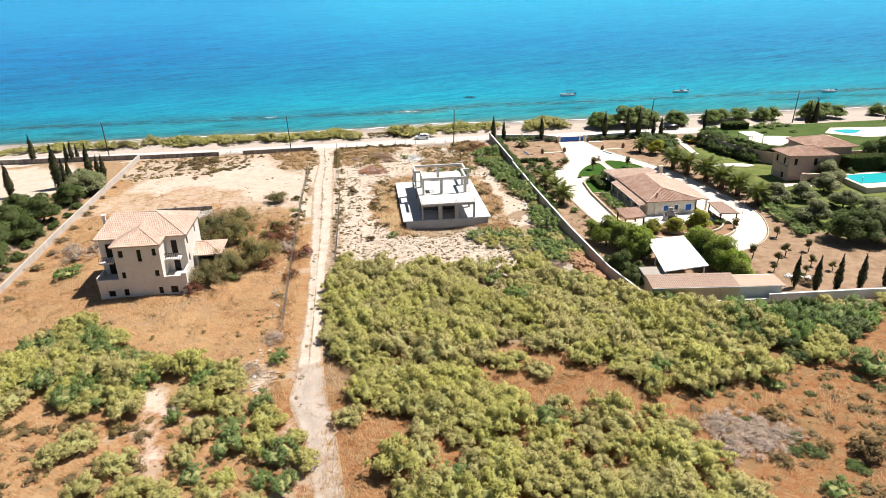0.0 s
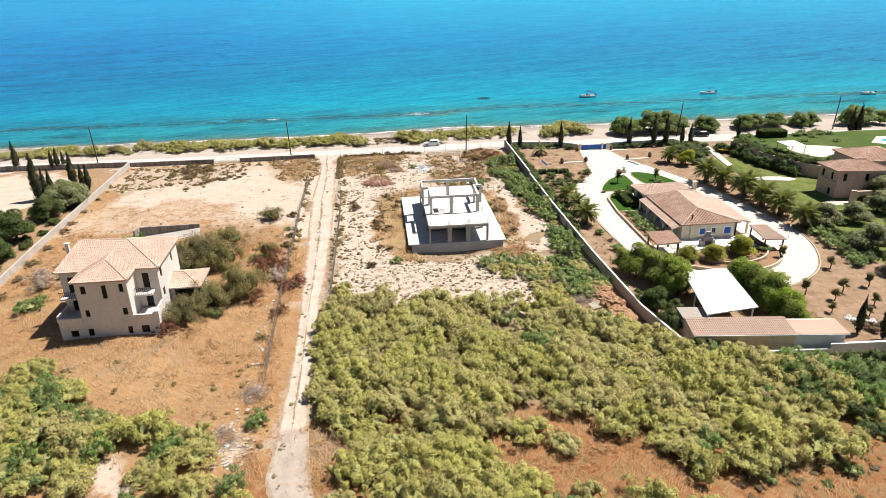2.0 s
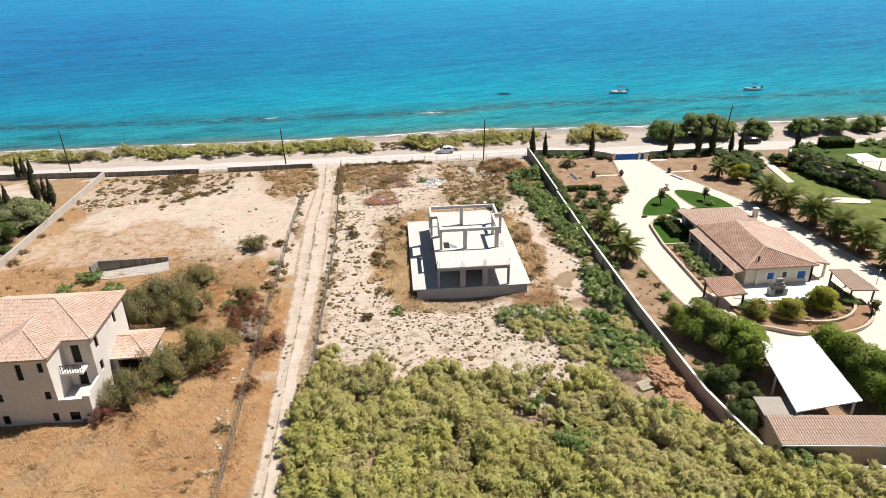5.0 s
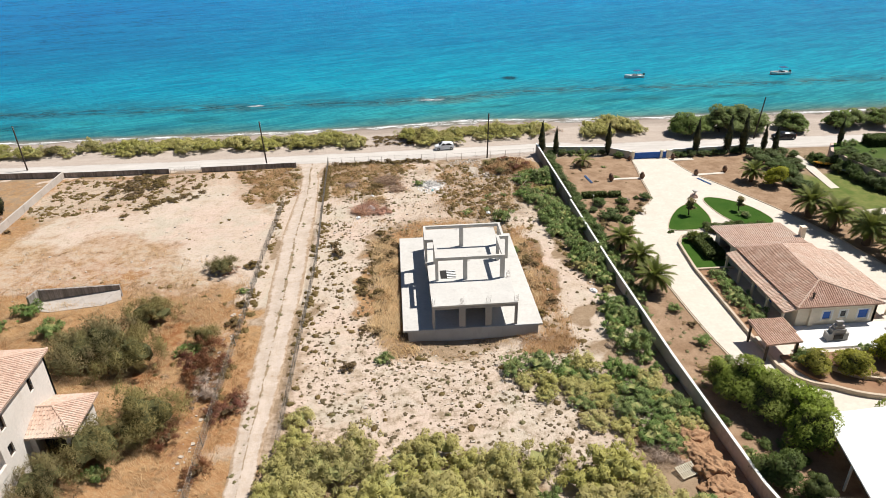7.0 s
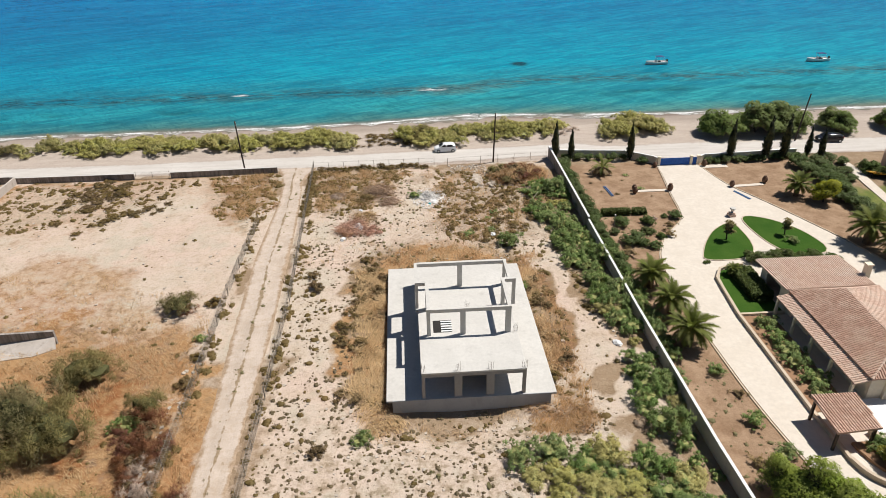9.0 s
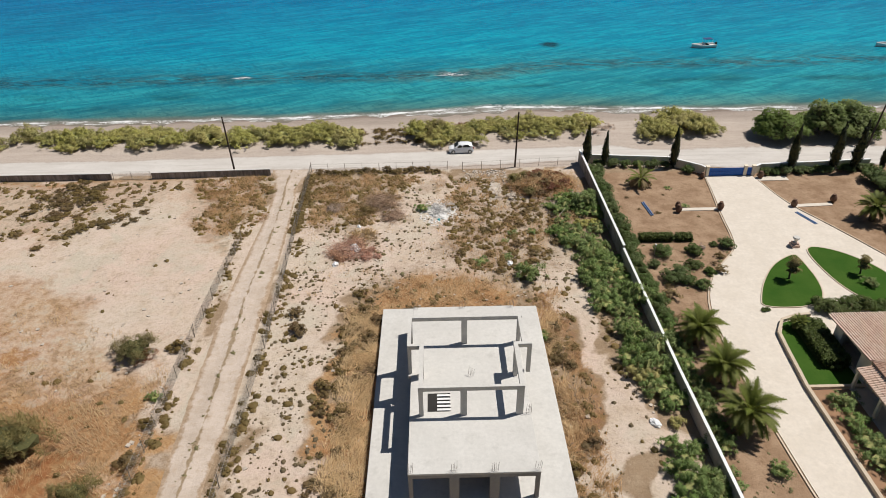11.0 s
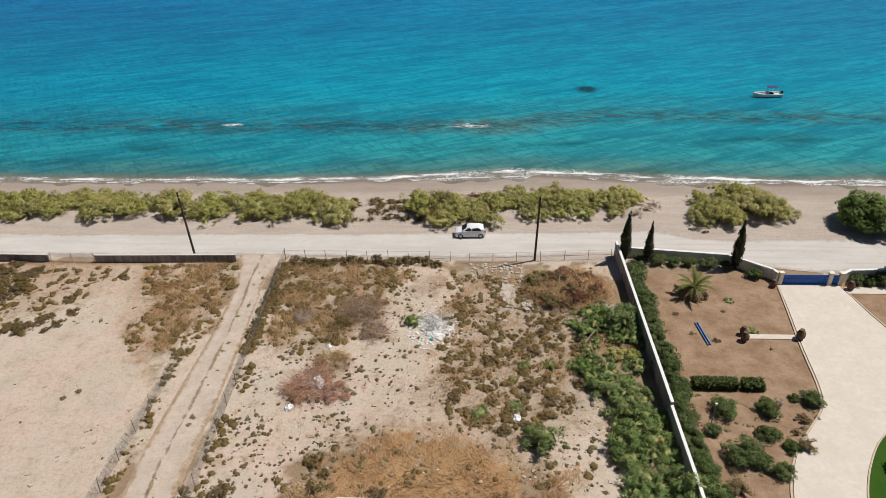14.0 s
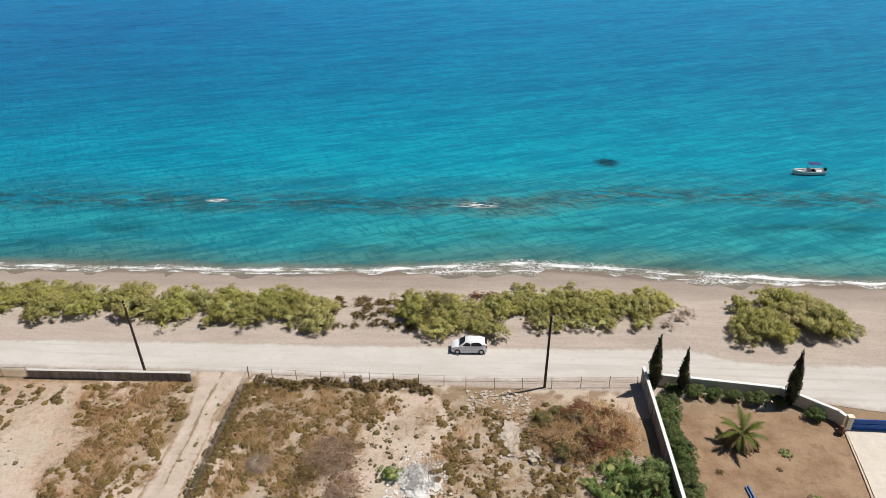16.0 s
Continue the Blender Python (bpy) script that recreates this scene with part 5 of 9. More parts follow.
prism(bm, [(119.5 + 2.6 * math.cos(k * math.tau / 14) * (1.4 if k < 7 else 1.0), 147.6 + 1.9 * math.sin(k * math.tau / 14)) for k in range(14)], 2.6, 2.64)
part("pool_water", bm, _w.m, pool)


# ---- drive, lawns and beds ----
def slab(name, outline, z0, z1, material, label, cat):
    bm = bmesh.new()
    prism(bm, outline, z0, z1)
    bmesh.ops.triangulate(bm, faces=[f for f in bm.faces if len(f.verts) > 4])
    return tagged(part(name, bm, material), label, cat, kind="structure")


DRIVE = [(50.0, 160.8), (49.2, 155), (48.3, 150), (47.6, 144), (46.8, 141.5), (44.5, 139), (42, 136), (40, 131), (39.5, 125), (39.6, 116), (40, 104.5), (41.5, 95), (43.5, 91.5), (48, 89.6), (55.4, 88),
                  (58.9, 88.6), (64.3, 92), (68, 97.5), (70.4, 104.5), (69.5, 113), (68.3, 123), (66.5, 131), (63.4, 139.3), (60.2, 147), (57.7, 152), (56.4, 160.8)]
DRIVE = rounded(DRIVE, False)
slab("driveway", DRIVE, -0.1, 0.06, M_PAVE, "broad pale paved drive curving through the garden", "driveway")
LAWN1 = [(45.2, 130.4), (51.5, 130.5), (53.3, 134), (53.4, 139.6), (53.0, 140.3), (51, 139.2), (49.2, 137.6), (47.2, 134.8), (46, 132.5)]
LAWN2 = [(57, 130.6), (62.3, 131), (61.6, 136.6), (59.2, 140.1), (56.7, 141.7), (55, 141.6), (54.6, 139), (55.2, 133.7)]
LAWN3 = [(44.6, 119.2), (49.4, 119.2), (49.4, 128.8), (48, 128.6), (46.3, 128), (45.4, 126.3), (45.1, 124)]
LAWN1, LAWN2 = rounded(LAWN1), rounded(LAWN2)
for poly in (LAWN1, LAWN2, LAWN3):
    slab("lawn", poly, 0.0, 0.13, M_LAWN, "short deep green watered lawn beside the drive", "lawn")
M_SOIL = surface("garden_soil", (0.33, 0.20, 0.12), (0.27, 0.15, 0.09), 0.95, 0.5, 4.0, 0.5, stain=(0.22, 0.13, 0.08), spec=0.1)
slab("flower_bed", [(44.5, 104.2), (47.9, 104.2), (47.9, 118.7), (44.5, 118.7)], 0.0, 0.16, M_SOIL, "rusty soil flower bed beside the veranda", "bed")
M_KERB = surface("stone_kerb", (0.56, 0.46, 0.35), (0.49, 0.39, 0.29), 0.9, 0.8, 3.0, 0.5)


def kerb(pts, z1, label, thick=0.3, name="garden_kerb"):
    ob = thing(name, label, "kerb", kind="structure")
    wall_run("kerb", pts, -0.1, z1, thick, M_KERB, ob)
    return ob


kerb([(49.4, 129.0), (48, 128.9), (46.2, 128.2), (45.1, 126.4), (44.8, 124), (44.3, 119.0), (44.2, 104.0), (44.3, 98.5)], 0.45, "low cream stone kerb round the garden bed")
kerb([(49.4, 119.0), (44.5, 119.0)], 0.35, "cream stone kerb across the bed")
for poly in (LAWN1, LAWN2):
    kerb(poly + poly[:1], 0.14, "thin stone edging round the lawn", 0.12)
# curved planters below the terrace
def arc(cx, cy, rx, ry, a0, a1, n=14):
    return [(cx + rx * math.cos(radians(a0 + (a1 - a0) * k / n)), cy + ry * math.sin(radians(a0 + (a1 - a0) * k / n))) for k in range(n + 1)]


kerb(arc(54.5, 101.5, 6.8, 6.3, 180, 360), 0.75, "curved stone planter wall below the terrace")
kerb(rounded([(44.3, 98.6), (44.7, 97.0), (46.1, 95.6)] + arc(54, 100.5, 8.9, 7.6, 226, 350), False), 0.55, "lower curved stone planter wall")
slab("planter_soil", arc(54, 100.6, 8.6, 7.3, 182, 358, 22), 0.05, 0.35, M_SOIL, "dry soil in the curved planter", "soil")
kerb(rounded([(49.8, 160.2), (49.0, 155), (48.1, 150), (47.4, 144), (46.6, 141.4), (44.3, 138.9), (41.8, 135.9), (39.8, 131), (39.3, 125), (39.4, 116), (39.8, 104.5), (41.3, 95)], False), 0.1, "thin stone edging along the drive", 0.15)
kerb(rounded([(56.6, 160), (57.9, 152), (60.4, 147.1), (63.6, 139.4), (66.7, 131.1), (68.5, 123.1), (69.7, 113), (70.6, 104.5), (68.2, 97.3), (64.5, 91.8), (59, 88.4), (55.4, 87.8)], False), 0.1, "thin stone edging along the drive", 0.15)
slab("garden_path", [(43.3, 150.9), (48.2, 150.9), (48.2, 151.6), (43.3, 151.6)], -0.05, 0.07, M_PAVE, "narrow pale garden path", "path")
slab("garden_path", [(58.2, 151.2), (63.4, 151.5), (63.4, 152.2), (58.0, 151.9)], -0.05, 0.07, M_PAVE, "narrow pale garden path", "path")
slab("garden_path", [(56.8, 158.8), (61, 158.8), (61, 160.0), (56.8, 160.0)], -0.05, 0.075, M_PAVE, "pale paving slab by the gate", "path")


# ---- gates ----
def drive_gate():
    ob = thing("gate", "closed bright blue metal drive gate between cream piers", "gate")
    for x0, x1, n in ((50.35, 55.2, 12), (55.65, 56.35, 2)):
        for k in range(n):
            a, b = x0 + (x1 - x0) * k / n, x0 + (x1 - x0) * (k + 1) / n
            box("panel", a + 0.01, b - 0.01, 160.55, 160.6, 0.1, 1.25, M_BLUE, ob)
        for z in (0.1, 0.65, 1.2):
            box("rail", x0, x1, 160.5, 160.55, z, z + 0.08, M_BLUE, ob)
    for x in (50.1, 55.43, 56.6):
        bm = bmesh.new()
        add_box(bm, x - 0.22, x + 0.22, 160.4, 160.8, -0.2, 1.5)
        add_box(bm, x - 0.27, x + 0.27, 160.35, 160.85, 1.5, 1.58)
        part("pier", bm, M_CREAM, ob)
    return settle(ob, 53, 160.6, 0)


drive_gate()
M_WIRE = surface("galvanised_wire", (0.38, 0.345, 0.30), (0.30, 0.27, 0.235), 0.6, 1.0, 8.0, 0.0, metal=0.5)


def wire_fence(pts, label, tall=1.5, gap=3.0, mesh_step=0.26, lean=0.06):
    """Posts with a diamond wire net between them."""
    ob = thing("wire_fence", label, "fence", kind="structure")
    bm = bmesh.new()
    for (xa, ya), (xb, yb) in zip(pts, pts[1:]):
        d = math.hypot(xb - xa, yb - ya)
        n = max(1, round(d / gap))
        for k in range(n + 1):
            x, y = xa + (xb - xa) * k / n, ya + (yb - ya) * k / n
            z = h_at(x, y)
            b2 = bmesh.new()
            tube(b2, (x, y, z - 0.2), (x + rng.normal(0, lean), y + rng.normal(0, lean), z + tall + 0.1), 0.035, 0.03, 6)
            part("post", b2, M_WIRE, ob)
        m = int(d / mesh_step) if mesh_step else 0
        for k in range(m):
            f = k / m
            x, y = xa + (xb - xa) * f, ya + (yb - ya) * f
            z = h_at(x, y)
            g = min(1.0, f + tall / d)
            gx2, gy2 = xa + (xb - xa) * g, ya + (yb - ya) * g
            if g < 1:
                tube(bm, (x, y, z + 0.05), (gx2, gy2, z + tall), 0.008, 0.008, 3)
                tube(bm, (gx2, gy2, z + 0.05), (x, y, z + tall), 0.008, 0.008, 3)
        for hgt in (0.05, tall * 0.5, tall):
            for k in range(max(1, int(d / 4))):
                q = max(1, int(d / 4))
                p0 = (xa + (xb - xa) * k / q, ya + (yb - ya) * k / q)
                p1 = (xa + (xb - xa) * (k + 1) / q, ya + (yb - ya) * (k + 1) / q)
                tube(bm, (*p0, h_at(*p0) + hgt), (*p1, h_at(*p1) + hgt), 0.009, 0.009, 3)
    part("net", bm, M_WIRE, ob, "rusty diamond wire netting")
    return ob


wire_fence([(-6.2, 164.6), (-5.7, 149), (-4.9, 126), (-5.0, 110), (-5.2, 92)], "sagging wire fence along the dirt track")
wire_fence([(-11.9, 146), (-12.3, 128), (-12.0, 108), (-11.4, 74)], "old wire fence on leaning posts beside the field")
wire_fence([(-6.2, 164.6), (13.6, 164.6)], "wire fence with thin posts along the road", 1.25, 2.6, 0)
wire_fence([(15.8, 164.2), (32.6, 165.4)], "wire fence with thin posts along the road", 1.25, 2.6, 0)
wire_fence([(-29.2, 163.6), (-34.6, 163.6)], "light wire gate in the field wall", 1.2, 2.7)


# ---- poles ----
def power_pole(x, y, tall=8.5, lean=0.15, r=0.14):
    ob = thing("power_pole", "dark tarred wooden utility pole standing beside the road", "pole", group="poles along the road")
    bm = bmesh.new()
    tube(bm, (x, y, -0.5), (x - lean, y + lean * 0.5, tall), r, r * 0.72, 10)
    part("post", bm, M_WOOD, ob)
    bm = bmesh.new()
    for dz in (0.25, 0.6):
        tube(bm, (x - lean + 0.1, y, tall - dz), (x - lean + 0.22, y, tall - dz + 0.08), 0.04, 0.05, 6)
    part("insulator", bm, M_WHITE, ob)
    return settle(ob, x, y, h_at(x, y))


for x, y, l in ((-17.5, 165.2, 0.35), (23.5, 164.9, -0.2), (-62, 168.5, 0.3), (77.5, 169, -0.6), (119.7, 169.5, -0.3), (136, 156, -0.5)):
    power_pole(x, y, lean=l)


# ---- plants ----
def sprays(g, centres, radii, count, size, up=0.25, thin=0.45, inner=0.75, droop=0.0, radial=0.45, wild=0.62):
    """Leaf sprays as small pointed blades over a cluster of lobes: vertices and faces."""
    centres, radii = np.asarray(centres, float), np.asarray(radii, float)
    if radii.ndim == 1:
        radii = np.repeat(radii[:, None], 3, 1)
    area = (radii[:, 0] * radii[:, 2]).clip(1e-4)
    k = g.choice(len(centres), count, p=area / area.sum())
    d = g.normal(size=(count, 3))
    d[:, 2] = np.where(d[:, 2] < -0.3, -d[:, 2], d[:, 2]) + up
    d /= np.linalg.norm(d, axis=1)[:, None]
    p = centres[k] + d * radii[k] * g.uniform(inner, 1.08, (count, 1))
    nrm = d * 0.7 + np.array((0.12, 0.04, 0.55)) + g.normal(0, wild, (count, 3))
    nrm /= np.linalg.norm(nrm, axis=1)[:, None]
    t = np.cross(nrm, g.normal(size=(count, 3)))
    t = t / np.linalg.norm(t, axis=1)[:, None] + d * radial
    t[:, 2] -= droop
    t /= np.linalg.norm(t, axis=1)[:, None]
    b = np.cross(nrm, t)
    s = size * g.uniform(0.6, 1.35, (count, 1))
    v = np.stack([p - t * s * 0.8 + b * s * thin, p + t * s, p - t * s * 0.8 - b * s * thin], 1)
    soft = d * 1.0 + nrm * 0.35 + np.array((0.05, 0.02, 0.3))
    flip = (nrm * d).sum(1) > 0
    v[flip] = v[flip][:, ::-1]
    LEAF["normals"] = np.repeat(soft / np.linalg.norm(soft, axis=1)[:, None], 3, 0)
    return v.reshape(-1, 3), np.arange(count * 3).reshape(-1, 3)


LEAF = {}


def leaves(name, v, f, material, parent=None):
    """Leaf sprays with the soft shading of the crown they belong to."""
    ob = raw(name, v, f, material, parent, smooth=True)
    ob.data.normals_split_custom_set_from_vertices(LEAF["normals"].tolist())
    return ob


def lobed(g, n, spread, r, flat=0.75, lift=0.5, drop=0.75):
    """Lobe centres and radii of a low rounded bush of unit size."""
    a, q = g.uniform(0, math.tau, n), np.sqrt(g.uniform(0, 1, n)) * spread
    c = np.stack([q * np.cos(a), q * np.sin(a), lift * (1.15 - (q / (spread + 1e-6)) ** 2 * drop) * g.uniform(0.65, 1.25, n)], -1)
    rr = r * (0.5 + 0.95 * g.uniform(0, 1, n) ** 1.3)
    return c, np.stack([rr, rr, rr * flat], -1)


def core_mesh(bm, centres, radii, shrink=0.8, fine=2):
    """One closed dark inner body that follows the lobes from inside."""
    centres, radii = np.asarray(centres, float), np.asarray(radii, float)
    mid = centres.mean(0)
    made = bmesh.ops.create_icosphere(bm, subdivisions=fine, radius=1.0)
    o = (mid - centres) / radii
    least = radii.min() * 0.5
    for q in made["verts"]:
        d = np.array(q.co)
        k = d / radii
        a, b, c = (k * k).sum(1), (k * o).sum(1), (o * o).sum(1) - 1
        root = b * b - a * c
        far = np.where(root > 0, (-b + np.sqrt(root.clip(0))) / a, 0).max()
        q.co = Vector(mid + d * max(far * shrink, least))


def make_bush(seed, leaf, count, size, name="bush", label="", category="bush", n=12, spread=0.62, r=0.42, flat=0.8, lift=0.42, thin=0.45, core=L_CORE, inner=0.75, group="", drop=0.75, fill=0.7, radial=0.45, ragged=0.0, wild=0.62):
    """A bush of about one metre in radius, filled by a core in a shade or leaf colour."""
    g = np.random.default_rng(seed)
    ob = thing(name, label, category, group=group)
    c, rr = lobed(g, n, spread, r, flat, lift, drop)
    if ragged:
        # an uneven plan: some sides reach out, others are bitten in, and single shoots stand up
        a = np.arctan2(c[:, 1], c[:, 0])
        reach = 1 + ragged * (np.sin(2 * a + g.uniform(0, 6)) * 0.5 + np.sin(3 * a + g.uniform(0, 6)) * 0.5 + np.sin(5 * a + g.uniform(0, 6)) * 0.3)
        c[:, :2] *= reach[:, None]
        c[:, 2] *= 1 + ragged * g.normal(0, 0.45, n).clip(-0.8, 1.1)
    v, f = sprays(g, c, rr, int(count * 1.85), size * 0.84, thin=thin, inner=inner, radial=radial, wild=wild)
    v[:, 2] = np.maximum(v[:, 2], -0.03)
    leaves("foliage", v, f, leaf, ob)
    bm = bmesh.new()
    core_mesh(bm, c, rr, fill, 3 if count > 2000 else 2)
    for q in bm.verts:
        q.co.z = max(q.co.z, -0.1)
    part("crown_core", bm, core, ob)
    return ob


STOCK, USUAL = {}, {}


def plant(kind, x, y, s, tall=1.0, z=None, label=""):
    """Sets one more plant of a kind from its stock of shapes."""
    shapes = STOCK[kind]
    first = shapes[int(rng.integers(len(shapes)))]
    usual = USUAL.setdefault(first.name, first["label"])
    z = h_at(x, y) if z is None else z
    m = pose(x, y, z, 0, 0, rng.uniform(0, 360)) @ Matrix.Diagonal((s, s, s * tall, 1))
    if not first.get("set"):
        first["set"] = 1
        first.matrix_basis = m
        ob = first
    else:
        ob = copy_thing(first, pose(0, 0, 0))
        ob.matrix_basis = m
    ob["label"] = label or usual
    return ob


def stock(kind, shapes, **kw):
    seed0 = sum(map(ord, kind)) * 10
    STOCK[kind] = [make_bush(seed0 + i, **kw) for i in range(shapes)]


def scatter(poly, gap, holes=(), limit=400, seed=1):
    """Random places in a plan outline, no nearer to each other than gap."""
    g = np.random.default_rng(seed)
    xs, ys = [p[0] for p in poly], [p[1] for p in poly]
    out = []
    for _ in range(limit * 30):
        x, y = g.uniform(min(xs), max(xs)), g.uniform(min(ys), max(ys))
        if not inside(x, y, poly) or any(inside(x, y, q) for q in holes):
            continue
        if all((x - a) ** 2 + (y - b) ** 2 > gap * gap for a, b in out):
            out.append((x, y))
            if len(out) >= limit:
                break
    return out


stock("thicket", 8, leaf=L_SHRUB, count=1150, size=0.1, name="lentisk_bush", label="olive-green lentisk bush in a dense thicket", group="thicket bushes", n=46, spread=0.92, r=0.2, flat=1.2, lift=0.46, drop=0.45, thin=0.34, inner=0.72, fill=0.62, radial=0.6, ragged=0.28, wild=0.45, core=L_COREBUSH)
stock("green", 6, leaf=L_GREEN, count=660, size=0.108, name="shrub", label="fresh green shrub growing in sandy ground", n=34, spread=0.85, r=0.2, flat=1.25, lift=0.5, drop=0.5, thin=0.32, inner=0.55, radial=0.9, ragged=0.35, wild=0.5, fill=0.6, core=L_COREBUSH)
stock("tamarisk", 5, leaf=L_BEACH, count=740, size=0.108, name="tamarisk", label="yellow-green tamarisk bush on the beach dune", n=36, spread=0.9, r=0.2, flat=1.25, lift=0.48, drop=0.55, thin=0.28, inner=0.5, radial=1.0, ragged=0.3, wild=0.55, fill=0.55, core=L_COREBUSH)
stock("dry", 4, leaf=L_DRY, count=390, size=0.11, name="dry_shrub", core=L_COREDRY, label="brown dried-out shrub in the parched field", n=22, spread=0.8, r=0.22, thin=0.2, inner=0.4, radial=1.2, ragged=0.45)
stock("grey", 3, leaf=L_GREY, count=900, size=0.12, name="dead_shrub", core=L_COREGREY, label="bare grey twiggy shrub, quite dead", thin=0.12, inner=0.35, fill=0.4, n=24, spread=0.8, r=0.22, radial=1.6, ragged=0.4)
stock("maquis", 4, leaf=L_MAQUIS, count=4200, size=0.05, name="thorn_bush", label="large grey-green thorny bush beside the house", thin=0.2, inner=0.35, n=60, spread=0.9, r=0.2, flat=1.25, lift=0.5, drop=0.7, core=L_CORE, radial=1.1, ragged=0.22, fill=0.55, wild=0.5)
stock("brownbush", 3, leaf=L_BROWN, count=2600, size=0.055, name="withered_bush", label="reddish-brown withered bush in dry grass", thin=0.16, inner=0.3, n=36, spread=0.85, r=0.2, core=L_COREDRY, radial=1.6, ragged=0.3, fill=0.38)
stock("scrub", 4, leaf=L_SCRUB, count=380, size=0.12, name="scrub_plant", core=L_COREDRY, label="low brown-green scrub on pale sand", n=18, spread=0.8, r=0.24, ragged=0.35, radial=0.8)
stock("hedgerow", 4, leaf=L_HEDGE, count=800, size=0.095, name="hedge_shrub", label="tall rounded grey-green hedge shrub along the drive", n=36, spread=0.75, r=0.24, flat=1.0, lift=0.55, drop=0.6, ragged=0.12, wild=0.45, inner=0.75)
stock("dark", 3, leaf=L_DARK, count=650, size=0.105, name="garden_shrub", label="dark green clipped garden shrub", n=26, spread=0.75, r=0.25, ragged=0.15)

A = [(-6, 88), (4, 91), (16, 89), (25, 86), (32, 79), (36, 71), (44, 69), (52, 63), (54, 60), (45, 56.5), (38, 56), (29, 54.5), (26, 60), (20, 65), (14, 66), (10, 62.5), (6, 64), (-4, 64), (-5.5, 73)]
B = [(-2, 63), (8, 62), (11, 57), (19, 53.5), (29, 51.5), (30.5, 42), (29.5, 30), (1, 30), (1, 48), (5, 49.5), (1.5, 56), (-2, 59)]
for i, (poly, gap, lim) in enumerate(((A, 2.2, 168), (B, 2.3, 96))):
    for x, y in scatter(poly, gap, limit=lim, seed=20 + i):
        tone = drift(x, y, 199, 6) + rng.normal(0, 0.35) + (0.5 if x > 41 and y > 60 else 0.0)
        kind = "hedgerow" if tone > 1.5 else "green" if tone > 1.15 else "tamarisk" if tone < -1.1 else "thicket"
        plant(kind, x, y, rng.uniform(1.5, 2.8) * (0.9 if kind != "thicket" else 1.0), rng.uniform(0.75, 1.35), label="" if kind == "thicket" else "feathery bush of another green in the thicket")
for x, y, q in ((-3.6, 92.0, 1.9), (-4.4, 89.4, 1.7), (-2.0, 89.8, 1.8), (-3.4, 95.0, 1.5), (-4.8, 86.8, 1.6), (-2.6, 86.6, 2.0)):
    plant("thicket", x, y, q, 1.0)
C = [(-42, 73), (-37, 79), (-33, 76), (-27, 69), (-16, 65), (-16, 62), (-25, 59), (-31, 61), (-40, 66)]
D = [(-21, 58), (-17, 61), (-12, 60), (-7.5, 53), (-6.8, 47), (-10, 44), (-14, 44), (-18, 50)]
for i, (poly, gap, lim) in enumerate(((C, 2.0, 60), (D, 2.5, 20))):
    for x, y in scatter(poly, gap, limit=lim, seed=30 + i):
        if ((x + 22.8) / 2.6) ** 2 + ((y - 62) / 3.6) ** 2 < 1:
            continue
        plant("thicket" if rng.uniform() < 0.75 else "green", x, y, rng.uniform(1.2, 2.1) if i else rng.uniform(1.6, 2.6), rng.uniform(0.8, 1.3), label="leafy green bush beside the dry field")


# ---- trees ----
def cypress_shapes():
    out = []
    for i in range(3):
        g = np.random.default_rng(500 + i)
        ob = thing("cypress", "slim dark columnar cypress tree", "tree", group="cypresses")
        hs = np.linspace(0.05, 0.93, 16)
        rr = 0.115 * np.sin(np.clip(hs * 1.02, 0, 1) ** 0.62 * math.pi).clip(0.12) * g.uniform(0.9, 1.1, 16)
        c = np.stack([g.normal(0, 0.008, 16), g.normal(0, 0.008, 16), hs], -1)
        r = np.stack([rr, rr, np.full(16, 0.07)], -1)
        v, f = sprays(g, c, r, 1100, 0.035, up=0.0, thin=0.4, droop=-1.2)
        leaves("crown", v, f, L_CYPRESS, ob)
        bm = bmesh.new()
        core_mesh(bm, c, r, 0.85, 3)
        part("crown_core", bm, L_CORE, ob)
        bm = bmesh.new()
        tube(bm, (0, 0, -0.03), (0, 0, 0.4), 0.022, 0.012, 7)
        part("trunk", bm, M_WOOD, ob)
        out.append(ob)
    STOCK["cypress"] = out


def tree_shapes(kind, label, leaf, seed, shapes=2, trunk=0.45, count=1700, size=0.085, lobes=18, spread=0.42, r=0.22, flat=0.8, lift=0.75, name="tree", lean=0.05):
    """Trees of unit height: a tapered trunk, limbs, and a crown of leaf sprays in lobes."""
    out = []
    for i in range(shapes):
        g = np.random.default_rng(seed + i)
        ob = thing(name, label, "tree")
        c, rr = lobed(g, lobes, spread, r, flat, lift)
        c[:, 2] = c[:, 2].clip(trunk * 0.9)
        v, f = sprays(g, c, rr, int(count * 1.8), size * 0.85)
        leaves("crown", v, f, leaf, ob)
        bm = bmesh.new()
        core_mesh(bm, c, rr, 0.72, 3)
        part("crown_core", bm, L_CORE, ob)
        bm = bmesh.new()
        bend = Vector((g.normal(0, lean), g.normal(0, lean), trunk * 0.7))
        tube(bm, (0, 0, -0.06), bend, 0.04, 0.028, 8)
        part("trunk", bm, M_WOOD, ob)
        for k in range(6):
            bm = bmesh.new()
            q = c[int(g.integers(len(c)))]
            tube(bm, bend, Vector(q) * 0.9, 0.02, 0.007, 6)
            part("limb", bm, M_WOOD, ob)
        out.append(ob)
    STOCK[kind] = out


M_TRUNK = surface("palm_trunk", (0.16, 0.105, 0.065), (0.11, 0.07, 0.045), 0.9, 2.0, 6.0, 1.0)


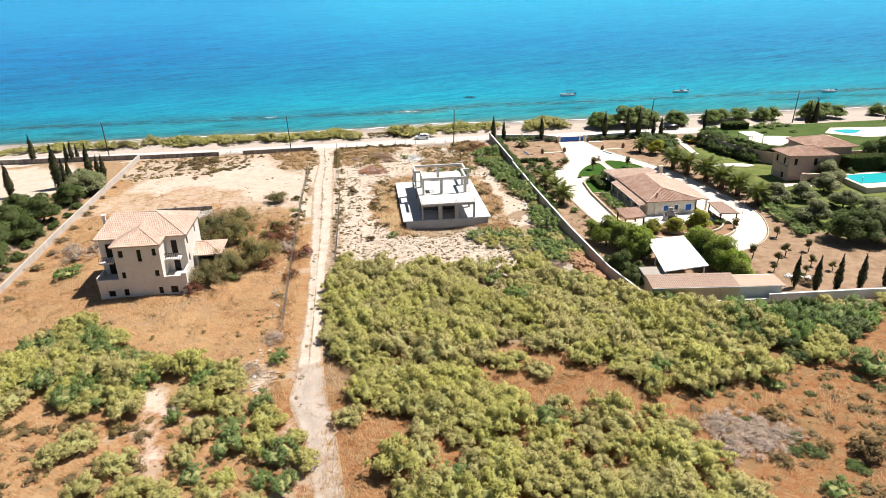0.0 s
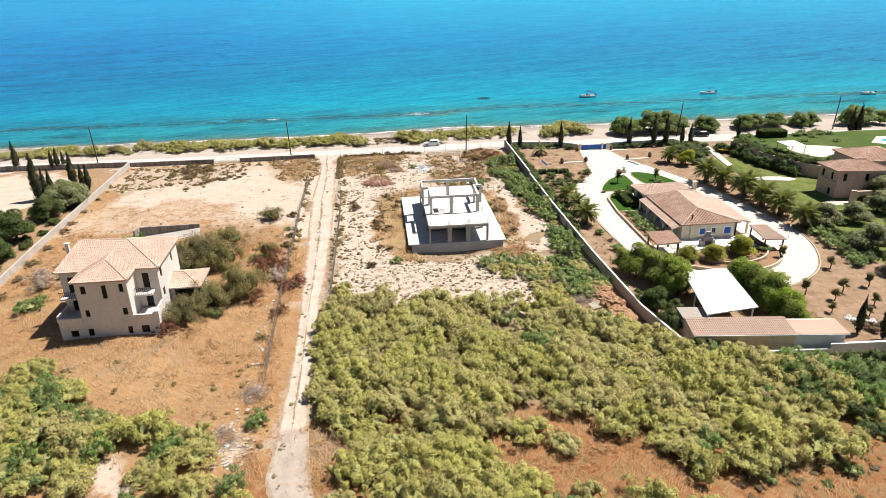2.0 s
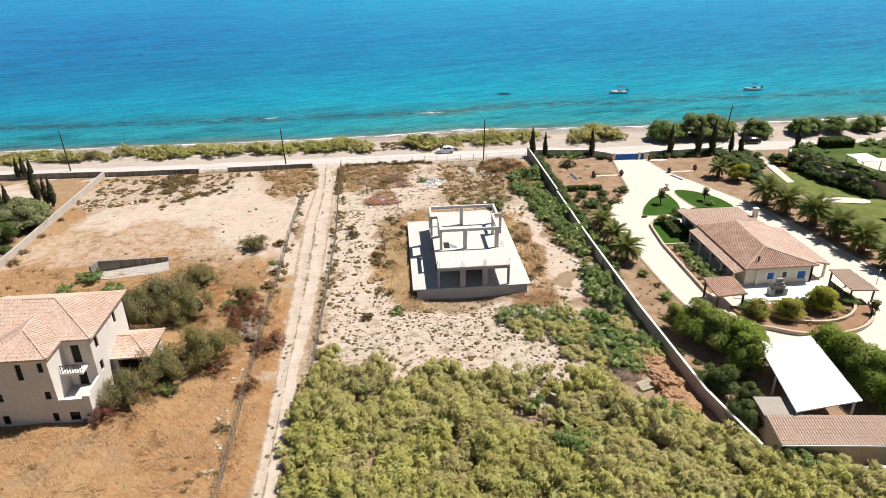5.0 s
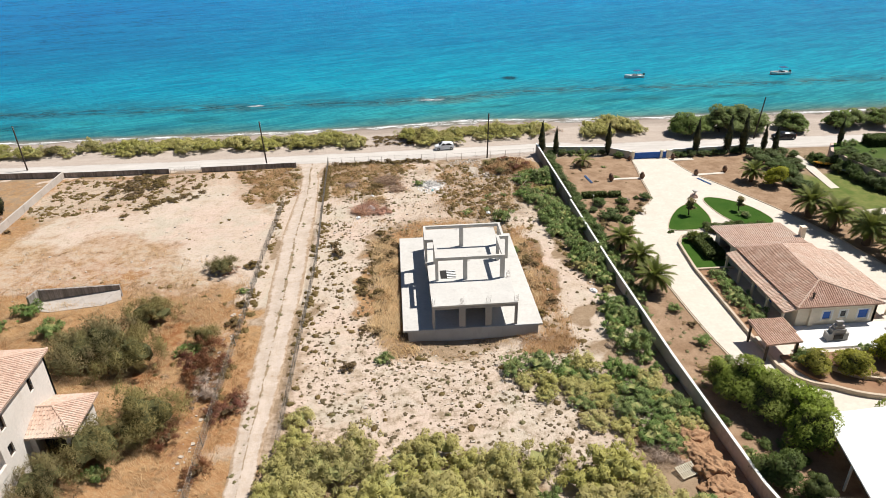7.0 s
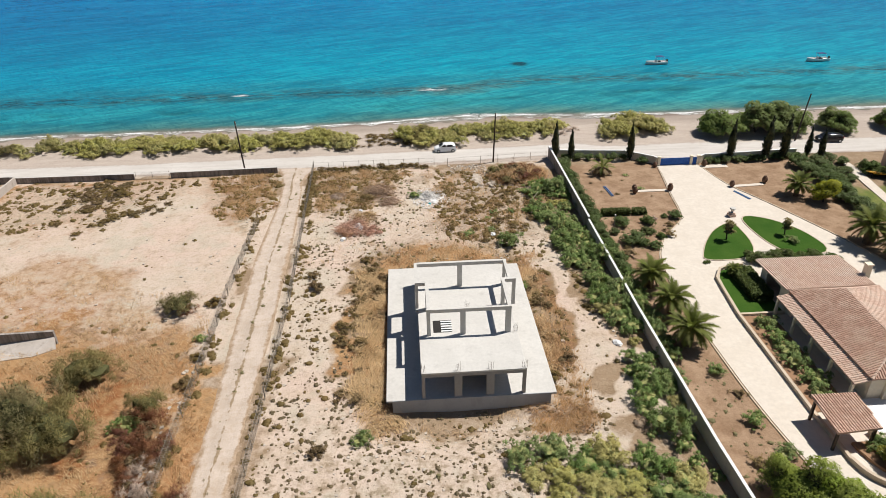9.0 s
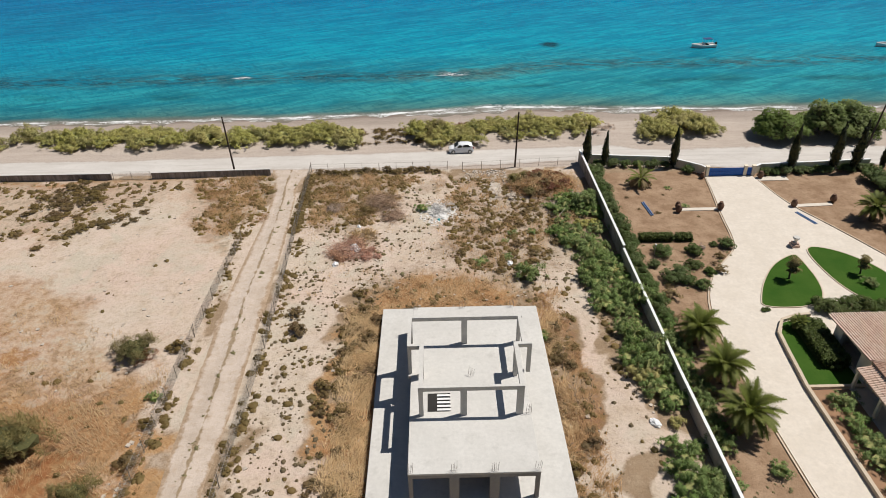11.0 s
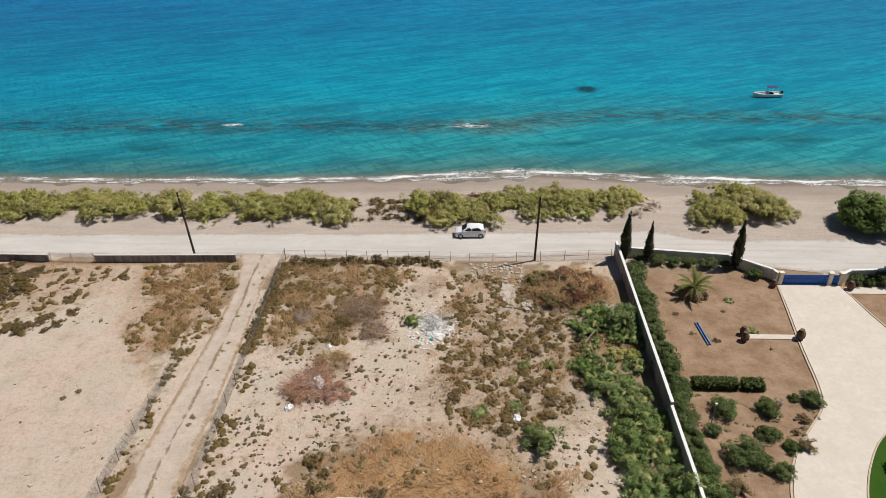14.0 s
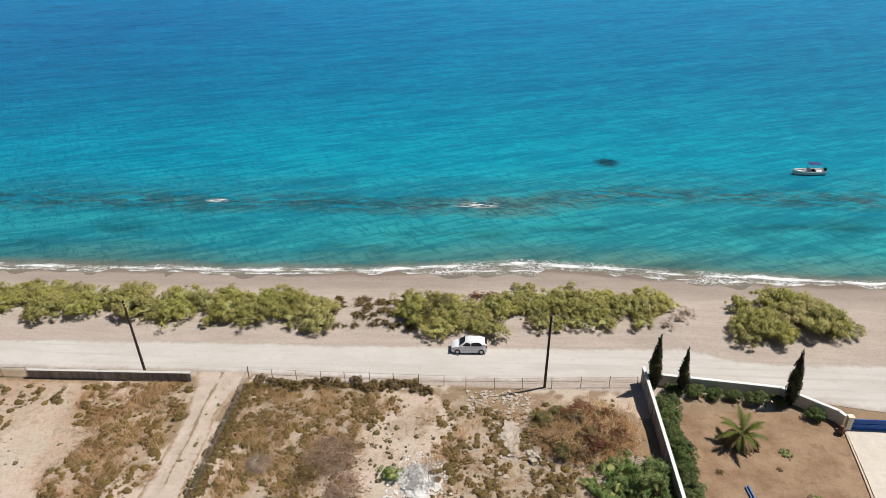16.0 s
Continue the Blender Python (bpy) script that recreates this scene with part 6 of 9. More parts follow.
def palm(seed, label, tall, green, dead, long=2.35, group="garden palms"):
    """A date palm: stout ringed trunk, arching feathered fronds, and dry ones hanging below."""
    g = np.random.default_rng(seed)
    ob = thing("palm_tree", label, "tree", group=group)
    bm = bmesh.new()
    for k in range(8):
        tube(bm, (0, 0, -0.1 + (tall + 0.1) * k / 8), (0, 0, -0.1 + (tall + 0.1) * (k + 1) / 8), 0.30, 0.36, 10)
    part("trunk", bm, M_TRUNK, ob)
    for k in range(green + dead):
        dry = k >= green
        a = k * 2.399 + g.normal(0, 0.15)
        elev = radians((84 - 96 * (k / green) ** 0.8 if not dry else -12) + g.normal(0, 5))
        L = long * g.uniform(0.85, 1.15) * (0.8 if dry else 1.0)
        p = Vector((0.15 * math.cos(a), 0.15 * math.sin(a), tall + (0.1 if not dry else -0.05)))
        side = Vector((-math.sin(a), math.cos(a), 0))
        verts, faces, n = [], [], 10
        for s in range(n):
            d = Vector((math.cos(a) * math.cos(elev), math.sin(a) * math.cos(elev), math.sin(elev)))
            q = p + d * L / n
            elev = max(elev - radians(4.2 + 6 * s / n), radians(-78))
            up = side.cross(d)
            w = (0.44 if not dry else 0.25) * math.sin(math.pi * min(0.97, (s + 1.2) / (n + 1)))
            for sg in (-1, 1):
                for h in (0.0, 0.33, 0.66):
                    base = len(verts)
                    r0, r1 = p.lerp(q, h), p.lerp(q, h + 0.42)
                    tip = r0 + d * w * 0.8 + side * sg * w - up * 0.05 + Vector((0, 0, -0.12 * w))
                    verts += [r0[:], r1[:], tip[:]]
                    faces.append((base, base + 1, base + 2))
            base = len(verts)
            verts += [(p + side * 0.025)[:], (p - side * 0.025)[:], (q - side * 0.02)[:], (q + side * 0.02)[:]]
            faces.append((base, base + 1, base + 2, base + 3))
            p = q
        raw("dry_frond" if dry else "frond", verts, faces, L_DRY if dry else L_PALM, ob, "dry brown hanging frond" if dry else "")
    return ob


def palm_shapes():
    STOCK["palm"] = [palm(800 + i, "stout date palm with arching grey-green fronds", 1.7, 44, 12, 2.0) for i in range(3)]
    STOCK["drypalm"] = [palm(820, "low date palm with many drooping dry fronds", 1.2, 12, 34)]


cypress_shapes()
palm_shapes()
tree_shapes("pine", "dense rounded green pine tree in the garden", L_PINE, 610, trunk=0.28, spread=0.36, r=0.17, flat=1.2, lift=0.66, count=5200, size=0.032, lobes=46, name="pine_tree", shapes=3)
tree_shapes("olive", "grey-green olive tree with a gnarled trunk", L_OLIVE, 620, trunk=0.35, spread=0.45, r=0.25, lift=0.62, count=2000, size=0.06, name="olive_tree")
tree_shapes("round", "dense dark green garden tree", L_DARK, 630, trunk=0.22, spread=0.45, r=0.24, lift=0.6, count=3000, size=0.05, lobes=26)
tree_shapes("tamtree", "rounded green tamarisk tree behind the beach", L_TAMTREE, 640, trunk=0.12, spread=0.55, r=0.21, flat=1.0, lift=0.62, count=2800, size=0.055, lobes=40, name="tamarisk_tree", shapes=3)
tree_shapes("sapling", "young thin olive sapling in bare soil", L_MAQUIS, 650, trunk=0.5, spread=0.26, r=0.16, lift=0.72, count=420, size=0.045, lobes=10, name="sapling")
tree_shapes("lemon", "leafy yellow-green citrus tree in the planter", leafy("citrus_leaves", (0.25, 0.26, 0.04), (0.38, 0.35, 0.06), (0.33, 0.31, 0.055)), 660, trunk=0.25, spread=0.42, r=0.24, lift=0.6, count=3000, size=0.05, lobes=24, name="citrus_tree")

for x, y, s in ((33.9, 165.0, 5.6), (36.5, 164.6, 4.6), (46.2, 163.6, 5.4), (62.3, 161.6, 6.0), (68.3, 161.4, 6.2), (71.2, 161.2, 6.4), (75.4, 161.5, 4.6), (76.8, 160, 4.9), (58.4, 75.5, 4.3), (60.3, 73.8, 4.6), (63.3, 73.6, 4.6),
                (66.6, 73.4, 4.6), (70.6, 73.6, 4.6), (86.6, 156.5, 4.2), (117.5, 160, 6.5), (119.3, 160, 7.2),
                (-78, 165.0, 6.6), (-63.8, 142.6, 9.2), (-62.9, 143.8, 6.0), (-62.2, 144.6, 5.6), (-70.2, 164.4, 4.4), (-69.1, 164.6, 4.9), (-67.9, 164.8, 4.2), (-60.3, 150.6, 7.2), (-57.8, 148.8, 5.2), (-56.5, 148.2, 5.4), (-71, 137.5, 7.0)):
    plant("cypress", x, y, s, 1.22 if x > 30 else 1.05, 2.5 if x == 86.6 else None)
for x, y, s in ((36.7, 125.4, 1.15), (37.1, 120.2, 1.15), (37.0, 114.6, 1.25), (66.1, 147.5, 1.1), (67.6, 133, 1.5), (68.6, 128.6, 1.5), (70.3, 123.5, 1.6), (71.0, 118.4, 1.5), (71.6, 113.6, 1.5), (72.2, 108, 1.35)):
    plant("palm", x, y, s)
plant("drypalm", 40.1, 158.3, 1.0, 0.9)
for x, y, s in ((47.2, 127.0, 0.5), (60.2, 127.6, 0.45)):
    plant("palm", x, y, s, label="small young palm in the garden")
for x, y, s in ((36.9, 96.2, 3.2), (38.0, 94.1, 4.4), (39.4, 91.9, 4.6), (41.0, 90.2, 4.6), (42.4, 89.6, 4.0), (41.0, 87.6, 4.3), (39.6, 93.6, 4.0), (49.8, 88.4, 4.5), (50.4, 86.6, 4.5), (50.8, 84.8, 4.9), (51.1, 83.0, 4.8), (51.3, 81.2, 4.9), (51.4, 79.4, 4.5), (51.4, 77.8, 3.9)):
    plant("pine", x, y, s * 1.06, 1.0)
for x, y, s in ((36.4, 84.2, 3.3), (38.6, 82.4, 2.2), (36.4, 79.2, 2.7)):
    plant("round", x, y, s, 1.15, label="shaded leafy tree beside the boundary wall")
for x, y in scatter([(34.6, 92), (37.5, 91), (40.5, 86), (39.3, 79), (36.5, 77), (35, 83)], 1.4, limit=16, seed=55):
    plant("green" if rng.uniform() < 0.5 else "dark", x, y, rng.uniform(0.5, 1.0), 0.9, label="leafy undergrowth in the shade of pines")
for x, y, s in ((-57.2, 140.2, 5.4), (-55.6, 136.8, 4.4), (-58.6, 137.0, 4.0), (75.5, 107.5, 4.2), (76.5, 97.5, 4.4), (85.5, 95.5, 4.8), (86, 103, 4.2), (82, 109, 3.6), (93.6, 118.5, 4.6), (89, 112.5, 4.0)):
    plant("olive", x, y, s)
for x, y, s in ((77.0, 89.5, 6.0), (80.5, 88.5, 5.5), (84, 84, 5.0), (92, 88, 5), (110, 124, 7.5), (116, 124, 7.5), (122, 121, 7.5), (128, 119, 7),
                (-58.6, 121, 5.6), (-61.5, 118, 5.0), (-57.5, 112.5, 4.5), (-62, 111, 5.5), (-57.6, 131.5, 4.6), (-57.4, 137, 3.8), (-66, 115, 5.5), (-60, 104, 5), (-57.5, 99, 4.5), (-64, 125, 5.0), (-58.5, 143.5, 3.6)):
    plant("round", x, y, s)
for x, y, s in ((57.8, 94.6, 0.0), (61.5, 96.8, 2.3), (66.5, 92.5, 2.2), (63.5, 85.5, 2.3), (65.0, 81.5, 2.0), (61.0, 83.5, 1.9), (58.2, 85.6, 2.4), (68.0, 86.5, 2.2), (67.0, 79.5, 1.7), (62.5, 79.0, 1.6), (58.6, 80.6, 1.6), (50.3, 135.4, 3.0), (58.4, 136.0, 2.6)):
    if s:
        plant("sapling", x, y, s)
for x, y, s in ((50.8, 97.0, 2.9), (56.0, 98.5, 3.4), (47.6, 97.6, 2.4), (69.0, 145.2, 3.6)):
    plant("lemon", x, y, s, 1.0, 0.3 if y < 99 else None)
for x, y, s in ((66.5, 172.8, 5.4), (64.5, 174.5, 4.4), (72.5, 173.4, 6.2), (76.5, 174.2, 6.0), (79.5, 173.5, 5.0), (88, 173, 4.2), (87, 175, 4.0), (97, 173, 4.2), (100.5, 174, 4.2), (106, 173.5, 4.4), (113, 174, 4.2), (117, 174.5, 3.8), (127, 173, 5.6), (131, 174, 5.4), (135, 172.5, 4.0), (149, 174, 4.0), (155, 175, 3.8)):
    plant("tamtree", x, y, s, 0.85)

# ---- beach shrubs ----
for x0, x1, yc, yw, n in ((-92, -46, 177, 3.2, 40), (-47, -30, 176.6, 3.2, 28), (-30.5, -15.5, 177.0, 3.4, 25), (-15, -1.0, 177.0, 3.6, 24), (8.5, 18, 176.4, 3.4, 20), (18, 37.4, 178.2, 3.6, 38), (45.4, 56.6, 177.0, 3.6, 30)):
    for k in range(n):
        x = x0 + (x1 - x0) * (k + rng.uniform(0.1, 0.9)) / n
        plant("thicket" if rng.uniform() < 0.16 else "tamarisk", x, yc + rng.uniform(-yw, yw) * 0.8, rng.uniform(1.25, 2.7) * (1.08 if x0 > 45 else 1.0), rng.uniform(0.85, 1.2) * (1.1 - ((x - 51) / 9) ** 2) if x0 > 45 else rng.uniform(0.55, 1.0))
plant("tamarisk", 22, 183.3, 1.7, 0.6)
for x, y, q in ((40.6, 178.6, 1.5), (39.0, 176.4, 1.3), (37.6, 175.4, 1.0), (45.8, 176.4, 1.4), (46.4, 178.0, 1.1), (57.0, 177.6, 1.2)):
    plant("grey", x, y, q, 0.55, label="bleached dead shrub on a sandy mound")
for x, y, s in ((39.5, 70.6, 2.6), (42, 69.4, 2.8), (44.6, 67.6, 3.0), (47.5, 66.8, 2.8), (50.4, 65.6, 2.6), (46, 64.4, 2.4), (49.2, 62.6, 2.4), (36.6, 71.4, 2.2), (53, 66, 2.6), (55.6, 64.8, 2.5), (58.2, 65.8, 2.3), (52.2, 62.8, 2.4), (56, 61.8, 2.2), (60.4, 64.2, 2.1), (62.6, 66.2, 1.8)):
    plant("green" if x > 43 else "thicket", x, y, s * 0.9, 1.25, label="tall green bush below the white garden wall")
for x, y, q, k in ((10.6, 176.0, 2.0, "maquis"), (12.2, 177.2, 2.3, "maquis"), (11.5, 177.6, 2.0, "thicket"), (-61, 176.6, 2.0, "maquis"), (-36, 177.2, 1.9, "thicket")):
    plant(k, x, y, q, 1.0, label="tall dark grey-green dune shrub among tamarisks")
for x, y, q in ((16.8, 181.6, 1.4), (18.2, 181.8, 1.2), (15.8, 181.4, 1.0), (7.4, 178.6, 1.2), (8.4, 176.6, 1.0)):
    plant("brownbush", x, y, q, 0.5, label="low red-brown dune shrub on sand")
# the overgrown earth mound in the corner of the plot
for k in range(34):
    a, q = rng.uniform(0, math.tau), math.sqrt(rng.uniform(0, 1))
    x, y = 26.3 + 4.3 * q * math.cos(a), 158.2 + 3.4 * q * math.sin(a)
    kind = "brownbush" if x - 26.3 + 0.5 * (y - 158) > rng.normal(-0.6, 1.5) else "maquis" if rng.uniform() < 0.45 else "dry"
    plant(kind, x, y, rng.uniform(0.9, 1.5) * (1.2 - 0.4 * q), rng.uniform(0.7, 1.0), label="dry brown-green shrub on the overgrown earth mound")
for k in range(80):
    plant("dry" if k % 3 else "scrub", rng.uniform(-3.5, 10), 176.8 + rng.uniform(-3.0, 3.6), rng.uniform(0.4, 1.0), 0.6, label="low dry brown dune plant on sand")

# ---- shrubs of the dry fields ----
for x, y, s, k in ((-25.0, 106.6, 4.2, "maquis"), (-21.6, 105.2, 3.3, "maquis"), (-22.4, 113.4, 3.0, "maquis"), (-28.2, 106.8, 3.3, "maquis"), (-17.6, 95.0, 3.4, "maquis"), (-15.0, 93.0, 1.8, "brownbush"), (-20.4, 91.4, 3.3, "maquis"), (-22.6, 87.8, 2.6, "maquis"), (-24.4, 85.4, 1.9, "brownbush"), (-19.6, 89.4, 1.2, "green"), (-24.4, 85.2, 1.8, "brownbush"),
                   (-14.4, 105.6, 2.9, "brownbush"), (-15.6, 108.6, 1.7, "maquis"), (-16.8, 107.0, 1.4, "green"), (-13.4, 101.4, 2.0, "grey"), (-9.9, 98.4, 1.5, "brownbush"), (-11.8, 97.2, 1.3, "brownbush"), (-11.6, 89.4, 1.6, "brownbush"), (-14.0, 100, 1.4, "brownbush"), (-33.6, 112.4, 2.0, "green"), (-40, 113.5, 1.5, "green"),
                   (-45.5, 101, 2.8, "grey"), (-47.5, 105, 2.6, "grey"), (-43, 104.5, 2.4, "grey"),
                   (-44, 94.6, 2.3, "green"), (-17, 125.4, 2.0, "maquis"), (-16.2, 125.0, 1.4, "brownbush"), (-13.4, 126.4, 1.2, "scrub"), (-12.8, 116.6, 1.0, "scrub"), (-13.2, 112.4, 1.2, "scrub"), (-13.4, 119.8, 0.8, "green"), (-38, 117.0, 2.2, "green"), (-11.2, 67.4, 1.5, "green"), (-39.5, 75, 1.9, "grey"), (-41, 68, 2.6, "thicket"), (-38.5, 62, 2.6, "thicket"), (-43, 63, 2.6, "thicket"),
                   (-29, 55, 2.1, "thicket"), (-30.5, 53.2, 1.7, "thicket"), (-24, 51, 2.0, "thicket"), (-26, 48.5, 1.8, "thicket"), (-21.5, 47.5, 1.8, "thicket"), (-19, 46, 2.0, "thicket"), (-23, 44.5, 1.7, "thicket"), (-33, 48, 1.2, "scrub"), (-30, 46, 1.3, "scrub"), (-25.5, 57, 1.2, "scrub"),
                   (-3, 55, 1.7, "thicket"), (15, 62, 2.2, "thicket"), (17.8, 60.2, 1.7, "thicket"), (12.5, 63.5, 1.8, "thicket"), (41, 56, 1.3, "green"), (42, 54, 1.1, "green"), (34.5, 53.8, 0.9, "green"), (38.5, 49.5, 1.4, "scrub"), (44.5, 43, 2.4, "scrub"), (54, 55.5, 3.0, "green"), (38.5, 39, 1.6, "green"),
                   (-14.2, 102.6, 2.3, "brownbush"), (-13.2, 99.4, 1.9, "grey"), (-10.4, 96.8, 1.9, "brownbush"), (-15.6, 104.4, 2.0, "brownbush"), (-12.6, 104.0, 1.7, "brownbush"), (-12.8, 83.5, 1.2, "dry"), (22.2, 136.8, 1.9, "green"), (22.0, 126.6, 0.9, "green"), (4.2, 104.2, 1.1, "green"), (0.5, 103, 1.0, "scrub"), (-2.2, 128.5, 1.3, "scrub"), (-3.0, 131, 1.0, "scrub"), (5.2, 127, 1.3, "scrub"), (6.0, 129.5, 1.2, "scrub"), (10.0, 152.7, 1.1, "green"), (20.2, 101.5, 1.8, "green")):
    if s:
        plant(k, x, y, s * (1.2 if k == "maquis" else 1.0), rng.uniform(0.75, 1.05) * (1.3 if k in ("maquis", "brownbush") else 1.0))
for k in range(16):
    plant("grey", 35 + rng.uniform(-3.6, 3.6), 47 + rng.uniform(-3.2, 3.2), rng.uniform(1.6, 2.4), 0.4, label="low pale dried-out bush on rusty ground")
for x, y in scatter([(28, 154), (32.9, 154), (33.0, 92), (26.5, 93), (27.5, 100), (29.8, 108), (30.2, 118), (28.6, 135), (26, 146)], 1.25, limit=96, seed=44):
    plant("green" if rng.uniform() < 0.93 else "thicket", x, y, 0.65 + 1.5 * rng.uniform() ** 1.6, rng.uniform(0.65, 1.25), label="green shrub growing along the concrete wall")
for x, y in scatter([(17, 101), (26, 101.5), (31, 97), (31.5, 88), (27, 90), (20, 96)], 2.0, limit=30, seed=45):
    plant("green" if rng.uniform() < 0.45 else "thicket", x, y, rng.uniform(1.1, 2.1), rng.uniform(0.6, 0.95), label="olive-green shrub in sandy ground near the wall")
for x, y in scatter([(34.5, 75), (52, 69.5), (60, 66), (58, 62), (46, 60), (38, 64)], 2.0, limit=34, seed=46):
    k = ("tamarisk", "thicket", "green")[int(rng.integers(3))] if x < 43 or y > 69.5 else "hedgerow" if rng.uniform() < 0.72 else "green"
    plant(k, x, y, rng.uniform(1.5, 2.3), rng.uniform(0.9, 1.3), label="tall feathery bush crowding the garden wall")
for x, y in scatter([(23, 155), (29, 155), (31, 160), (26, 161), (22.5, 159)], 1.3, limit=5, seed=47):
    plant("dry", x, y, rng.uniform(0.7, 1.1), 0.6, label="brown dried shrub on the earth mound")

# ---- garden shrubs and hedges ----
for y in np.arange(112.5, 163.5, 1.2):
    plant("hedgerow" if y > 128 else "green", 34.6 + rng.normal(0, 0.2), y, rng.uniform(0.95, 1.4), 1.1, label="green clipped shrub along the garden wall")
for x in (35.6, 37.8, 39.6, 41.4, 43.2, 45.0, 47.8, 58.4, 59.8, 61.2, 63.2, 64.6, 66.2, 67.4, 69.4, 70.4, 72.2, 73.4):
    plant("hedgerow", x + rng.normal(0, 0.15), 165.0 - (x - 33.2) * 0.12 if x < 46 else 161.9 if x < 50 else 160.7 + (x - 58) * 0.05, rng.uniform(0.85, 1.25), rng.uniform(1.0, 1.3), label="dark rounded shrub along the garden wall by the road")


def hedge(x0, x1, y0, y1, z1, leaf, label, z0=0.0, count=None, turn=0.0):
    """A clipped hedge: a soft-edged block of leaf sprays."""
    w, d = x1 - x0, y1 - y0
    ob = thing("hedge", label, "hedge", ((x0 + x1) / 2, (y0 + y1) / 2, z0), turn)
    n = count or int(150 * (w * d + (z1 - z0) * (w + d) * 2)) 
    g = np.random.default_rng(int(x0 * 7 + y0))
    p = g.uniform(-0.5, 0.5, (n, 3)) * (w, d, 0) + np.array((0, 0, 0.0))
    face = g.choice(3, n, p=np.array([w * d, 2 * w * (z1 - z0), 2 * d * (z1 - z0)]) / (w * d + 2 * (w + d) * (z1 - z0)))
    p[:, 2] = g.uniform(0.03, z1 - z0, n)
    p[face == 0, 2] = z1 - z0 + g.normal(0, 0.05, (face == 0).sum())
    sg = np.sign(g.normal(size=n))
    p[face == 1, 1] = sg[face == 1] * d / 2
    p[face == 2, 0] = sg[face == 2] * w / 2
    p += g.normal(0, 0.05, p.shape)
    p[:, 2] = p[:, 2].clip(0.0)
    v, f = sprays(g, np.zeros((1, 3)), [(0.01, 0.01, 0.01)], n, 0.165)
    v += np.repeat(p, 3, 0)
    leaves("foliage", v, f, leaf, ob)
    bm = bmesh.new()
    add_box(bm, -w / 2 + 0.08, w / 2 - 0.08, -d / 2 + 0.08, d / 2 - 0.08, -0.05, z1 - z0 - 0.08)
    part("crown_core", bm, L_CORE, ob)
    return ob


hedge(36.2, 40.1, 143.6, 144.5, 0.8, L_DARK, "low clipped dark green hedge in the garden")
hedge(40.6, 42.4, 143.6, 144.5, 0.7, L_DARK, "low clipped dark green hedge in the garden")
hedge(47.0, 49.3, 121.5, 127.4, 1.1, L_DARK, "dark clipped hedge block on the lawn")
hedge(100, 118, 121, 123.6, 4.0, L_DARK, "tall dark clipped hedge behind the pool")
hedge(91.5, 97.5, 154.6, 157.4, 4.1, L_DARK, "tall dark clipped hedge beside the road", 2.5)
for x, y, q in ((100.6, 155.6, 1.3), (102.6, 156.2, 1.6), (104.8, 155.8, 1.7), (106.8, 156.4, 1.6), (108.6, 155.8, 1.2), (103.4, 153.8, 1.1), (87.2, 156.2, 1.3), (89.4, 156.6, 1.3), (95.6, 149.6, 0.9), (99.2, 150.6, 1.0), (90.2, 152.0, 0.9), (106.4, 149.4, 1.1)):
    plant("green", x, y, q, 0.9, 2.38, label="bright green shrub on the raised lawn")
for x, y, s, k in ((37.9, 140.9, 1.0, "hedgerow"), (41.8, 141.0, 0.95, "dark"), (42.9, 142.0, 0.55, "grey"), (46.0, 142.3, 0.8, "hedgerow"), (38.0, 136.0, 1.25, "hedgerow"), (39.3, 135.4, 0.8, "dark"), (40.7, 138.3, 0.8, "dark"), (42.2, 137.0, 0.65, "dark"), (40.5, 134.4, 0.75, "hedgerow"), (44.3, 140.2, 0.5, "scrub"), (43.2, 138.6, 0.4, "dry"), (36.4, 138.6, 0.6, "hedgerow"), (44.6, 142.6, 0.45, "dark"),
                   (43.5, 137.2, 0.8, "dry"), (36.6, 132.6, 1.1, "dry"), (35.6, 129, 1.0, "dry"), (38.0, 110.2, 0.9, "green"), (38.9, 107, 0.8, "dry"), (38.6, 103.4, 1.1, "green"), (39.4, 99.6, 1.0, "green"), (36.8, 98.8, 1.2, "dry"), (45.5, 130.1, 0.5, "dark"), (46.5, 117, 1.1, "green"), (46.0, 114.6, 1.1, "green"), (46.4, 112.4, 1.2, "green"),
                   (46.0, 110.4, 1.1, "green"), (46.6, 108.3, 1.2, "green"), (46.2, 106.4, 1.0, "green"), (47.8, 125.6, 1.0, "dark"), (48.2, 122, 1.1, "dark"), (51.6, 129.8, 1.6, "dark"), (53.4, 129.8, 1.7, "dark"), (55.2, 130.2, 1.6, "dark"), (57, 130.0, 1.4, "dark"), (59, 130.2, 1.3, "dark"), (61, 129.4, 1.2, "dark"), (58.2, 134.0, 0.9, "green"),
                   (60.4, 99.6, 1.2, "green"), (58.8, 97.4, 0.9, "dry"), (52.8, 95.6, 1.0, "dry"), (48.0, 99.6, 1.2, "green"), (46.9, 99.2, 0.9, "green"), (54.6, 100.4, 0.9, "green"), (58, 101, 0.9, "green"), (60.8, 76.4, 1.2, "scrub"), (62.8, 77.0, 0.9, "grey"), (54.6, 80.4, 1.0, "dry"), (55.8, 78.6, 0.9, "dry")):
    plant(k, x, y, s * (1.4 if x < 47.5 and y > 132 else 1.35 if 45.9 < x < 46.7 and y < 118 else 1.12), rng.uniform(0.8, 1.05), 0.2 if 95 < y < 101.5 and 46 < x < 62 else None)
for k in range(11):
    y = 158.0 - 1.85 * k
    plant("hedgerow", 72.4 + 0.06 * k + rng.normal(0, 0.25), y, rng.uniform(1.7, 2.2), rng.uniform(0.95, 1.2))
    if k < 5:
        plant("hedgerow", 75.2 + rng.normal(0, 0.2), y + 0.6, rng.uniform(1.5, 1.9), rng.uniform(0.9, 1.1))
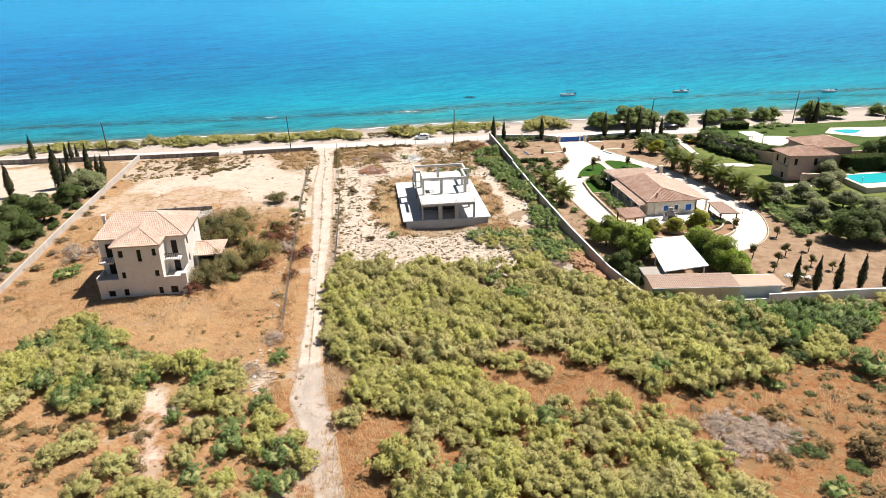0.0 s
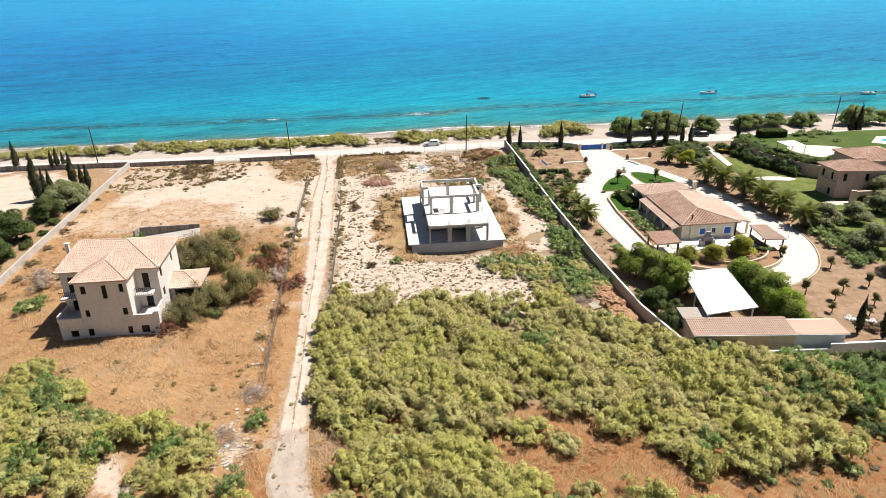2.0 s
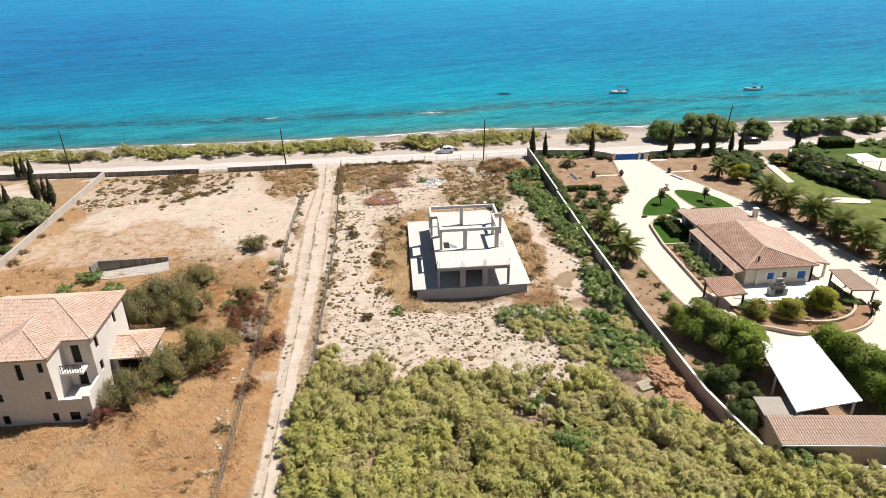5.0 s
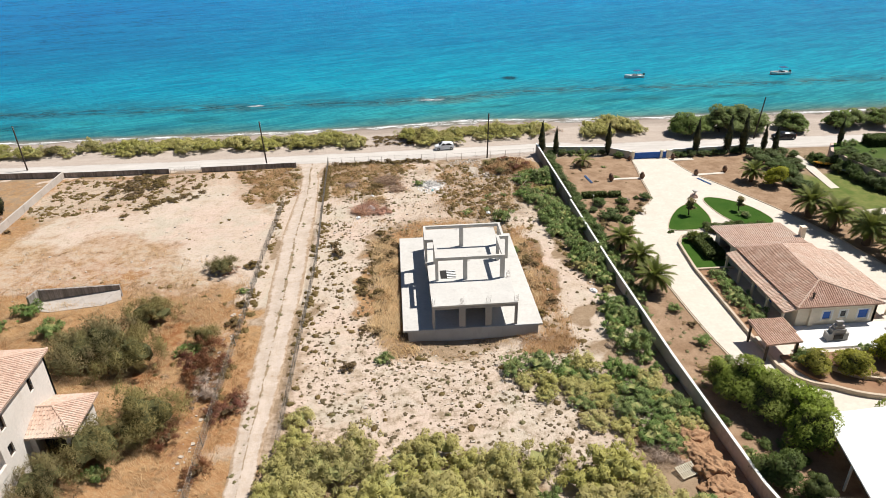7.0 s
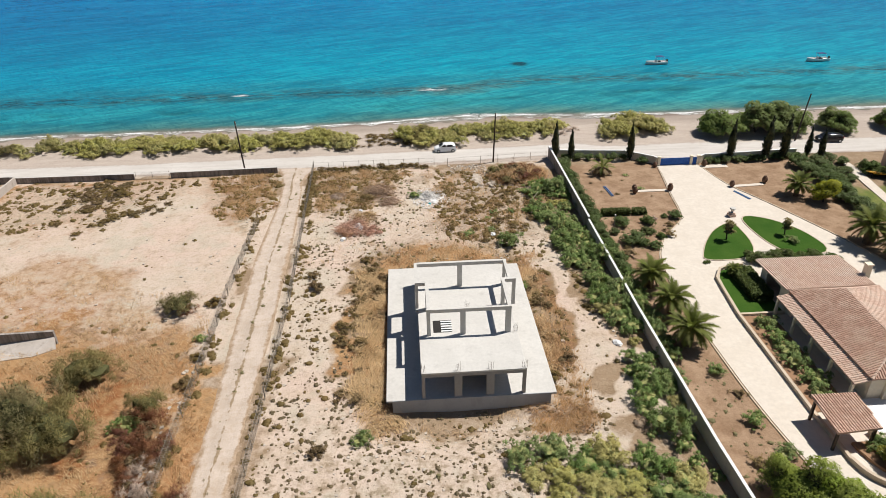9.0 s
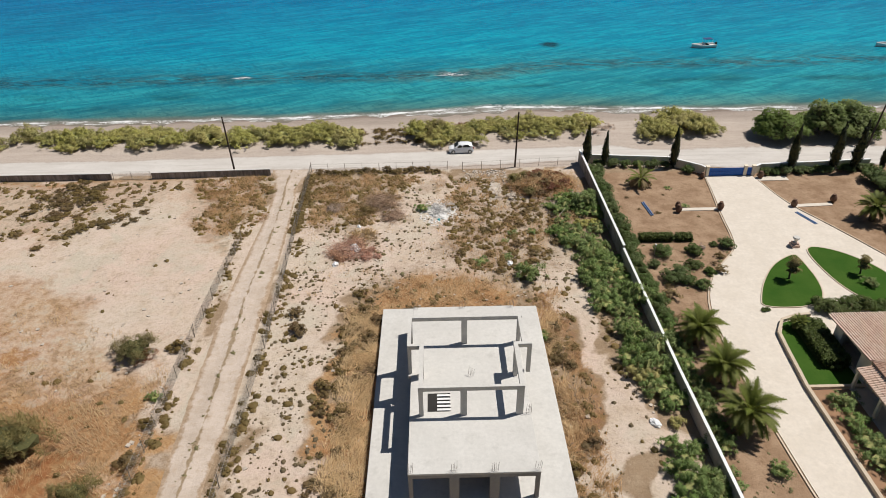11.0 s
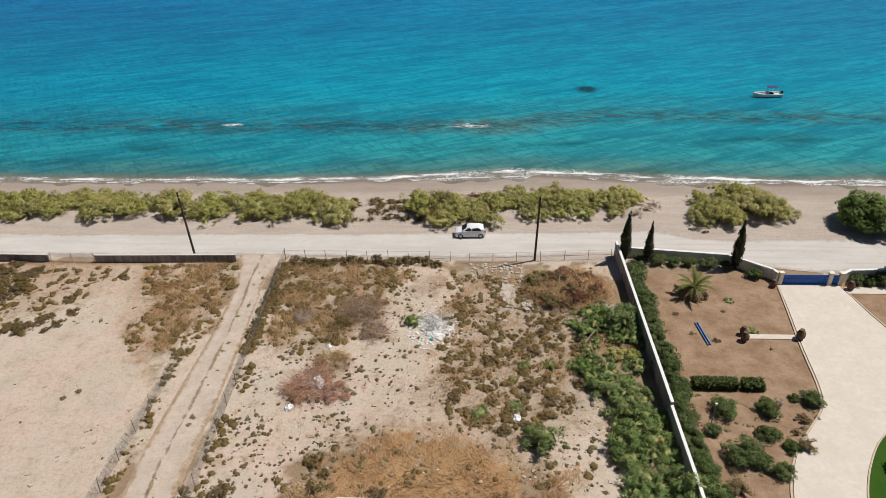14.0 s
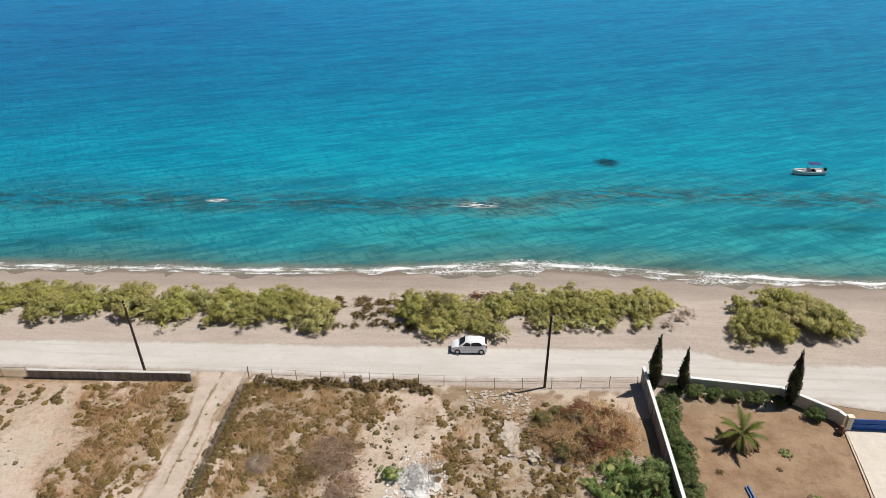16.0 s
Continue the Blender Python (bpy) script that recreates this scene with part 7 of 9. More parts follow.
for x, y, s in ((78.0, 160.2, 1.7), (79.6, 158.4, 1.5), (78.2, 154.8, 1.3), (77.2, 152.0, 1.2)):
    plant("hedgerow", x, y, s, 0.9, label="rounded grey-green shrub beside the garden path")
for x, y in scatter([(81.8, 157), (84, 152), (85.4, 143), (88.6, 135.4), (87, 134.6), (83.6, 143), (82.2, 151)], 1.25, limit=26, seed=56):
    plant("dark" if rng.uniform() < 0.6 else "hedgerow", x, y, rng.uniform(1.4, 2.1), rng.uniform(1.2, 1.7), label="dark shrub growing up the terrace wall")
for x, y in scatter([(72.5, 132), (76, 130), (75.5, 95), (71, 93), (72, 104), (74, 112)], 1.7, limit=48, seed=51):
    plant("dark" if rng.uniform() < 0.3 else "green", x, y, rng.uniform(1.2, 1.8), rng.uniform(0.8, 1.1), label="bushy green hedge shrub along the drive")
for x, y in scatter([(76, 116), (84, 113), (98, 108), (110, 104), (110, 88), (84, 94), (77, 102)], 3.4, limit=26, seed=52):
    plant("green" if rng.uniform() < 0.6 else "dark", x, y, rng.uniform(1.2, 2.0), rng.uniform(0.6, 0.9), label="garden shrub on the neighbouring lawn")
for x, y in scatter([(100, 121), (125, 118), (135, 126), (112, 128)], 2.6, limit=14, seed=53):
    plant("dark", x, y, rng.uniform(1.8, 2.6), 1.2)
for x, y in scatter([(-54.8, 145), (-60, 146), (-62, 95), (-55, 95)], 2.4, limit=34, seed=54):
    plant("dark" if rng.uniform() < 0.6 else "grey", x, y, rng.uniform(1.0, 1.8), rng.uniform(0.8, 1.2), label="garden shrub beyond the field wall")
for x, y in ((84.6, 152.5), (85.0, 149), (85.4, 145.8), (86.2, 142.6), (87.6, 139.6), (89.0, 137), (90.8, 134.6), (93, 133), (96, 136), (99, 137)):
    plant("dark", x + 0.3, y, rng.uniform(1.5, 2.3), 0.8, 2.3, label="dark creeping shrub on the terrace edge")
    plant("hedgerow", x + 2.0, y + 0.8, rng.uniform(1.3, 1.9), 0.6, 2.4, label="dark creeping shrub on the terrace edge")
for x, y in scatter([(3.6, 108), (6.0, 108), (6.2, 132), (21, 131), (24.6, 130), (24.6, 107), (22.2, 106), (22.3, 130.6), (6.1, 130.6), (3.2, 133), (3.0, 112)], 1.3, limit=24, seed=61):
    if not (6.2 < x < 22.1 and 107.4 < y < 130.6):
        plant("dry" if rng.uniform() < 0.7 else "scrub", x, y, rng.uniform(0.6, 1.2), rng.uniform(0.6, 0.9), label="brown dry shrub beside the concrete slab")


# ---- ground cover ----
def blades(places, tall, spread, n, seed, width=0.05):
    """Dry grass: a few bent blades at each place."""
    g = np.random.default_rng(seed)
    p = np.repeat(np.asarray(places), n, 0)
    m = len(p)
    z = height(p[:, 0], p[:, 1])
    base = np.stack([p[:, 0] + g.normal(0, spread, m), p[:, 1] + g.normal(0, spread, m), z - 0.03], -1)
    a = 5.0 * drift(p[:, 0], p[:, 1], 77, 15) + g.normal(0, 0.6, m)
    h = tall * g.uniform(0.5, 1.3, m)
    lean = np.stack([np.cos(a), np.sin(a)], -1) * (h * g.uniform(0.7, 1.7, m))[:, None]
    side = np.stack([-np.sin(a), np.cos(a), np.zeros(m)], -1) * width * g.uniform(0.7, 1.5, (m, 1))
    mid = base + np.concatenate([lean * 0.35, (h * 0.7)[:, None]], -1)
    tip = base + np.concatenate([lean, h[:, None]], -1)
    v = np.stack([base - side, base + side, mid + side * 0.7, mid - side * 0.7, tip], 1).reshape(-1, 3)
    i = np.arange(m)[:, None] * 5
    faces = (i + np.array([[3, 2, 1, 0]])).tolist() + (i + np.array([[4, 2, 3]])).tolist()
    soft = np.concatenate([-lean * 0.25 / h[:, None] + g.normal(0, 0.25, (m, 2)), np.ones((m, 1))], -1)
    LEAF["normals"] = np.repeat(soft / np.linalg.norm(soft, axis=1)[:, None], 5, 0)
    return v, faces


def random_places(n, x0, x1, y0, y1, seed, keep=None):
    g = np.random.default_rng(seed)
    p = np.stack([g.uniform(x0, x1, n), g.uniform(y0, y1, n)], -1)
    if keep is not None:
        p = p[keep(p[:, 0], p[:, 1])]
    return p


def off_slab(x, y):
    """Off the drive, the floors, and the trodden lane beside the unfinished house."""
    lane = inside(x + 0.9 * drift(x, y, 190, 2.5), y, LANE) & (drift(x, y, 191, 1.2) > -0.75)
    return ~lane & ~inside(x, y, DRIVE) & ~((x > 6.1) & (x < 22.1) & (y > 107.3) & (y < 130.7)) & ~((x > -36.2) & (x < -21) & (y > 84.9) & (y < 97.3))


def patchy(seed, size, lo):
    return lambda x, y: (drift(x, y, seed, size) > lo) & off_slab(x, y)


def within(poly, seed, size, lo):
    """Keeps what lies in an outline with uneven edges and gaps."""
    return lambda x, y: inside(x + 1.6 * drift(x, y, seed + 1, 6), y + 1.6 * drift(x, y, seed + 2, 6), poly) & (drift(x, y, seed, size) > lo) & off_slab(x, y)


tufts = [random_places(1700, -46, -12.2, 110, 134, 164, lambda x, y: (drift(x, y, 165, 6) > -0.1) & (y < 133 + 0.35 * (-20 - x) * (x < -20) - 0.9 * (x + 28) * (x > -28) + 3 * drift(x, y, 166, 9))), random_places(1300, -24, -10, 146, 163.4, 160, within(SCRUB_TRACK, 63, 4, -0.35)), random_places(1300, -7, 10, 147, 164, 161, within(SCRUB_GATE, 64, 4, -0.5)), random_places(900, 12, 32, 136, 163.4, 162, within(SCRUB_HEAP, 163, 5, 0.0)), random_places(3000, -50, -12.5, 68, 100, 39, patchy(94, 8, -0.1)), random_places(700, 5, 20, 130.8, 137.5, 32, patchy(92, 4, -0.3)), random_places(5200, -52, -13, 80, 124, 1, patchy(11, 9, -0.15)), random_places(1100, 4.2, 24.6, 104, 136, 2, patchy(12, 5, -0.3)), random_places(2200, -52, -12.8, 100, 122, 3, patchy(13, 7, 0.1)),
         random_places(1500, -4.5, 32, 134, 163, 5, patchy(15, 6, 0.15)), random_places(1400, 36, 60, 34, 60, 6, patchy(16, 6, 0.0)), random_places(1200, -40, -11, 62, 84, 7, patchy(17, 6, 0.0))]
v, f = blades(np.concatenate(tufts), 0.34, 0.3, 6, 21, 0.02)
tagged(leaves("dry_grass", v, f, L_STRAW), "straw-coloured dry grass in tufts", "grass", kind="stuff")
tall = [random_places(900, 3.0, 6.2, 109, 132, 31, patchy(91, 4, -0.3)), random_places(110, 22.1, 23.6, 111, 131, 33, patchy(93, 4, -0.2)), random_places(120, 4.0, 7.5, 105, 110, 34, off_slab), random_places(120, 21, 32, 154, 164, 36, lambda x, y: bell(x, y, 26.6, 159.2, 4.4, 3.4) > 0.35)]
v, f = blades(np.concatenate(tall), 0.6, 0.4, 16, 22, 0.018)
tagged(leaves("tall_dry_grass", v, f, L_GOLD), "tall golden dry grass round the concrete slab", "grass", kind="stuff")
rusty = [random_places(2400, -40, 40, 34, 66, 41, patchy(18, 6, -0.2)), random_places(500, 9, 28, 53, 66, 42), random_places(700, -5.4, -1, 44, 90, 43), random_places(350, -12, -10.3, 60, 110, 44), random_places(900, 34, 62, 36, 62, 45, patchy(19, 6, 0.0)), random_places(1100, 22, 31, 154, 161.5, 46, lambda x, y: bell(x, y, 26.5, 158, 4.2, 3.2) > 0.35)]
rusty += [random_places(1100, 21.9, 25.2, 104.5, 134, 33, patchy(93, 4, -0.35)), random_places(300, 19.5, 24.6, 103.8, 107.6, 35, off_slab), random_places(1500, -24, -10, 146, 163.4, 47, within(SCRUB_TRACK, 63, 4, -0.4)), random_places(1100, -7, 10, 147, 164, 48, within(SCRUB_GATE, 64, 4, -0.4)), random_places(1300, 12, 32, 136, 163.4, 49, within(SCRUB_HEAP, 163, 5, -0.2))]
v, f = blades(np.concatenate(rusty), 0.4, 0.35, 8, 23, 0.022)
tagged(leaves("rusty_grass", v, f, leafy("rusty_straw", (0.44, 0.27, 0.12), (0.58, 0.40, 0.20), (0.48, 0.31, 0.14))), "rust-brown dry grass and herbs", "grass", kind="stuff")


def mounds(places, sizes, per, seed, spray=0.25, flat=0.55):
    """Low scrub cushions: each a small uneven dome bristling with leaf sprays."""
    g = np.random.default_rng(seed)
    places, sizes = np.asarray(places), np.asarray(sizes)
    n, k = len(places), 7
    base = np.stack([places[:, 0], places[:, 1], height(places[:, 0], places[:, 1])], -1)
    ang = np.arange(k) * math.tau / k
    shape = np.concatenate([np.stack([np.cos(ang), np.sin(ang), np.full(k, -0.06)], -1), np.stack([0.72 * np.cos(ang + 0.4), 0.72 * np.sin(ang + 0.4), np.full(k, 0.62 * flat)], -1), [(0, 0, flat)]])
    wide = g.uniform(0.7, 1.25, (n, 1, 1)) * np.array((1, 0, 0)) + g.uniform(0.7, 1.25, (n, 1, 1)) * np.array((0, 1, 0)) + g.uniform(0.6, 1.3, (n, 1, 1)) * np.array((0, 0, 1))
    dome = shape[None] * wide * g.uniform(0.78, 1.2, (n, 2 * k + 1, 1)) * 0.74 * sizes[:, None, None]
    v1 = (dome + base[:, None]).reshape(-1, 3)
    n1 = (shape + np.array((0, 0, 0.7)))[None] + g.normal(0, 0.18, (n, 2 * k + 1, 3))
    i, j = np.arange(k), (np.arange(k) + 1) % k
    first = np.arange(n)[:, None, None] * (2 * k + 1)
    quads = (first + np.stack([i, j, k + j, k + i], -1)[None]).reshape(-1, 4).tolist()
    tris = (first + np.stack([k + i, k + j, np.full(k, 2 * k)], -1)[None]).reshape(-1, 3).tolist()
    m = np.repeat(np.arange(n), per)
    v2, f2 = sprays(g, np.zeros((1, 3)), [(1, 1, flat)], n * per, 1.0, up=0.35, inner=0.8)
    n2 = LEAF["normals"]
    v2 = v2.reshape(-1, 3, 3)
    mid = v2.mean(1, keepdims=True)
    mid = mid * np.where(mid[..., 2:] < 0, np.array((1, 1, 0.0)), 1.0)
    size = sizes[m][:, None, None]
    v2 = (mid * wide[m] * size + (v2 - v2.mean(1, keepdims=True)) * np.clip(spray * size, 0.05, 0.16) + base[m][:, None, :]).reshape(-1, 3)
    v = np.concatenate([v1, v2])
    nn = np.concatenate([n1.reshape(-1, 3), n2])
    LEAF["normals"] = nn / np.linalg.norm(nn, axis=1)[:, None]
    return v, quads + tris + (f2 + len(v1)).tolist()


def sized(n, lo, hi, seed):
    g = np.random.default_rng(seed)
    return lo + (hi - lo) * g.uniform(0, 1, n) ** 2.2


spots = [random_places(170, -4, 29, 87, 107, 51, patchy(61, 7, -0.2)), random_places(1900, -53, -22, 142, 164, 52, within(SCRUB_WEST, 62, 5, -0.05)), random_places(1000, -24, -10, 146, 163.4, 53, within(SCRUB_TRACK, 63, 4, -0.25)), random_places(1500, -7, 10, 147, 164, 54, within(SCRUB_GATE, 64, 4, -0.5)),
         random_places(2300, 12, 32, 136, 163.4, 150, within(SCRUB_HEAP, 151, 4, -0.35)), random_places(260, 2, 19, 106, 139, 152, within(GOLD_RING, 153, 4, 0.1)), random_places(260, 19, 26, 104, 138, 154, within(BROWN_RING, 155, 4, -0.1)), random_places(420, -12.6, -11.2, 96, 163, 156, patchy(157, 5, -0.2)),
        
         random_places(320, -4.3, 5.5, 106, 140, 55, patchy(65, 5, 0.2)), random_places(460, -6.5, -5.2, 147.5, 163.6, 198, patchy(158, 4, -0.6)), random_places(420, -5.9, -4.2, 95, 163, 56, patchy(158, 4, -0.3)), random_places(70, -42, -13, 124, 150, 57, patchy(66, 6, 0.35)), random_places(420, -50, -13, 100, 124, 58, patchy(67, 6, 0.2)),
         random_places(380, 24.4, 29.5, 103, 135, 59, patchy(68, 4, 0.1)), random_places(500, -42, -10, 42, 80, 60, patchy(69, 5, 0.0)), random_places(420, 30, 62, 36, 60, 71, patchy(70, 5, 0.1)), random_places(420, 4.2, 24, 104, 136, 72, patchy(71, 5, 0.1))]
spots = np.concatenate(spots)
v, f = mounds(spots, sized(len(spots), 0.14, 0.66, 81), 15, 82)
tagged(leaves("scrub", v, f, L_SCRUB), "low brown-green scrub cushions on sandy ground", "scrub", kind="stuff")
spots = np.concatenate([random_places(2500, -4.2, 29, 87, 110, 181, patchy(61, 7, -0.55)), random_places(1500, -4.4, 6, 108, 150, 182, patchy(61, 6, -0.2)), random_places(700, 22, 29.5, 106, 140, 183, patchy(62, 6, -0.2)), random_places(900, 6, 28, 136, 162, 184, patchy(63, 6, -0.2))])
v, f = mounds(spots, sized(len(spots), 0.08, 0.34, 87), 6, 88, 0.3)
tagged(leaves("small_scrub", v, f, leafy("grey_brown_herbs", (0.15, 0.12, 0.07), (0.24, 0.185, 0.11), (0.21, 0.16, 0.085))), "small grey-brown herbs dotted over pale sand", "scrub", kind="stuff")
spots = np.concatenate([random_places(620, -24, -10, 146, 163.4, 170, within(SCRUB_TRACK, 171, 4, -0.2)), random_places(620, -7, 10, 147, 164, 172, within(SCRUB_GATE, 173, 4, -0.2)), random_places(420, 12, 32, 136, 163.4, 174, within(SCRUB_HEAP, 175, 4, 0.0)), random_places(260, -53, -22, 142, 164, 176, within(SCRUB_WEST, 177, 5, 0.1))])
v, f = mounds(spots, sized(len(spots), 0.16, 0.6, 85), 10, 86, flat=0.45)
tagged(leaves("rusty_scrub", v, f, leafy("rusty_herbs", (0.21, 0.15, 0.065), (0.31, 0.225, 0.10), (0.27, 0.175, 0.075))), "rust-brown dried herbs on sandy ground", "scrub", kind="stuff")
spots = np.concatenate([random_places(420, -4.5, 32, 134, 163.5, 73, patchy(72, 7, 0.1)), random_places(240, -4, 30, 88, 106, 74, patchy(73, 6, 0.1)), random_places(150, -8.6, -7.8, 50, 164, 75), random_places(90, -52, -12.5, 150, 163, 76), random_places(120, 34, 39, 96, 128, 77), random_places(90, 36, 47, 133, 143, 78, off_slab)])
v, f = mounds(spots, sized(len(spots), 0.12, 0.45, 83), 14, 84)
tagged(leaves("green_scrub", v, f, leafy("grey_green_herbs", (0.22, 0.19, 0.085), (0.30, 0.25, 0.12), (0.25, 0.235, 0.115))), "small grey-green herbs on dry ground", "scrub", kind="stuff")


def stones(places, sizes, seed):
    g = np.random.default_rng(seed)
    cube = np.array([(x, y, z) for z in (-0.5, 0.6) for x, y in ((-1, -1), (1, -1), (1, 1), (-1, 1))], float)
    fq = np.array([(3, 2, 1, 0), (4, 5, 6, 7), (0, 1, 5, 4), (1, 2, 6, 5), (2, 3, 7, 6), (3, 0, 4, 7)])
    n = len(places)
    v = cube[None] * g.uniform(0.45, 1.0, (n, 8, 3)) * np.asarray(sizes)[:, None, None]
    a = g.uniform(0, math.tau, n)
    rot = np.stack([np.stack([np.cos(a), -np.sin(a)], -1), np.stack([np.sin(a), np.cos(a)], -1)], -2)
    v[..., :2] = np.einsum("nij,nkj->nki", rot, v[..., :2])
    v += np.stack([places[:, 0], places[:, 1], height(places[:, 0], places[:, 1])], -1)[:, None]
    return v.reshape(-1, 3), (np.arange(n)[:, None, None] * 8 + fq).reshape(-1, 4)


M_RUBBLE = surface("pale_stones", (0.52, 0.45, 0.38), (0.42, 0.35, 0.28), 0.9, 1.5, 6.0, 0.4)
spots = np.concatenate([random_places(260, 16, 22, 161, 164, 91), random_places(160, 18, 24, 153, 161, 92), random_places(240, -13.8, -12.4, 60, 128, 93), random_places(160, -15, -11, 61, 68, 94), random_places(200, -4, 27, 88, 106, 95), random_places(80, 26, 31.5, 154, 158, 96), random_places(520, -4.4, 31, 100, 160, 99, off_slab), random_places(200, -44, -13, 120, 160, 100)])
v, f = stones(spots, sized(len(spots), 0.05, 0.24, 97), 98)
tagged(raw("stones", v, f, M_RUBBLE), "scattered pale stones and rubble on dry ground", "stones", kind="stuff")


# ---- heaps of branches and rubbish ----
def brush_pile(x, y, r, tall, n, material, label, seed, thick=0.017):
    g = np.random.default_rng(seed)
    ob = thing("brush_pile", label, "brush pile", (x, y, h_at(x, y)))
    bm = bmesh.new()
    for _ in range(n):
        a, q = g.uniform(0, math.tau), math.sqrt(g.uniform(0, 1)) * r * 0.7
        c = Vector((q * math.cos(a), q * math.sin(a), g.uniform(0.02, tall) * (1 - q / r)))
        b = g.uniform(0, math.tau)
        d = Vector((math.cos(b), math.sin(b), g.normal(0, 0.25))) * g.uniform(0.4, 1.0) * r * 0.6
        tube(bm, c - d, c + d, thick, thick * 0.5, 4)
    part("brushwood", bm, material, ob)["kind"] = "stuff"
    c, rr = lobed(g, 7, r * 0.7, r * 0.35, 0.5, tall * 0.4)
    v, f = sprays(g, c, rr, 1000, 0.17, thin=0.16, inner=0.3)
    leaves("foliage", v, f, material, ob)
    return ob


L_ASH = leafy("ash_white_twigs", (0.66, 0.64, 0.62), (0.78, 0.76, 0.74), (0.70, 0.67, 0.64))
L_PINK = leafy("tan_brown_twigs", (0.40, 0.28, 0.185), (0.58, 0.44, 0.31), (0.48, 0.345, 0.23))
L_RED = leafy("red_brown_twigs", (0.50, 0.27, 0.17), (0.66, 0.45, 0.32), (0.58, 0.36, 0.24))
brush_pile(1.4, 143.2, 3.0, 0.9, 260, L_RED, "heap of reddish-brown dried branches", 1)
brush_pile(3.0, 146.2, 2.2, 0.5, 130, L_STRAW, "low heap of bleached straw-coloured branches", 12)
brush_pile(4.2, 142.4, 1.6, 0.6, 60, L_RED, "low heap of reddish dried branches", 2)
brush_pile(0.6, 142.2, 1.5, 0.5, 40, L_RED, "small heap of reddish dried branches", 3)
brush_pile(4.6, 154.4, 3.2, 1.0, 300, L_PINK, "heap of pinkish-brown cut branches", 4)
brush_pile(6.4, 151.0, 2.0, 0.6, 150, L_PINK, "low heap of pinkish-brown cut branches", 13)
brush_pile(2.8, 152.0, 1.8, 0.7, 60, L_DRY, "low heap of brown cut branches", 5)
brush_pile(-1.4, 153.4, 1.5, 0.6, 120, L_GREY, "heap of bleached grey branches", 6)
brush_pile(-12.3, 72.2, 1.9, 0.5, 110, L_GREY, "heap of bleached grey branches beside the fence", 7)
brush_pile(-14.2, 65.2, 2.2, 0.5, 90, L_GREY, "flat heap of grey twigs and rubble", 8)
brush_pile(28.6, 88.0, 2.4, 0.5, 150, L_GREY, "heap of grey cut twigs beside the wall", 10)
brush_pile(27.0, 90.2, 1.5, 0.4, 60, L_RED, "small heap of reddish branches on sand", 11)
brush_pile(29.0, 104.0, 1.0, 0.3, 30, L_GREY, "few bleached branches on sand", 9)


def lump(name, label, cat, x, y, rx, ry, rz, material, seed, sub=2, rough=0.2):
    """A rounded, uneven heap or bundle."""
    g = np.random.default_rng(seed)
    bm = bmesh.new()
    bmesh.ops.create_icosphere(bm, subdivisions=sub, radius=1)
    for q in bm.verts:
        k = 1 + rough * noise.noise(q.co * 2.1 + Vector((seed, 0, 0))) + rough * 0.6 * noise.noise(q.co * 5.3 + Vector((0, seed, 0)))
        q.co = Vector((q.co.x * rx * k, q.co.y * ry * k, max(q.co.z * rz * k, -0.05)))
    ob = part(name, bm, material)
    ob.location = (x, y, h_at(x, y))
    ob.rotation_euler[2] = g.uniform(0, 6)
    return tagged(ob, label, cat)


M_PLASTER = surface("white_plaster", (0.74, 0.715, 0.69), (0.58, 0.535, 0.49), 0.95, 1.2, 5.0, 0.8, stain=(0.45, 0.38, 0.33))
M_PLASTIC = surface("white_plastic", (0.78, 0.78, 0.78), (0.72, 0.72, 0.73), 0.4, 1.5, 6.0, 0.3)
lump("rubble_mound", "low heap of crumbled white plaster", "rubble", 12.4, 152.0, 1.5, 1.9, 0.24, M_PLASTER, 3, 5, 0.5)
brush_pile(12.6, 152.8, 2.2, 0.4, 150, L_ASH, "heap of bleached white branches and ash", 14)
v = random_places(800, 9.0, 15.4, 148.4, 156.4, 178, lambda x, y: bell(x, y, 12.4, 152.0, 2.4, 3.2) > 0.25)
v, f = stones(v, sized(len(v), 0.04, 0.17, 179), 180)
tagged(raw("plaster_rubble", v, f, M_PLASTER), "scattered lumps of white plaster on pale ground", "rubble", kind="stuff")
lump("rubble_mound", "heap of pale broken stones", "rubble", 22.2, 155.6, 0.9, 0.7, 0.35, M_RUBBLE, 5, 4, 0.6)
lump("rubble_mound", "flat spill of pale rubble", "rubble", 20.6, 157.6, 1.4, 2.0, 0.2, M_RUBBLE, 6, 4, 0.6)
M_REDEARTH = surface("red_clods", (0.40, 0.235, 0.13), (0.29, 0.16, 0.085), 0.95, 0.9, 5.0, 1.0, stain=(0.46, 0.31, 0.19))
for k, (x, y, rx, ry, rz) in enumerate(((31.4, 89.6, 1.5, 1.7, 1.2), (31.2, 87.6, 1.9, 1.6, 1.1), (31.7, 85.8, 1.5, 1.7, 1.25), (31.5, 83.6, 1.8, 1.6, 1.0), (31.7, 81.6, 1.6, 1.9, 1.0))):
    lump("earth_mound", "tipped mound of lumpy red-brown earth beside the wall", "earth", x, y, rx, ry, rz, M_REDEARTH, 60 + k, 5, 0.3)


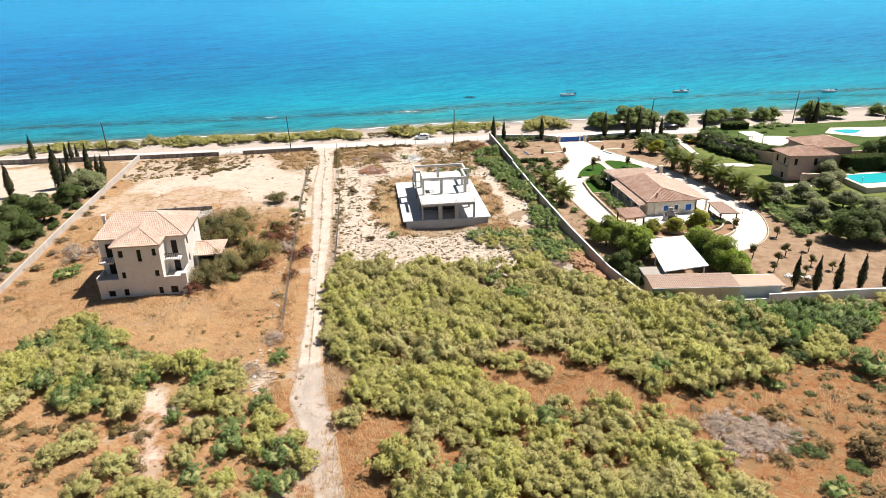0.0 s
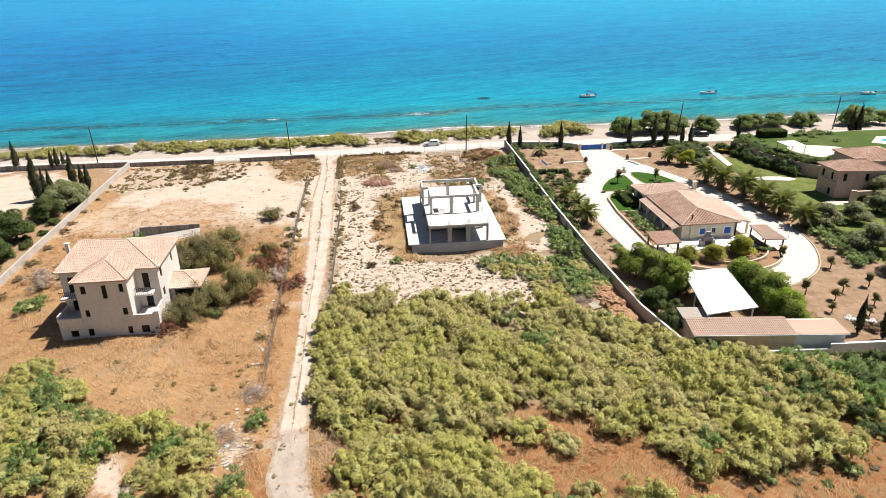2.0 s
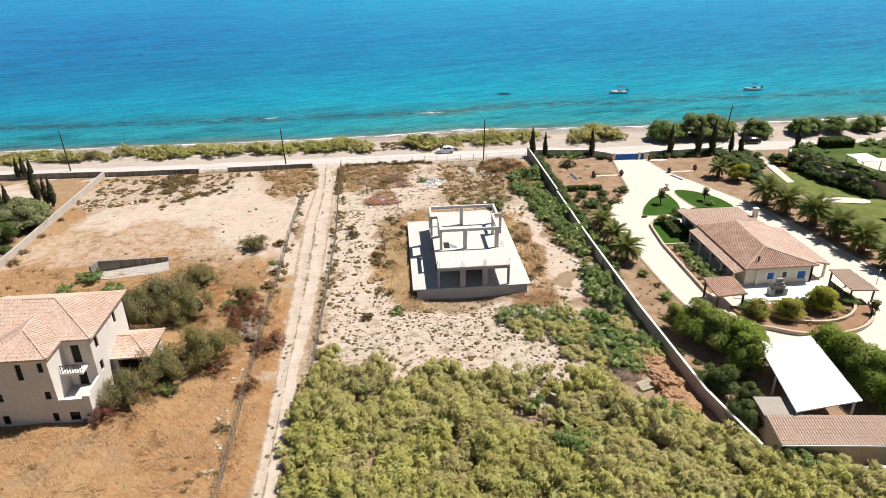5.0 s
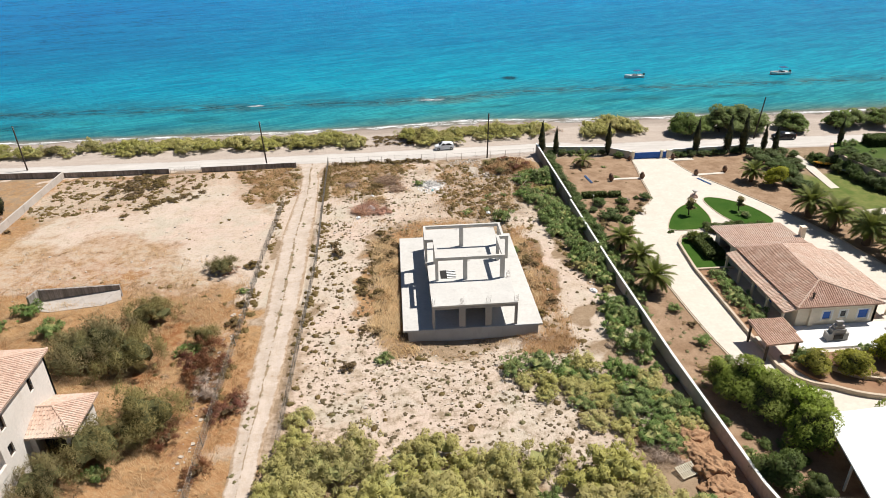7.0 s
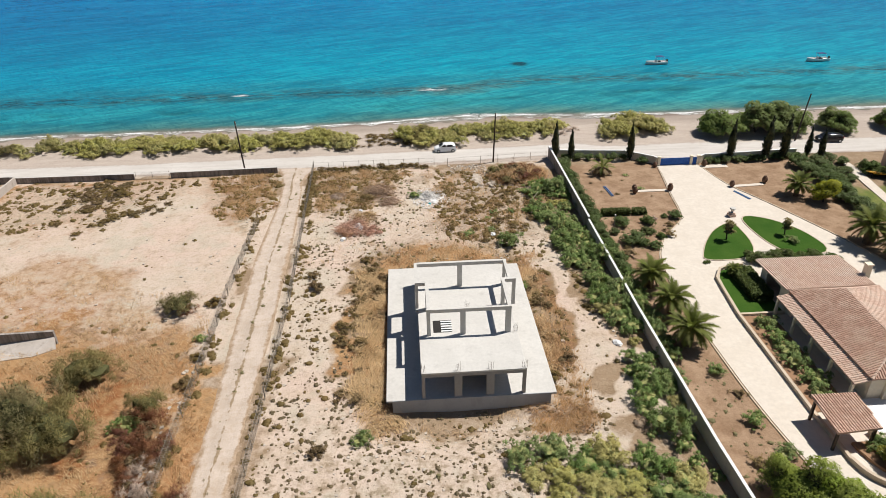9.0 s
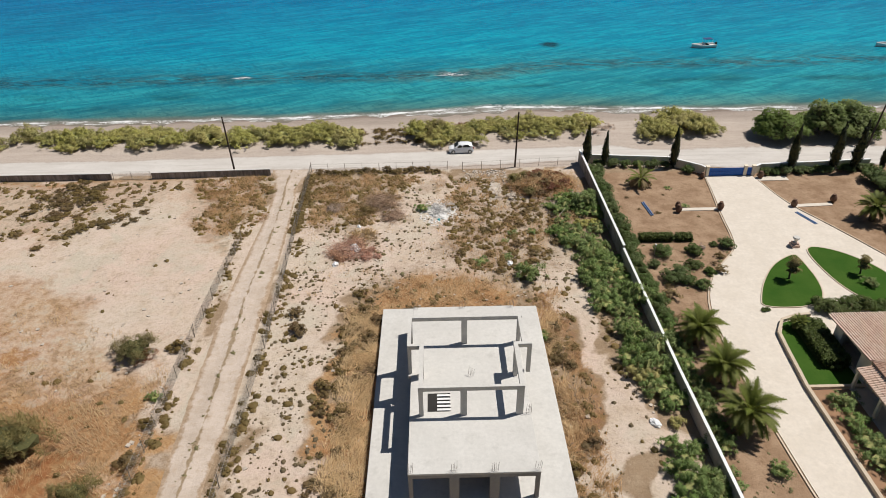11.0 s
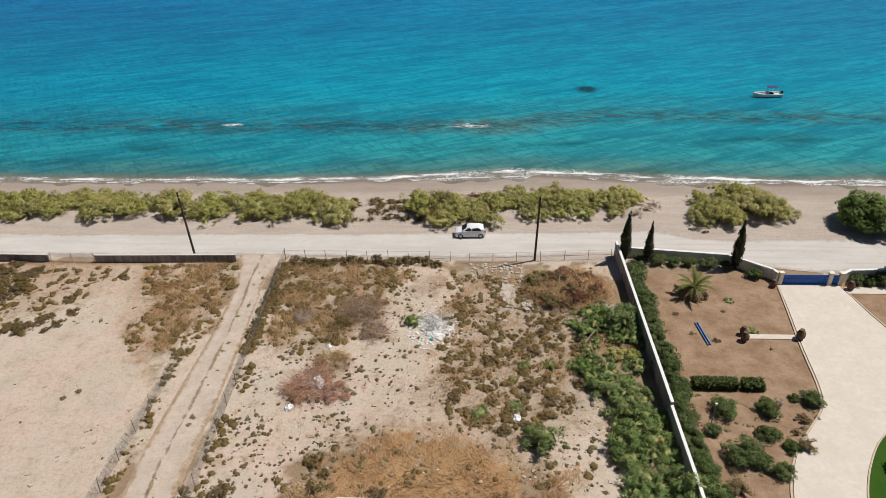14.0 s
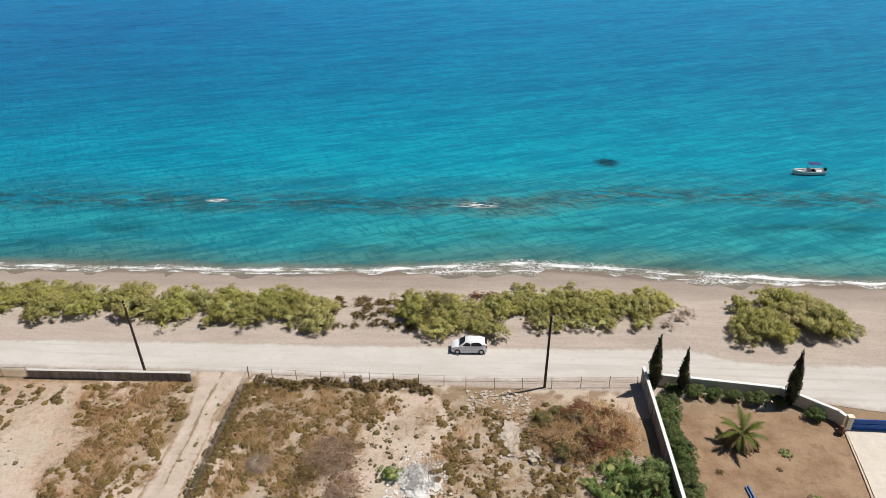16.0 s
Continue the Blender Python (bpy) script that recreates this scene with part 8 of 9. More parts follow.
def pallet(x, y, turn):
    """A weathered wooden pallet: deck boards over three bearers."""
    ob = thing("pallet", "bleached broken wooden pallet among cut twigs", "pallet", (x, y, h_at(x, y) + 0.35), turn)
    wood = surface("bleached_boards", (0.58, 0.52, 0.40), (0.50, 0.44, 0.33), 0.9, 3.0, 9.0, 0.3)
    for k in range(3):
        box("bearer", -0.9, 0.9, -0.6 + k * 0.55, -0.5 + k * 0.55, -0.1, 0.0, wood, ob)
    for k in range(9):
        box("board", -0.9 + k * 0.2, -0.78 + k * 0.2, -0.6, 0.6, 0.002, 0.03, wood, ob)
    ob.rotation_euler[0] = 0.2
    return ob


pallet(29.5, 85.9, 20)
for k, (x, y, r) in enumerate(((60.0, 78.3, 0.5), (60.5, 77.3, 0.6), (61.2, 77.9, 0.45), (61.9, 77.5, 0.55), (59.5, 78.9, 0.4), (61.0, 78.8, 0.45), (60.9, 76.6, 0.35), (62.4, 78.2, 0.35), (60.1, 79.4, 0.35))):
    lump("boulder", "rough white boulder set in bare garden soil", "boulder", x, y, r, r * 0.8, r * 0.7, M_PLASTER, 80 + k, 3, 0.4)
for x, y, r in ((60.6, 78.1, 0.5), (61.6, 78.6, 0.55), (59.7, 77.6, 0.45), (61.5, 76.9, 0.4)):
    plant("hedgerow", x, y, r, 1.1, label="small spiky green plant among white boulders")
for x, y, r, l in ((29.9, 115.4, 0.55, "bulging white plastic sack on sand"), (2.2, 143.6, 0.8, "white plastic sack on dried branches"), (2.2, 148.6, 0.32, "crumpled white plastic bag"), (0.2, 140.4, 0.5, "grey white plastic bag by branches"), (20.2, 139.4, 0.5, "crumpled white plastic sheet in scrub"),
                   (-5.4, 139.2, 0.2, "small white scrap of plastic"), (5.4, 156.8, 0.3, "white plastic scrap on branches"), (-13.6, 64.4, 0.3, "white plastic scrap on rubble"), (-15.0, 64.9, 0.25, "white plastic scrap on rubble")):
    lump("plastic_sack", l, "sack", x, y, r, r * 0.7, r * 0.6, M_PLASTIC, int(x * 10) % 50, 3, 0.4)
lump("plastic_bucket", "small turquoise plastic bucket in scrub", "bucket", 12.2, 150.0, 0.22, 0.22, 0.25, surface("turquoise_plastic", (0.03, 0.35, 0.38), (0.04, 0.40, 0.42), 0.4), 8, 2, 0.05)


def pallet(x, y, turn, tilt, label):
    ob = thing("pallet", label, "pallet", (x, y, h_at(x, y) + 0.1), turn, group="discarded pallets")
    ob.rotation_euler[0] = radians(tilt)
    for k in range(7):
        box("slat", -0.6, 0.6, -0.5 + k * 0.155, -0.4 + k * 0.155, 0.1, 0.125, M_PALLET, ob)
    for xx in (-0.55, 0.0, 0.5):
        box("runner", xx, xx + 0.08, -0.5, 0.53, 0.0, 0.1, M_PALLET, ob)
    return ob


M_PALLET = surface("grey_pallet_wood", (0.50, 0.42, 0.33), (0.42, 0.34, 0.26), 0.9, 2.0, 10.0, 0.3)
for x, y, a, b in ((29.9, 155.2, 20, 12), (31.1, 155.0, -15, 20), (28.6, 153.8, 40, 5), (27.6, 153.4, 8, 8), (29.0, 154.6, 70, 15), (17.4, 162.0, 15, 14)):
    pallet(x, y, a, b, "weathered wooden pallet thrown on the dry ground")


def plank(x0, y0, x1, y1, label):
    ob = thing("timber", label, "timber", (x0, y0, h_at(x0, y0)))
    bm = bmesh.new()
    tube(bm, (0, 0, 0.15), (x1 - x0, y1 - y0, 0.9), 0.05, 0.04, 6)
    part("pole", bm, M_PALLET, ob)
    return ob


plank(27.0, 149.2, 28.4, 150.8, "pale wooden pole leaning in shrubs")


# ---- cars ----
def wheel(parent, x, y, r=0.31):
    bm = bmesh.new()
    tube(bm, (x, y - 0.1, r), (x, y + 0.1, r), r, r, 20)
    w = part("tyre", bm, M_RUBBER, parent)
    bm = bmesh.new()
    s = -1 if y < 0 else 1
    tube(bm, (x, y, r), (x, y + s * 0.115, r), r * 0.62, r * 0.58, 14)
    part("rim", bm, M_STEEL, w)


M_RUBBER = surface("tyre_rubber", (0.02, 0.02, 0.02), (0.03, 0.03, 0.03), 0.8)
M_STEEL = surface("wheel_steel", (0.55, 0.55, 0.55), (0.48, 0.48, 0.48), 0.4, metal=0.6)
M_LAMP = surface("lamp_lens", (0.6, 0.6, 0.6), (0.5, 0.5, 0.5), 0.2, spec=0.5)
M_TAIL = surface("tail_lens", (0.35, 0.01, 0.01), (0.3, 0.01, 0.01), 0.25, spec=0.5)


def car(at, turn, paint, label, long=3.8, wide=1.65, tall=1.48):
    """A small hatchback, nose towards -x: lofted body, glass band, wheels, lamps and mirrors."""
    ob = thing("car", label, "car", at, turn)
    L, H = long / 2, tall

    def loft(stations, material, name, label=""):
        bm = bmesh.new()
        rings = []
        for x, w, z0, z1, inset in stations:
            rings.append([bm.verts.new(p) for p in ((x, -w, z0), (x, -w, z0 + (z1 - z0) * 0.55), (x, -w + inset, z1 - 0.03), (x, -w * 0.5, z1), (x, w * 0.5, z1), (x, w - inset, z1 - 0.03), (x, w, z0 + (z1 - z0) * 0.55), (x, w, z0))])
        for a, b in zip(rings, rings[1:]):
            for i in range(7):
                bm.faces.new((a[i], a[i + 1], b[i + 1], b[i]))
            bm.faces.new((a[7], a[0], b[0], b[7]))
        bm.faces.new(rings[0][::-1])
        bm.faces.new(rings[-1])
        bmesh.ops.recalc_face_normals(bm, faces=bm.faces[:])
        o = part(name, bm, material, ob, label)
        o.data.polygons.foreach_set("use_smooth", np.ones(len(o.data.polygons), bool))
        o.data.set_sharp_from_angle(angle=radians(38))
        return o

    W = wide / 2
    loft([(-L, W * 0.72, 0.32, 0.62, 0.1), (-L + 0.12, W * 0.9, 0.22, 0.74, 0.12), (-L + 0.5, W, 0.2, 0.86, 0.12), (-L + 1.05, W, 0.2, 0.96, 0.1), (0.3, W, 0.2, 0.98, 0.08), (L - 0.5, W, 0.2, 1.0, 0.08), (L - 0.1, W * 0.95, 0.24, 1.0, 0.1), (L, W * 0.85, 0.34, 0.92, 0.1)], paint, "body")
    loft([(-L + 0.85, W * 0.9, 0.9, 0.96, 0.1), (-L + 1.55, W * 0.9, 0.92, H - 0.08, 0.22), (0.0, W * 0.9, 0.92, H, 0.2), (L - 0.75, W * 0.88, 0.92, H - 0.03, 0.2), (L - 0.28, W * 0.86, 0.95, H - 0.16, 0.2), (L - 0.06, W * 0.82, 0.94, 1.02, 0.14)], paint, "roof")
    bm = bmesh.new()
    vs = [bm.verts.new(p) for p in ((-L + 0.92, -W * 0.76, 1.0), (-L + 0.92, W * 0.76, 1.0), (-L + 1.5, W * 0.62, H - 0.07), (-L + 1.5, -W * 0.62, H - 0.07))]
    bm.faces.new(vs)
    bmesh.ops.translate(bm, vec=(-0.03, 0, 0.025), verts=vs)
    part("windscreen", bm, M_GLASS, ob)
    for s in (-1, 1):
        zm = 0.92 + 0.55 * (H - 0.92)
        yo, yt = s * (W * 0.9 + 0.015), s * (W * 0.9 - 0.125)
        bm = bmesh.new()
        rows = [[bm.verts.new((x, y, z)) for x in (xa, 0.12)] for xa, y, z in ((-L + 1.12, yo, 0.99), (-L + 1.36, yo, zm), (-L + 1.6, yt, H - 0.13))]
        for lo, hi in zip(rows, rows[1:]):
            q = [lo[0], lo[1], hi[1], hi[0]]
            bm.faces.new(q if s < 0 else q[::-1])
        part("side_window", bm, M_GLASS, ob)
        bm = bmesh.new()
        rows = [[bm.verts.new((x, y, z)) for x in (0.22, xb)] for xb, y, z in ((L - 0.5, yo, 1.0), (L - 0.62, yo, zm), (L - 0.85, yt, H - 0.14))]
        for lo, hi in zip(rows, rows[1:]):
            q = [lo[0], lo[1], hi[1], hi[0]]
            bm.faces.new(q if s < 0 else q[::-1])
        part("rear_side_window", bm, M_GLASS, ob)
        box("mirror", -L + 1.15, -L + 1.3, s * W - (0.0 if s > 0 else 0.16), s * W + (0.16 if s > 0 else 0.0), 0.95, 1.07, paint, ob, bevel=0.02)
        box("headlight", -L + 0.02, -L + 0.34, s * W * 0.72 - 0.12, s * W * 0.72 + 0.12, 0.62, 0.76, M_LAMP, ob, bevel=0.03)
        box("tail_light", L - 0.14, L + 0.005, s * W * 0.8 - 0.07, s * W * 0.8 + 0.07, 0.72, 1.0, M_TAIL, ob, bevel=0.02)
        for x in (-L + 0.68, L - 0.62):
            wheel(ob, x, s * (W - 0.07))
    bm = bmesh.new()
    vs = [bm.verts.new(p) for p in ((L - 0.05, W * 0.66, 1.04), (L - 0.05, -W * 0.66, 1.04), (L - 0.26, -W * 0.6, H - 0.2), (L - 0.26, W * 0.6, H - 0.2))]
    bm.faces.new(vs[::-1])
    bmesh.ops.translate(bm, vec=(0.03, 0, 0.02), verts=vs)
    part("rear_window", bm, M_GLASS, ob)
    return ob


car((15.85, 170.6, 0.06), 2, surface("white_car_paint", (0.80, 0.80, 0.81), (0.78, 0.78, 0.79), 0.25, 1, 3, 0.0, spec=0.5), "small white hatchback van parked beside the coast road")
car((83.2, 168.3, 0.06), -4, surface("black_car_paint", (0.012, 0.012, 0.016), (0.016, 0.016, 0.02), 0.2, 1, 3, 0.0, spec=0.5), "dark saloon car parked under trees", 4.4, 1.75, 1.45)


# ---- boats ----
def boat(x, y, turn, long, label, awning=True):
    ob = thing("motorboat", label, "boat", (x, y, SEA), turn, group="moored boats")
    L, W = long / 2, long * 0.17
    bm = bmesh.new()
    rings = []
    for u in np.linspace(-1, 1, 11):
        w = W * (1 - max(0.0, -u - 0.1) ** 2.0 * 1.15) if u < 0 else W
        w = max(w, 0.03)
        sheer = 0.62 + 0.22 * max(0.0, -u) ** 2
        rings.append([bm.verts.new((u * L, s * k * w, z)) for s, k, z in ((-1, 1, sheer), (-1, 0.86, 0.1), (-1, 0.3, -0.3), (1, 0.3, -0.3), (1, 0.86, 0.1), (1, 1, sheer))])
    for a, b in zip(rings, rings[1:]):
        for i in range(5):
            bm.faces.new((a[i], b[i], b[i + 1], a[i + 1]))
    bm.faces.new(rings[0][::-1])
    bm.faces.new(rings[-1])
    part("hull", bm, M_WHITE, ob)
    bm = bmesh.new()
    tops = [(u * L * 0.96, s) for s in (-1, 1) for u in np.linspace(-0.86, 0.98, 8)]
    pts = [(x2, -min(W * 0.9, W * (1 - max(0.0, -x2 / L - 0.1) ** 2 * 1.2))) for x2, s in tops[:8]]
    outline = pts + [(a, -b) for a, b in pts[::-1]]
    prism(bm, outline, 0.35, 0.42)
    part("deck", bm, surface("boat_deck", (0.78, 0.77, 0.75), (0.70, 0.69, 0.67)), ob)
    for s in (-1, 1):
        bm = bmesh.new()
        bent_tube(bm, [(q * L, s * max(0.05, W * (1 - max(0.0, -q - 0.1) ** 2 * 1.15)), 0.62 + 0.22 * max(0.0, -q) ** 2) for q in np.linspace(-0.95, 1, 9)], 0.07)
        part("gunwale", bm, M_WHITE, ob)
    box("console", -0.3, 0.2, -0.3, 0.3, 0.42, 1.05, M_WHITE, ob, bevel=0.06)
    box("seat", 0.6, 1.1, -0.55, 0.55, 0.42, 0.75, M_DARK, ob, bevel=0.05)
    bm = bmesh.new()
    add_box(bm, L - 0.05, L + 0.3, -0.18, 0.18, 0.55, 1.05)
    add_box(bm, L + 0.02, L + 0.18, -0.07, 0.07, -0.4, 0.55)
    part("outboard_motor", bm, M_DARK, ob)
    if awning:
        aw = box("awning", -0.2, 1.7, -0.75, 0.75, 1.85, 1.9, surface("navy_canvas", (0.03, 0.06, 0.16), (0.04, 0.07, 0.18), 0.9), ob)
        for x2, y2 in ((-0.2, -0.7), (-0.2, 0.7), (1.7, -0.7), (1.7, 0.7)):
            bm = bmesh.new()
            tube(bm, (0.7 + (x2 - 0.7) * 0.5, y2 * 1.2, 0.6), (x2, y2, 1.85), 0.02, 0.02, 5)
            part("awning_pole", bm, M_STEEL, aw)
    return ob


boat(72.2, 225.0, 4, 5.4, "small white motorboat with a blue awning moored offshore")
boat(112.5, 223.0, 2, 5.6, "small white motorboat moored offshore")
boat(161.5, 212.5, -3, 5.0, "plain white open boat moored offshore", False)


# ---- garden ornaments ----
def ornament(x, y):
    ob = thing("garden_ornament", "carved pale stone garden ornament on a plinth", "ornament", (x, y, 0.06))
    bm = bmesh.new()
    add_box(bm, -0.45, 0.45, -0.45, 0.45, 0, 0.35)
    add_box(bm, -0.33, 0.33, -0.33, 0.33, 0.35, 0.55)
    part("plinth", bm, M_STONE, ob)
    bm = bmesh.new()
    prof = ((0.2, 0.55), (0.12, 0.75), (0.3, 0.95), (0.42, 1.15), (0.36, 1.25))
    for (r0, z0), (r1, z1) in zip(prof, prof[1:]):
        tube(bm, (0, 0, z0), (0, 0, z1), r0, r1, 12)
    part("urn", bm, M_CONC, ob)
    return ob


ornament(53.9, 142.0)


def jar(x, y, s, label):
    ob = thing("clay_jar", label, "jar", (x, y, h_at(x, y)), rng.uniform(0, 360))
    bm = bmesh.new()
    prof = ((0.18, 0.0), (0.36, 0.3), (0.40, 0.6), (0.28, 0.9), (0.17, 1.0), (0.22, 1.08))
    for (r0, z0), (r1, z1) in zip(prof, prof[1:]):
        tube(bm, (0, 0, z0 * s), (0, 0, z1 * s), r0 * s, r1 * s, 12)
    part("body", bm, surface("brown_clay", (0.17, 0.095, 0.06), (0.13, 0.075, 0.05), 0.8), ob)
    return ob


for x, y in ((49.3, 160.0), (43.2, 151.6), (43.0, 150.6), (57.3, 159.6), (63.8, 152.4), (58.2, 151.4), (48.5, 151.0)):
    jar(x, y, rng.uniform(0.8, 1.1), "brown clay jar standing on garden soil")
M_PIPE = surface("blue_pipe", (0.10, 0.20, 0.42), (0.16, 0.26, 0.46), 0.5)
for k, (a, b) in enumerate((((39.0, 153.3), (39.3, 149.8)), ((39.25, 153.4), (39.55, 149.9)), ((57.7, 149.8), (58.8, 146.8)), ((57.95, 149.9), (59.05, 146.9)))):
    ob = thing("water_pipe", "long blue plastic pipe lying in the garden", "pipe", (*a, 0.09))
    bm = bmesh.new()
    tube(bm, (0, 0, 0), (b[0] - a[0], b[1] - a[1], 0), 0.07, 0.07, 8)
    part("tube", bm, M_PIPE, ob)


def lamp_post(x, y):
    ob = thing("garden_lamp", "slim grey garden lamp on a post", "lamp", (x, y, h_at(x, y)))
    bm = bmesh.new()
    tube(bm, (0, 0, -0.1), (0, 0, 2.1), 0.04, 0.035, 8)
    part("post", bm, M_WIRE, ob)
    bm = bmesh.new()
    tube(bm, (0, 0, 2.1), (0, 0, 2.3), 0.07, 0.11, 10)
    part("shade", bm, M_WHITE, ob)


for x, y in ((36.6, 139.6), (67.2, 104), (78, 131), (98, 114)):
    lamp_post(x, y)


def lean_to():
    """A small open shelter: four posts, beams and a gently falling tiled roof."""
    ob = thing("garden_shelter", "open timber shelter with a faded clay tile roof beside the terrace", "shelter")
    c = [(60.2, 99.4, 2.2), (63.5, 99.0, 2.2), (63.0, 104.2, 2.55), (60.4, 104.4, 2.55)]
    tiled(ob, c, M_TILE3, relief=0.6)
    for x, y, z in ((60.5, 99.7, 2.05), (63.2, 99.4, 2.05), (62.8, 103.8, 2.35), (60.6, 104.0, 2.35)):
        box("post", x - 0.08, x + 0.08, y - 0.08, y + 0.08, 0.0, z, M_FRAMEBROWN, ob)
    bm = bmesh.new()
    for a, b in (((60.5, 99.7, 2.0), (60.6, 104.0, 2.3)), ((63.2, 99.4, 2.0), (62.8, 103.8, 2.3))):
        tube(bm, a, b, 0.07, 0.07, 4)
    part("beam", bm, M_FRAMEBROWN, ob)
    for y in (99.8, 101.2, 102.6):
        box("screen_panel", 60.52, 60.57, y, y + 1.3, 0.3, 1.2, M_FRAMEBROWN, ob)
    return settle(ob, 61.8, 101, 0.0)


lean_to()
box_ob = thing("awning", "flat white shade sail over the patio", "awning", (90.2, 141.6, 2.56))
box("sail", -2, 2, -2.3, 2.3, 2.2, 2.25, M_WHITE, box_ob)
for sx_, sy_ in ((-1.8, -2.1), (1.8, -2.1), (1.8, 2.1), (-1.8, 2.1)):
    box("post", sx_ - 0.05, sx_ + 0.05, sy_ - 0.05, sy_ + 0.05, 0, 2.2, M_STEEL, box_ob)


def kayak(x, y, turn, colour, label):
    ob = thing("kayak", label, "kayak", (x, y, 0.75), turn)
    bm = bmesh.new()
    us = np.linspace(-1, 1, 13)
    rings = [[bm.verts.new((u * 1.9, 0.36 * max(0.04, 1 - abs(u) ** 2.4) * math.cos(a), 0.2 * max(0.05, 1 - abs(u) ** 2.4) * math.sin(a) + 0.12 * u * u)) for a in np.linspace(0, math.tau, 8, endpoint=False)] for u in us]
    for a, b in zip(rings, rings[1:]):
        for i in range(8):
            bm.faces.new((a[i], a[(i + 1) % 8], b[(i + 1) % 8], b[i]))
    bm.faces.new(rings[0])
    bm.faces.new(rings[-1][::-1])
    part("hull", bm, colour, ob)
    for xx in (-0.9, 0.9):
        box("trestle", xx - 0.05, xx + 0.05, -0.3, 0.3, -0.8, -0.12, M_WOOD, ob)


kayak(82.0, 152.5, -25, surface("yellow_plastic", (0.62, 0.33, 0.03), (0.58, 0.29, 0.03), 0.4), "yellow-orange kayak on a low trestle")
kayak(83.4, 148.6, -40, M_PLASTIC, "white kayak on a low trestle")
slab("garden_path", rounded([(77.0, 139.5), (78.4, 139.5), (79.4, 147), (81.4, 158.5), (79.7, 159), (77.9, 147.5)], True, 1), -0.05, 0.09, M_PAVE, "pale winding path across the neighbouring lawn", "path")
slab("garden_path", rounded([(76.6, 133.0), (81.3, 132.0), (85.1, 131.0), (86.6, 132.6), (83.1, 134.6), (77.1, 134.4)], True, 1), -0.05, 0.11, M_PAVE, "pale paving beside the stone house", "path")
slab("garden_path", [(82, 116.2), (85, 117), (90, 115.5), (90, 117.5), (85, 119.3), (82, 118.2)], -0.05, 0.09, M_PAVE, "pale paving beside the stone house", "path")

# low plants and cut stumps in the bare garden soil
for x, y, r, k in ((43.6, 157.2, 0.6, "green"), (44.2, 152.2, 0.75, "green"), (37.4, 154.8, 0.4, "scrub"), (40.3, 150.6, 0.5, "scrub"), (38.2, 151.6, 0.45, "dry"), (41.0, 159.6, 0.35, "dry"), (42.4, 155.4, 0.3, "scrub"), (45.2, 149.4, 0.35, "dry")):
    plant(k, x, y, r, 0.35, label="small low plant in bare garden soil")
for x, y, r in ((-28.1, 155.9, 1.0), (-26.5, 153.6, 0.9), (-24.3, 160.5, 0.8), (-27.1, 151.6, 0.8), (-29.1, 151.8, 1.0), (-30.4, 150.5, 1.4), (-31.6, 151.2, 1.3), (-33.0, 149.4, 1.3), (-34.1, 148.4, 1.1), (-34.9, 152.9, 0.8), (-37.6, 152.4, 1.2), (-40.6, 148.1, 0.9), (-36.5, 145.2, 0.9), (-35.4, 147.4, 0.8), (-28.4, 152.6, 0.7), (-27.8, 150.4, 0.7)):
    plant("scrub", x, y, r, 0.38, label="flat olive-brown cushion plant on pale sand")
for x, y in scatter([(-42, 153), (-42.5, 160), (-38, 163), (-34, 162.8), (-33.6, 157), (-37, 153)], 1.1, limit=24, seed=194):
    plant("scrub", x, y, rng.uniform(0.6, 1.3), rng.uniform(0.4, 0.6), label="olive-brown cushion plant in the sandy field")
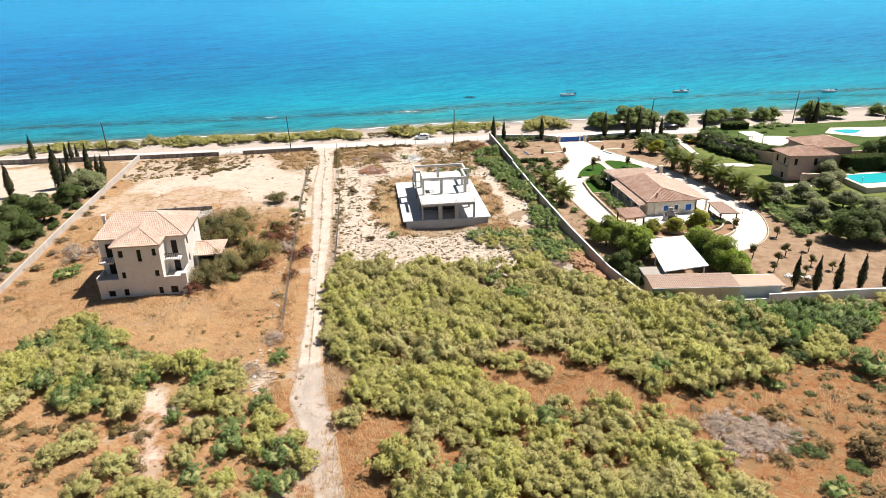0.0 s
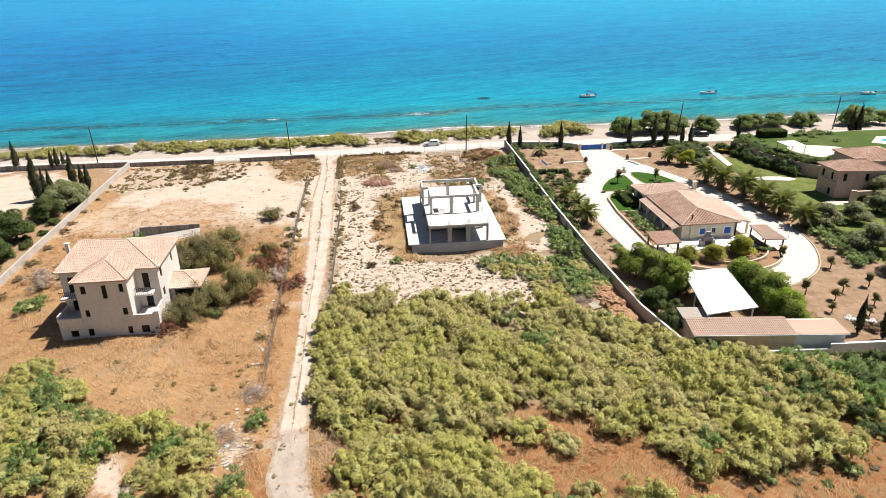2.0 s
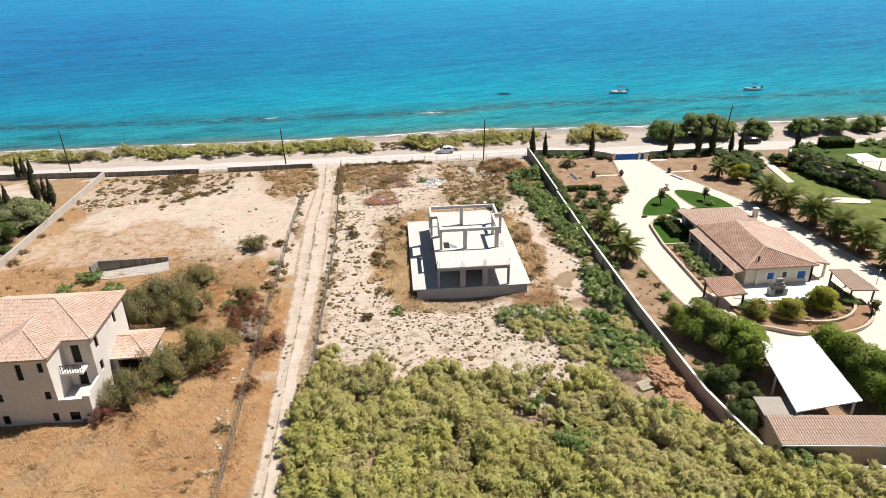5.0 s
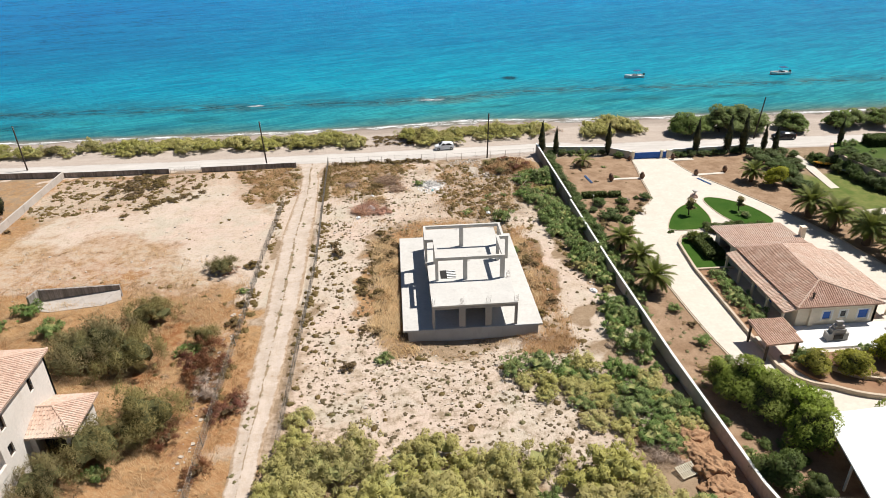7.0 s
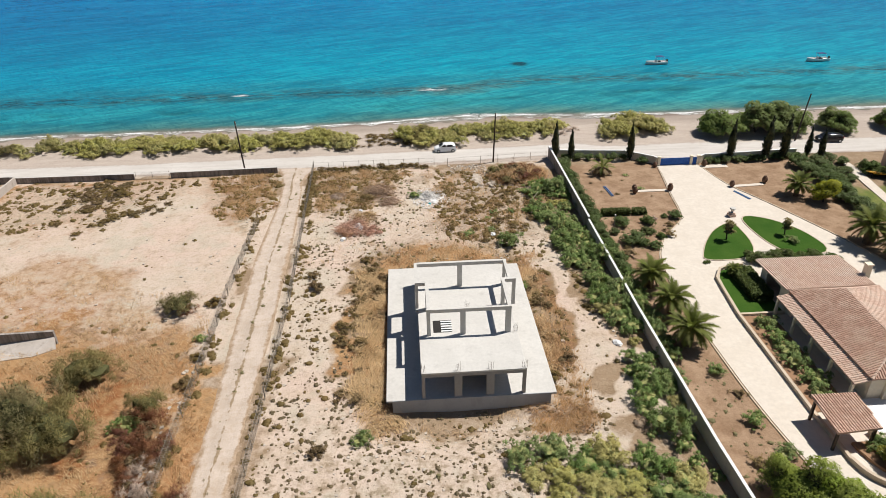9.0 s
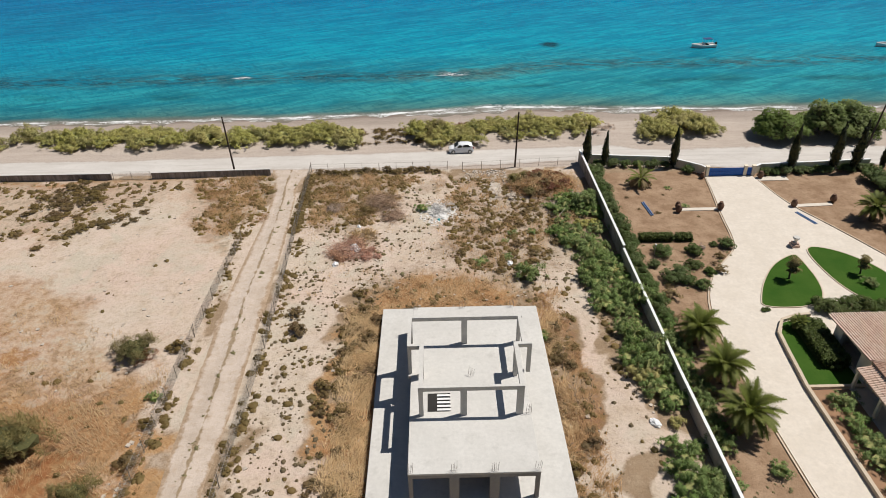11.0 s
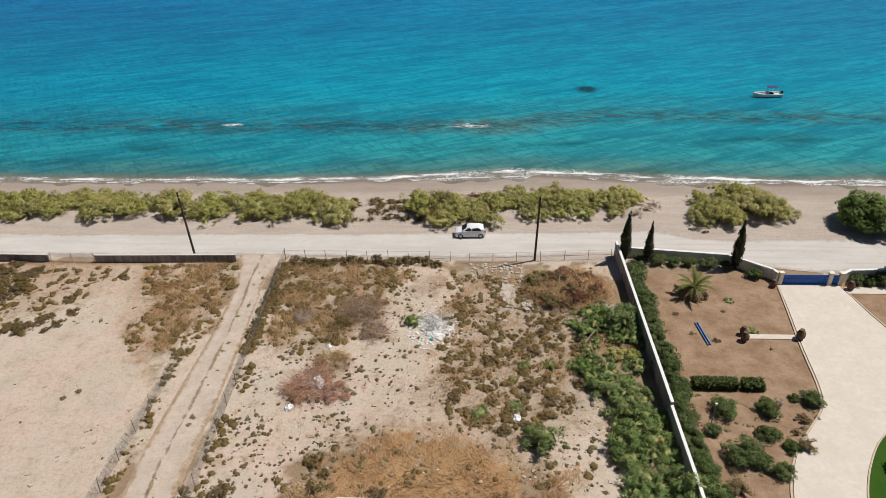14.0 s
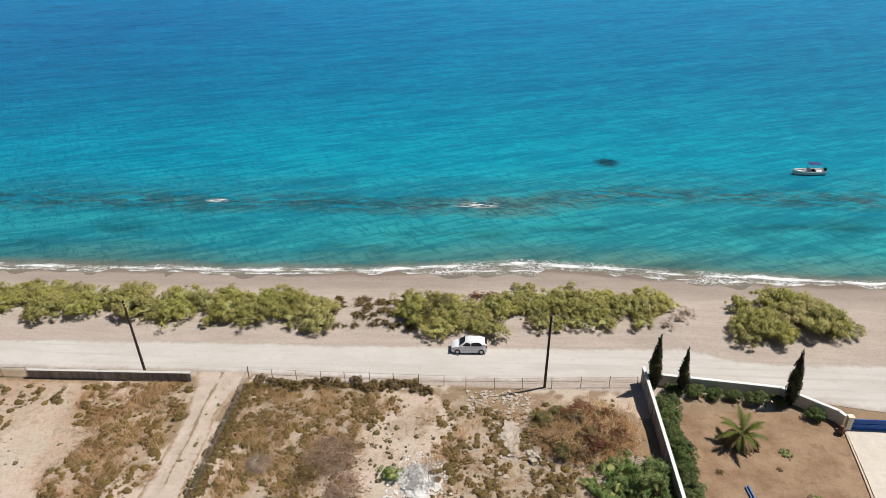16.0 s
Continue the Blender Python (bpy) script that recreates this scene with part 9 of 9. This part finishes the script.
for x, y in scatter([(19, 137), (24, 140), (28, 146), (31, 152), (30, 156), (24, 153), (18, 147), (14, 141)], 1.7, limit=46, seed=195):
    plant("green" if rng.uniform() < 0.35 else "scrub", x, y, rng.uniform(0.5, 1.1), rng.uniform(0.4, 0.7), label="low olive-green plant in the scrub")
for x, y in scatter([(-5, 163.2), (12.5, 163.6), (12.5, 164.5), (-5, 164.4)], 0.7, limit=26, seed=197):
    plant("scrub", x, y, rng.uniform(0.5, 1.0), rng.uniform(0.6, 1.0), label="dark olive scrub along the road fence")
for x, y in scatter([(54, 70), (66, 69), (82, 67.5), (82, 64), (66, 65), (55, 66)], 2.0, limit=24, seed=196):
    plant("green" if rng.uniform() < 0.6 else "thicket", x, y, rng.uniform(1.2, 2.0), rng.uniform(0.7, 1.0), label="olive-green bush below the white garden wall")
for x, y, r in ((-52.0, 128, 1.2), (-51.6, 124, 1.5), (-51.4, 117, 1.3), (-51.2, 111, 1.6), (-50.8, 105, 1.5), (-50.4, 99, 1.6), (-50.0, 93.6, 1.3), (-49.8, 88.4, 1.2), (-52.2, 134, 1.0), (-52.2, 141, 0.9)):
    plant("dry", x, y, r, 0.7, label="straw-brown dry shrub against the field wall")
for x, y in scatter([(1.0, 108), (3.0, 107), (4.0, 118), (3.8, 126), (5.6, 133), (3.6, 135), (1.6, 126)], 0.9, limit=26, seed=191):
    plant("scrub", x, y, rng.uniform(0.45, 1.0), rng.uniform(0.6, 0.9), label="olive-brown cushion shrub beside the tall grass")
for x, y in scatter([(-43, 60), (-24, 58), (-18, 48), (-20, 40), (-43, 40)], 1.5, limit=70, seed=192):
    plant("dry" if rng.uniform() < 0.75 else "scrub", x, y, rng.uniform(0.7, 1.5), rng.uniform(0.3, 0.5), label="low rust-brown dry shrub on parched soil")
for x, y in scatter([(31, 60), (38, 54), (56, 58), (66, 44), (58, 36), (40, 34), (31, 52)], 1.5, limit=90, seed=193):
    k = rng.uniform()
    plant("dry" if k < 0.66 else "dark" if k < 0.84 else "scrub", x, y, rng.uniform(0.6, 1.3), rng.uniform(0.35, 0.6), label="low dark cushion shrub on parched soil" if k > 0.66 else "low rust-brown dry shrub on parched soil")
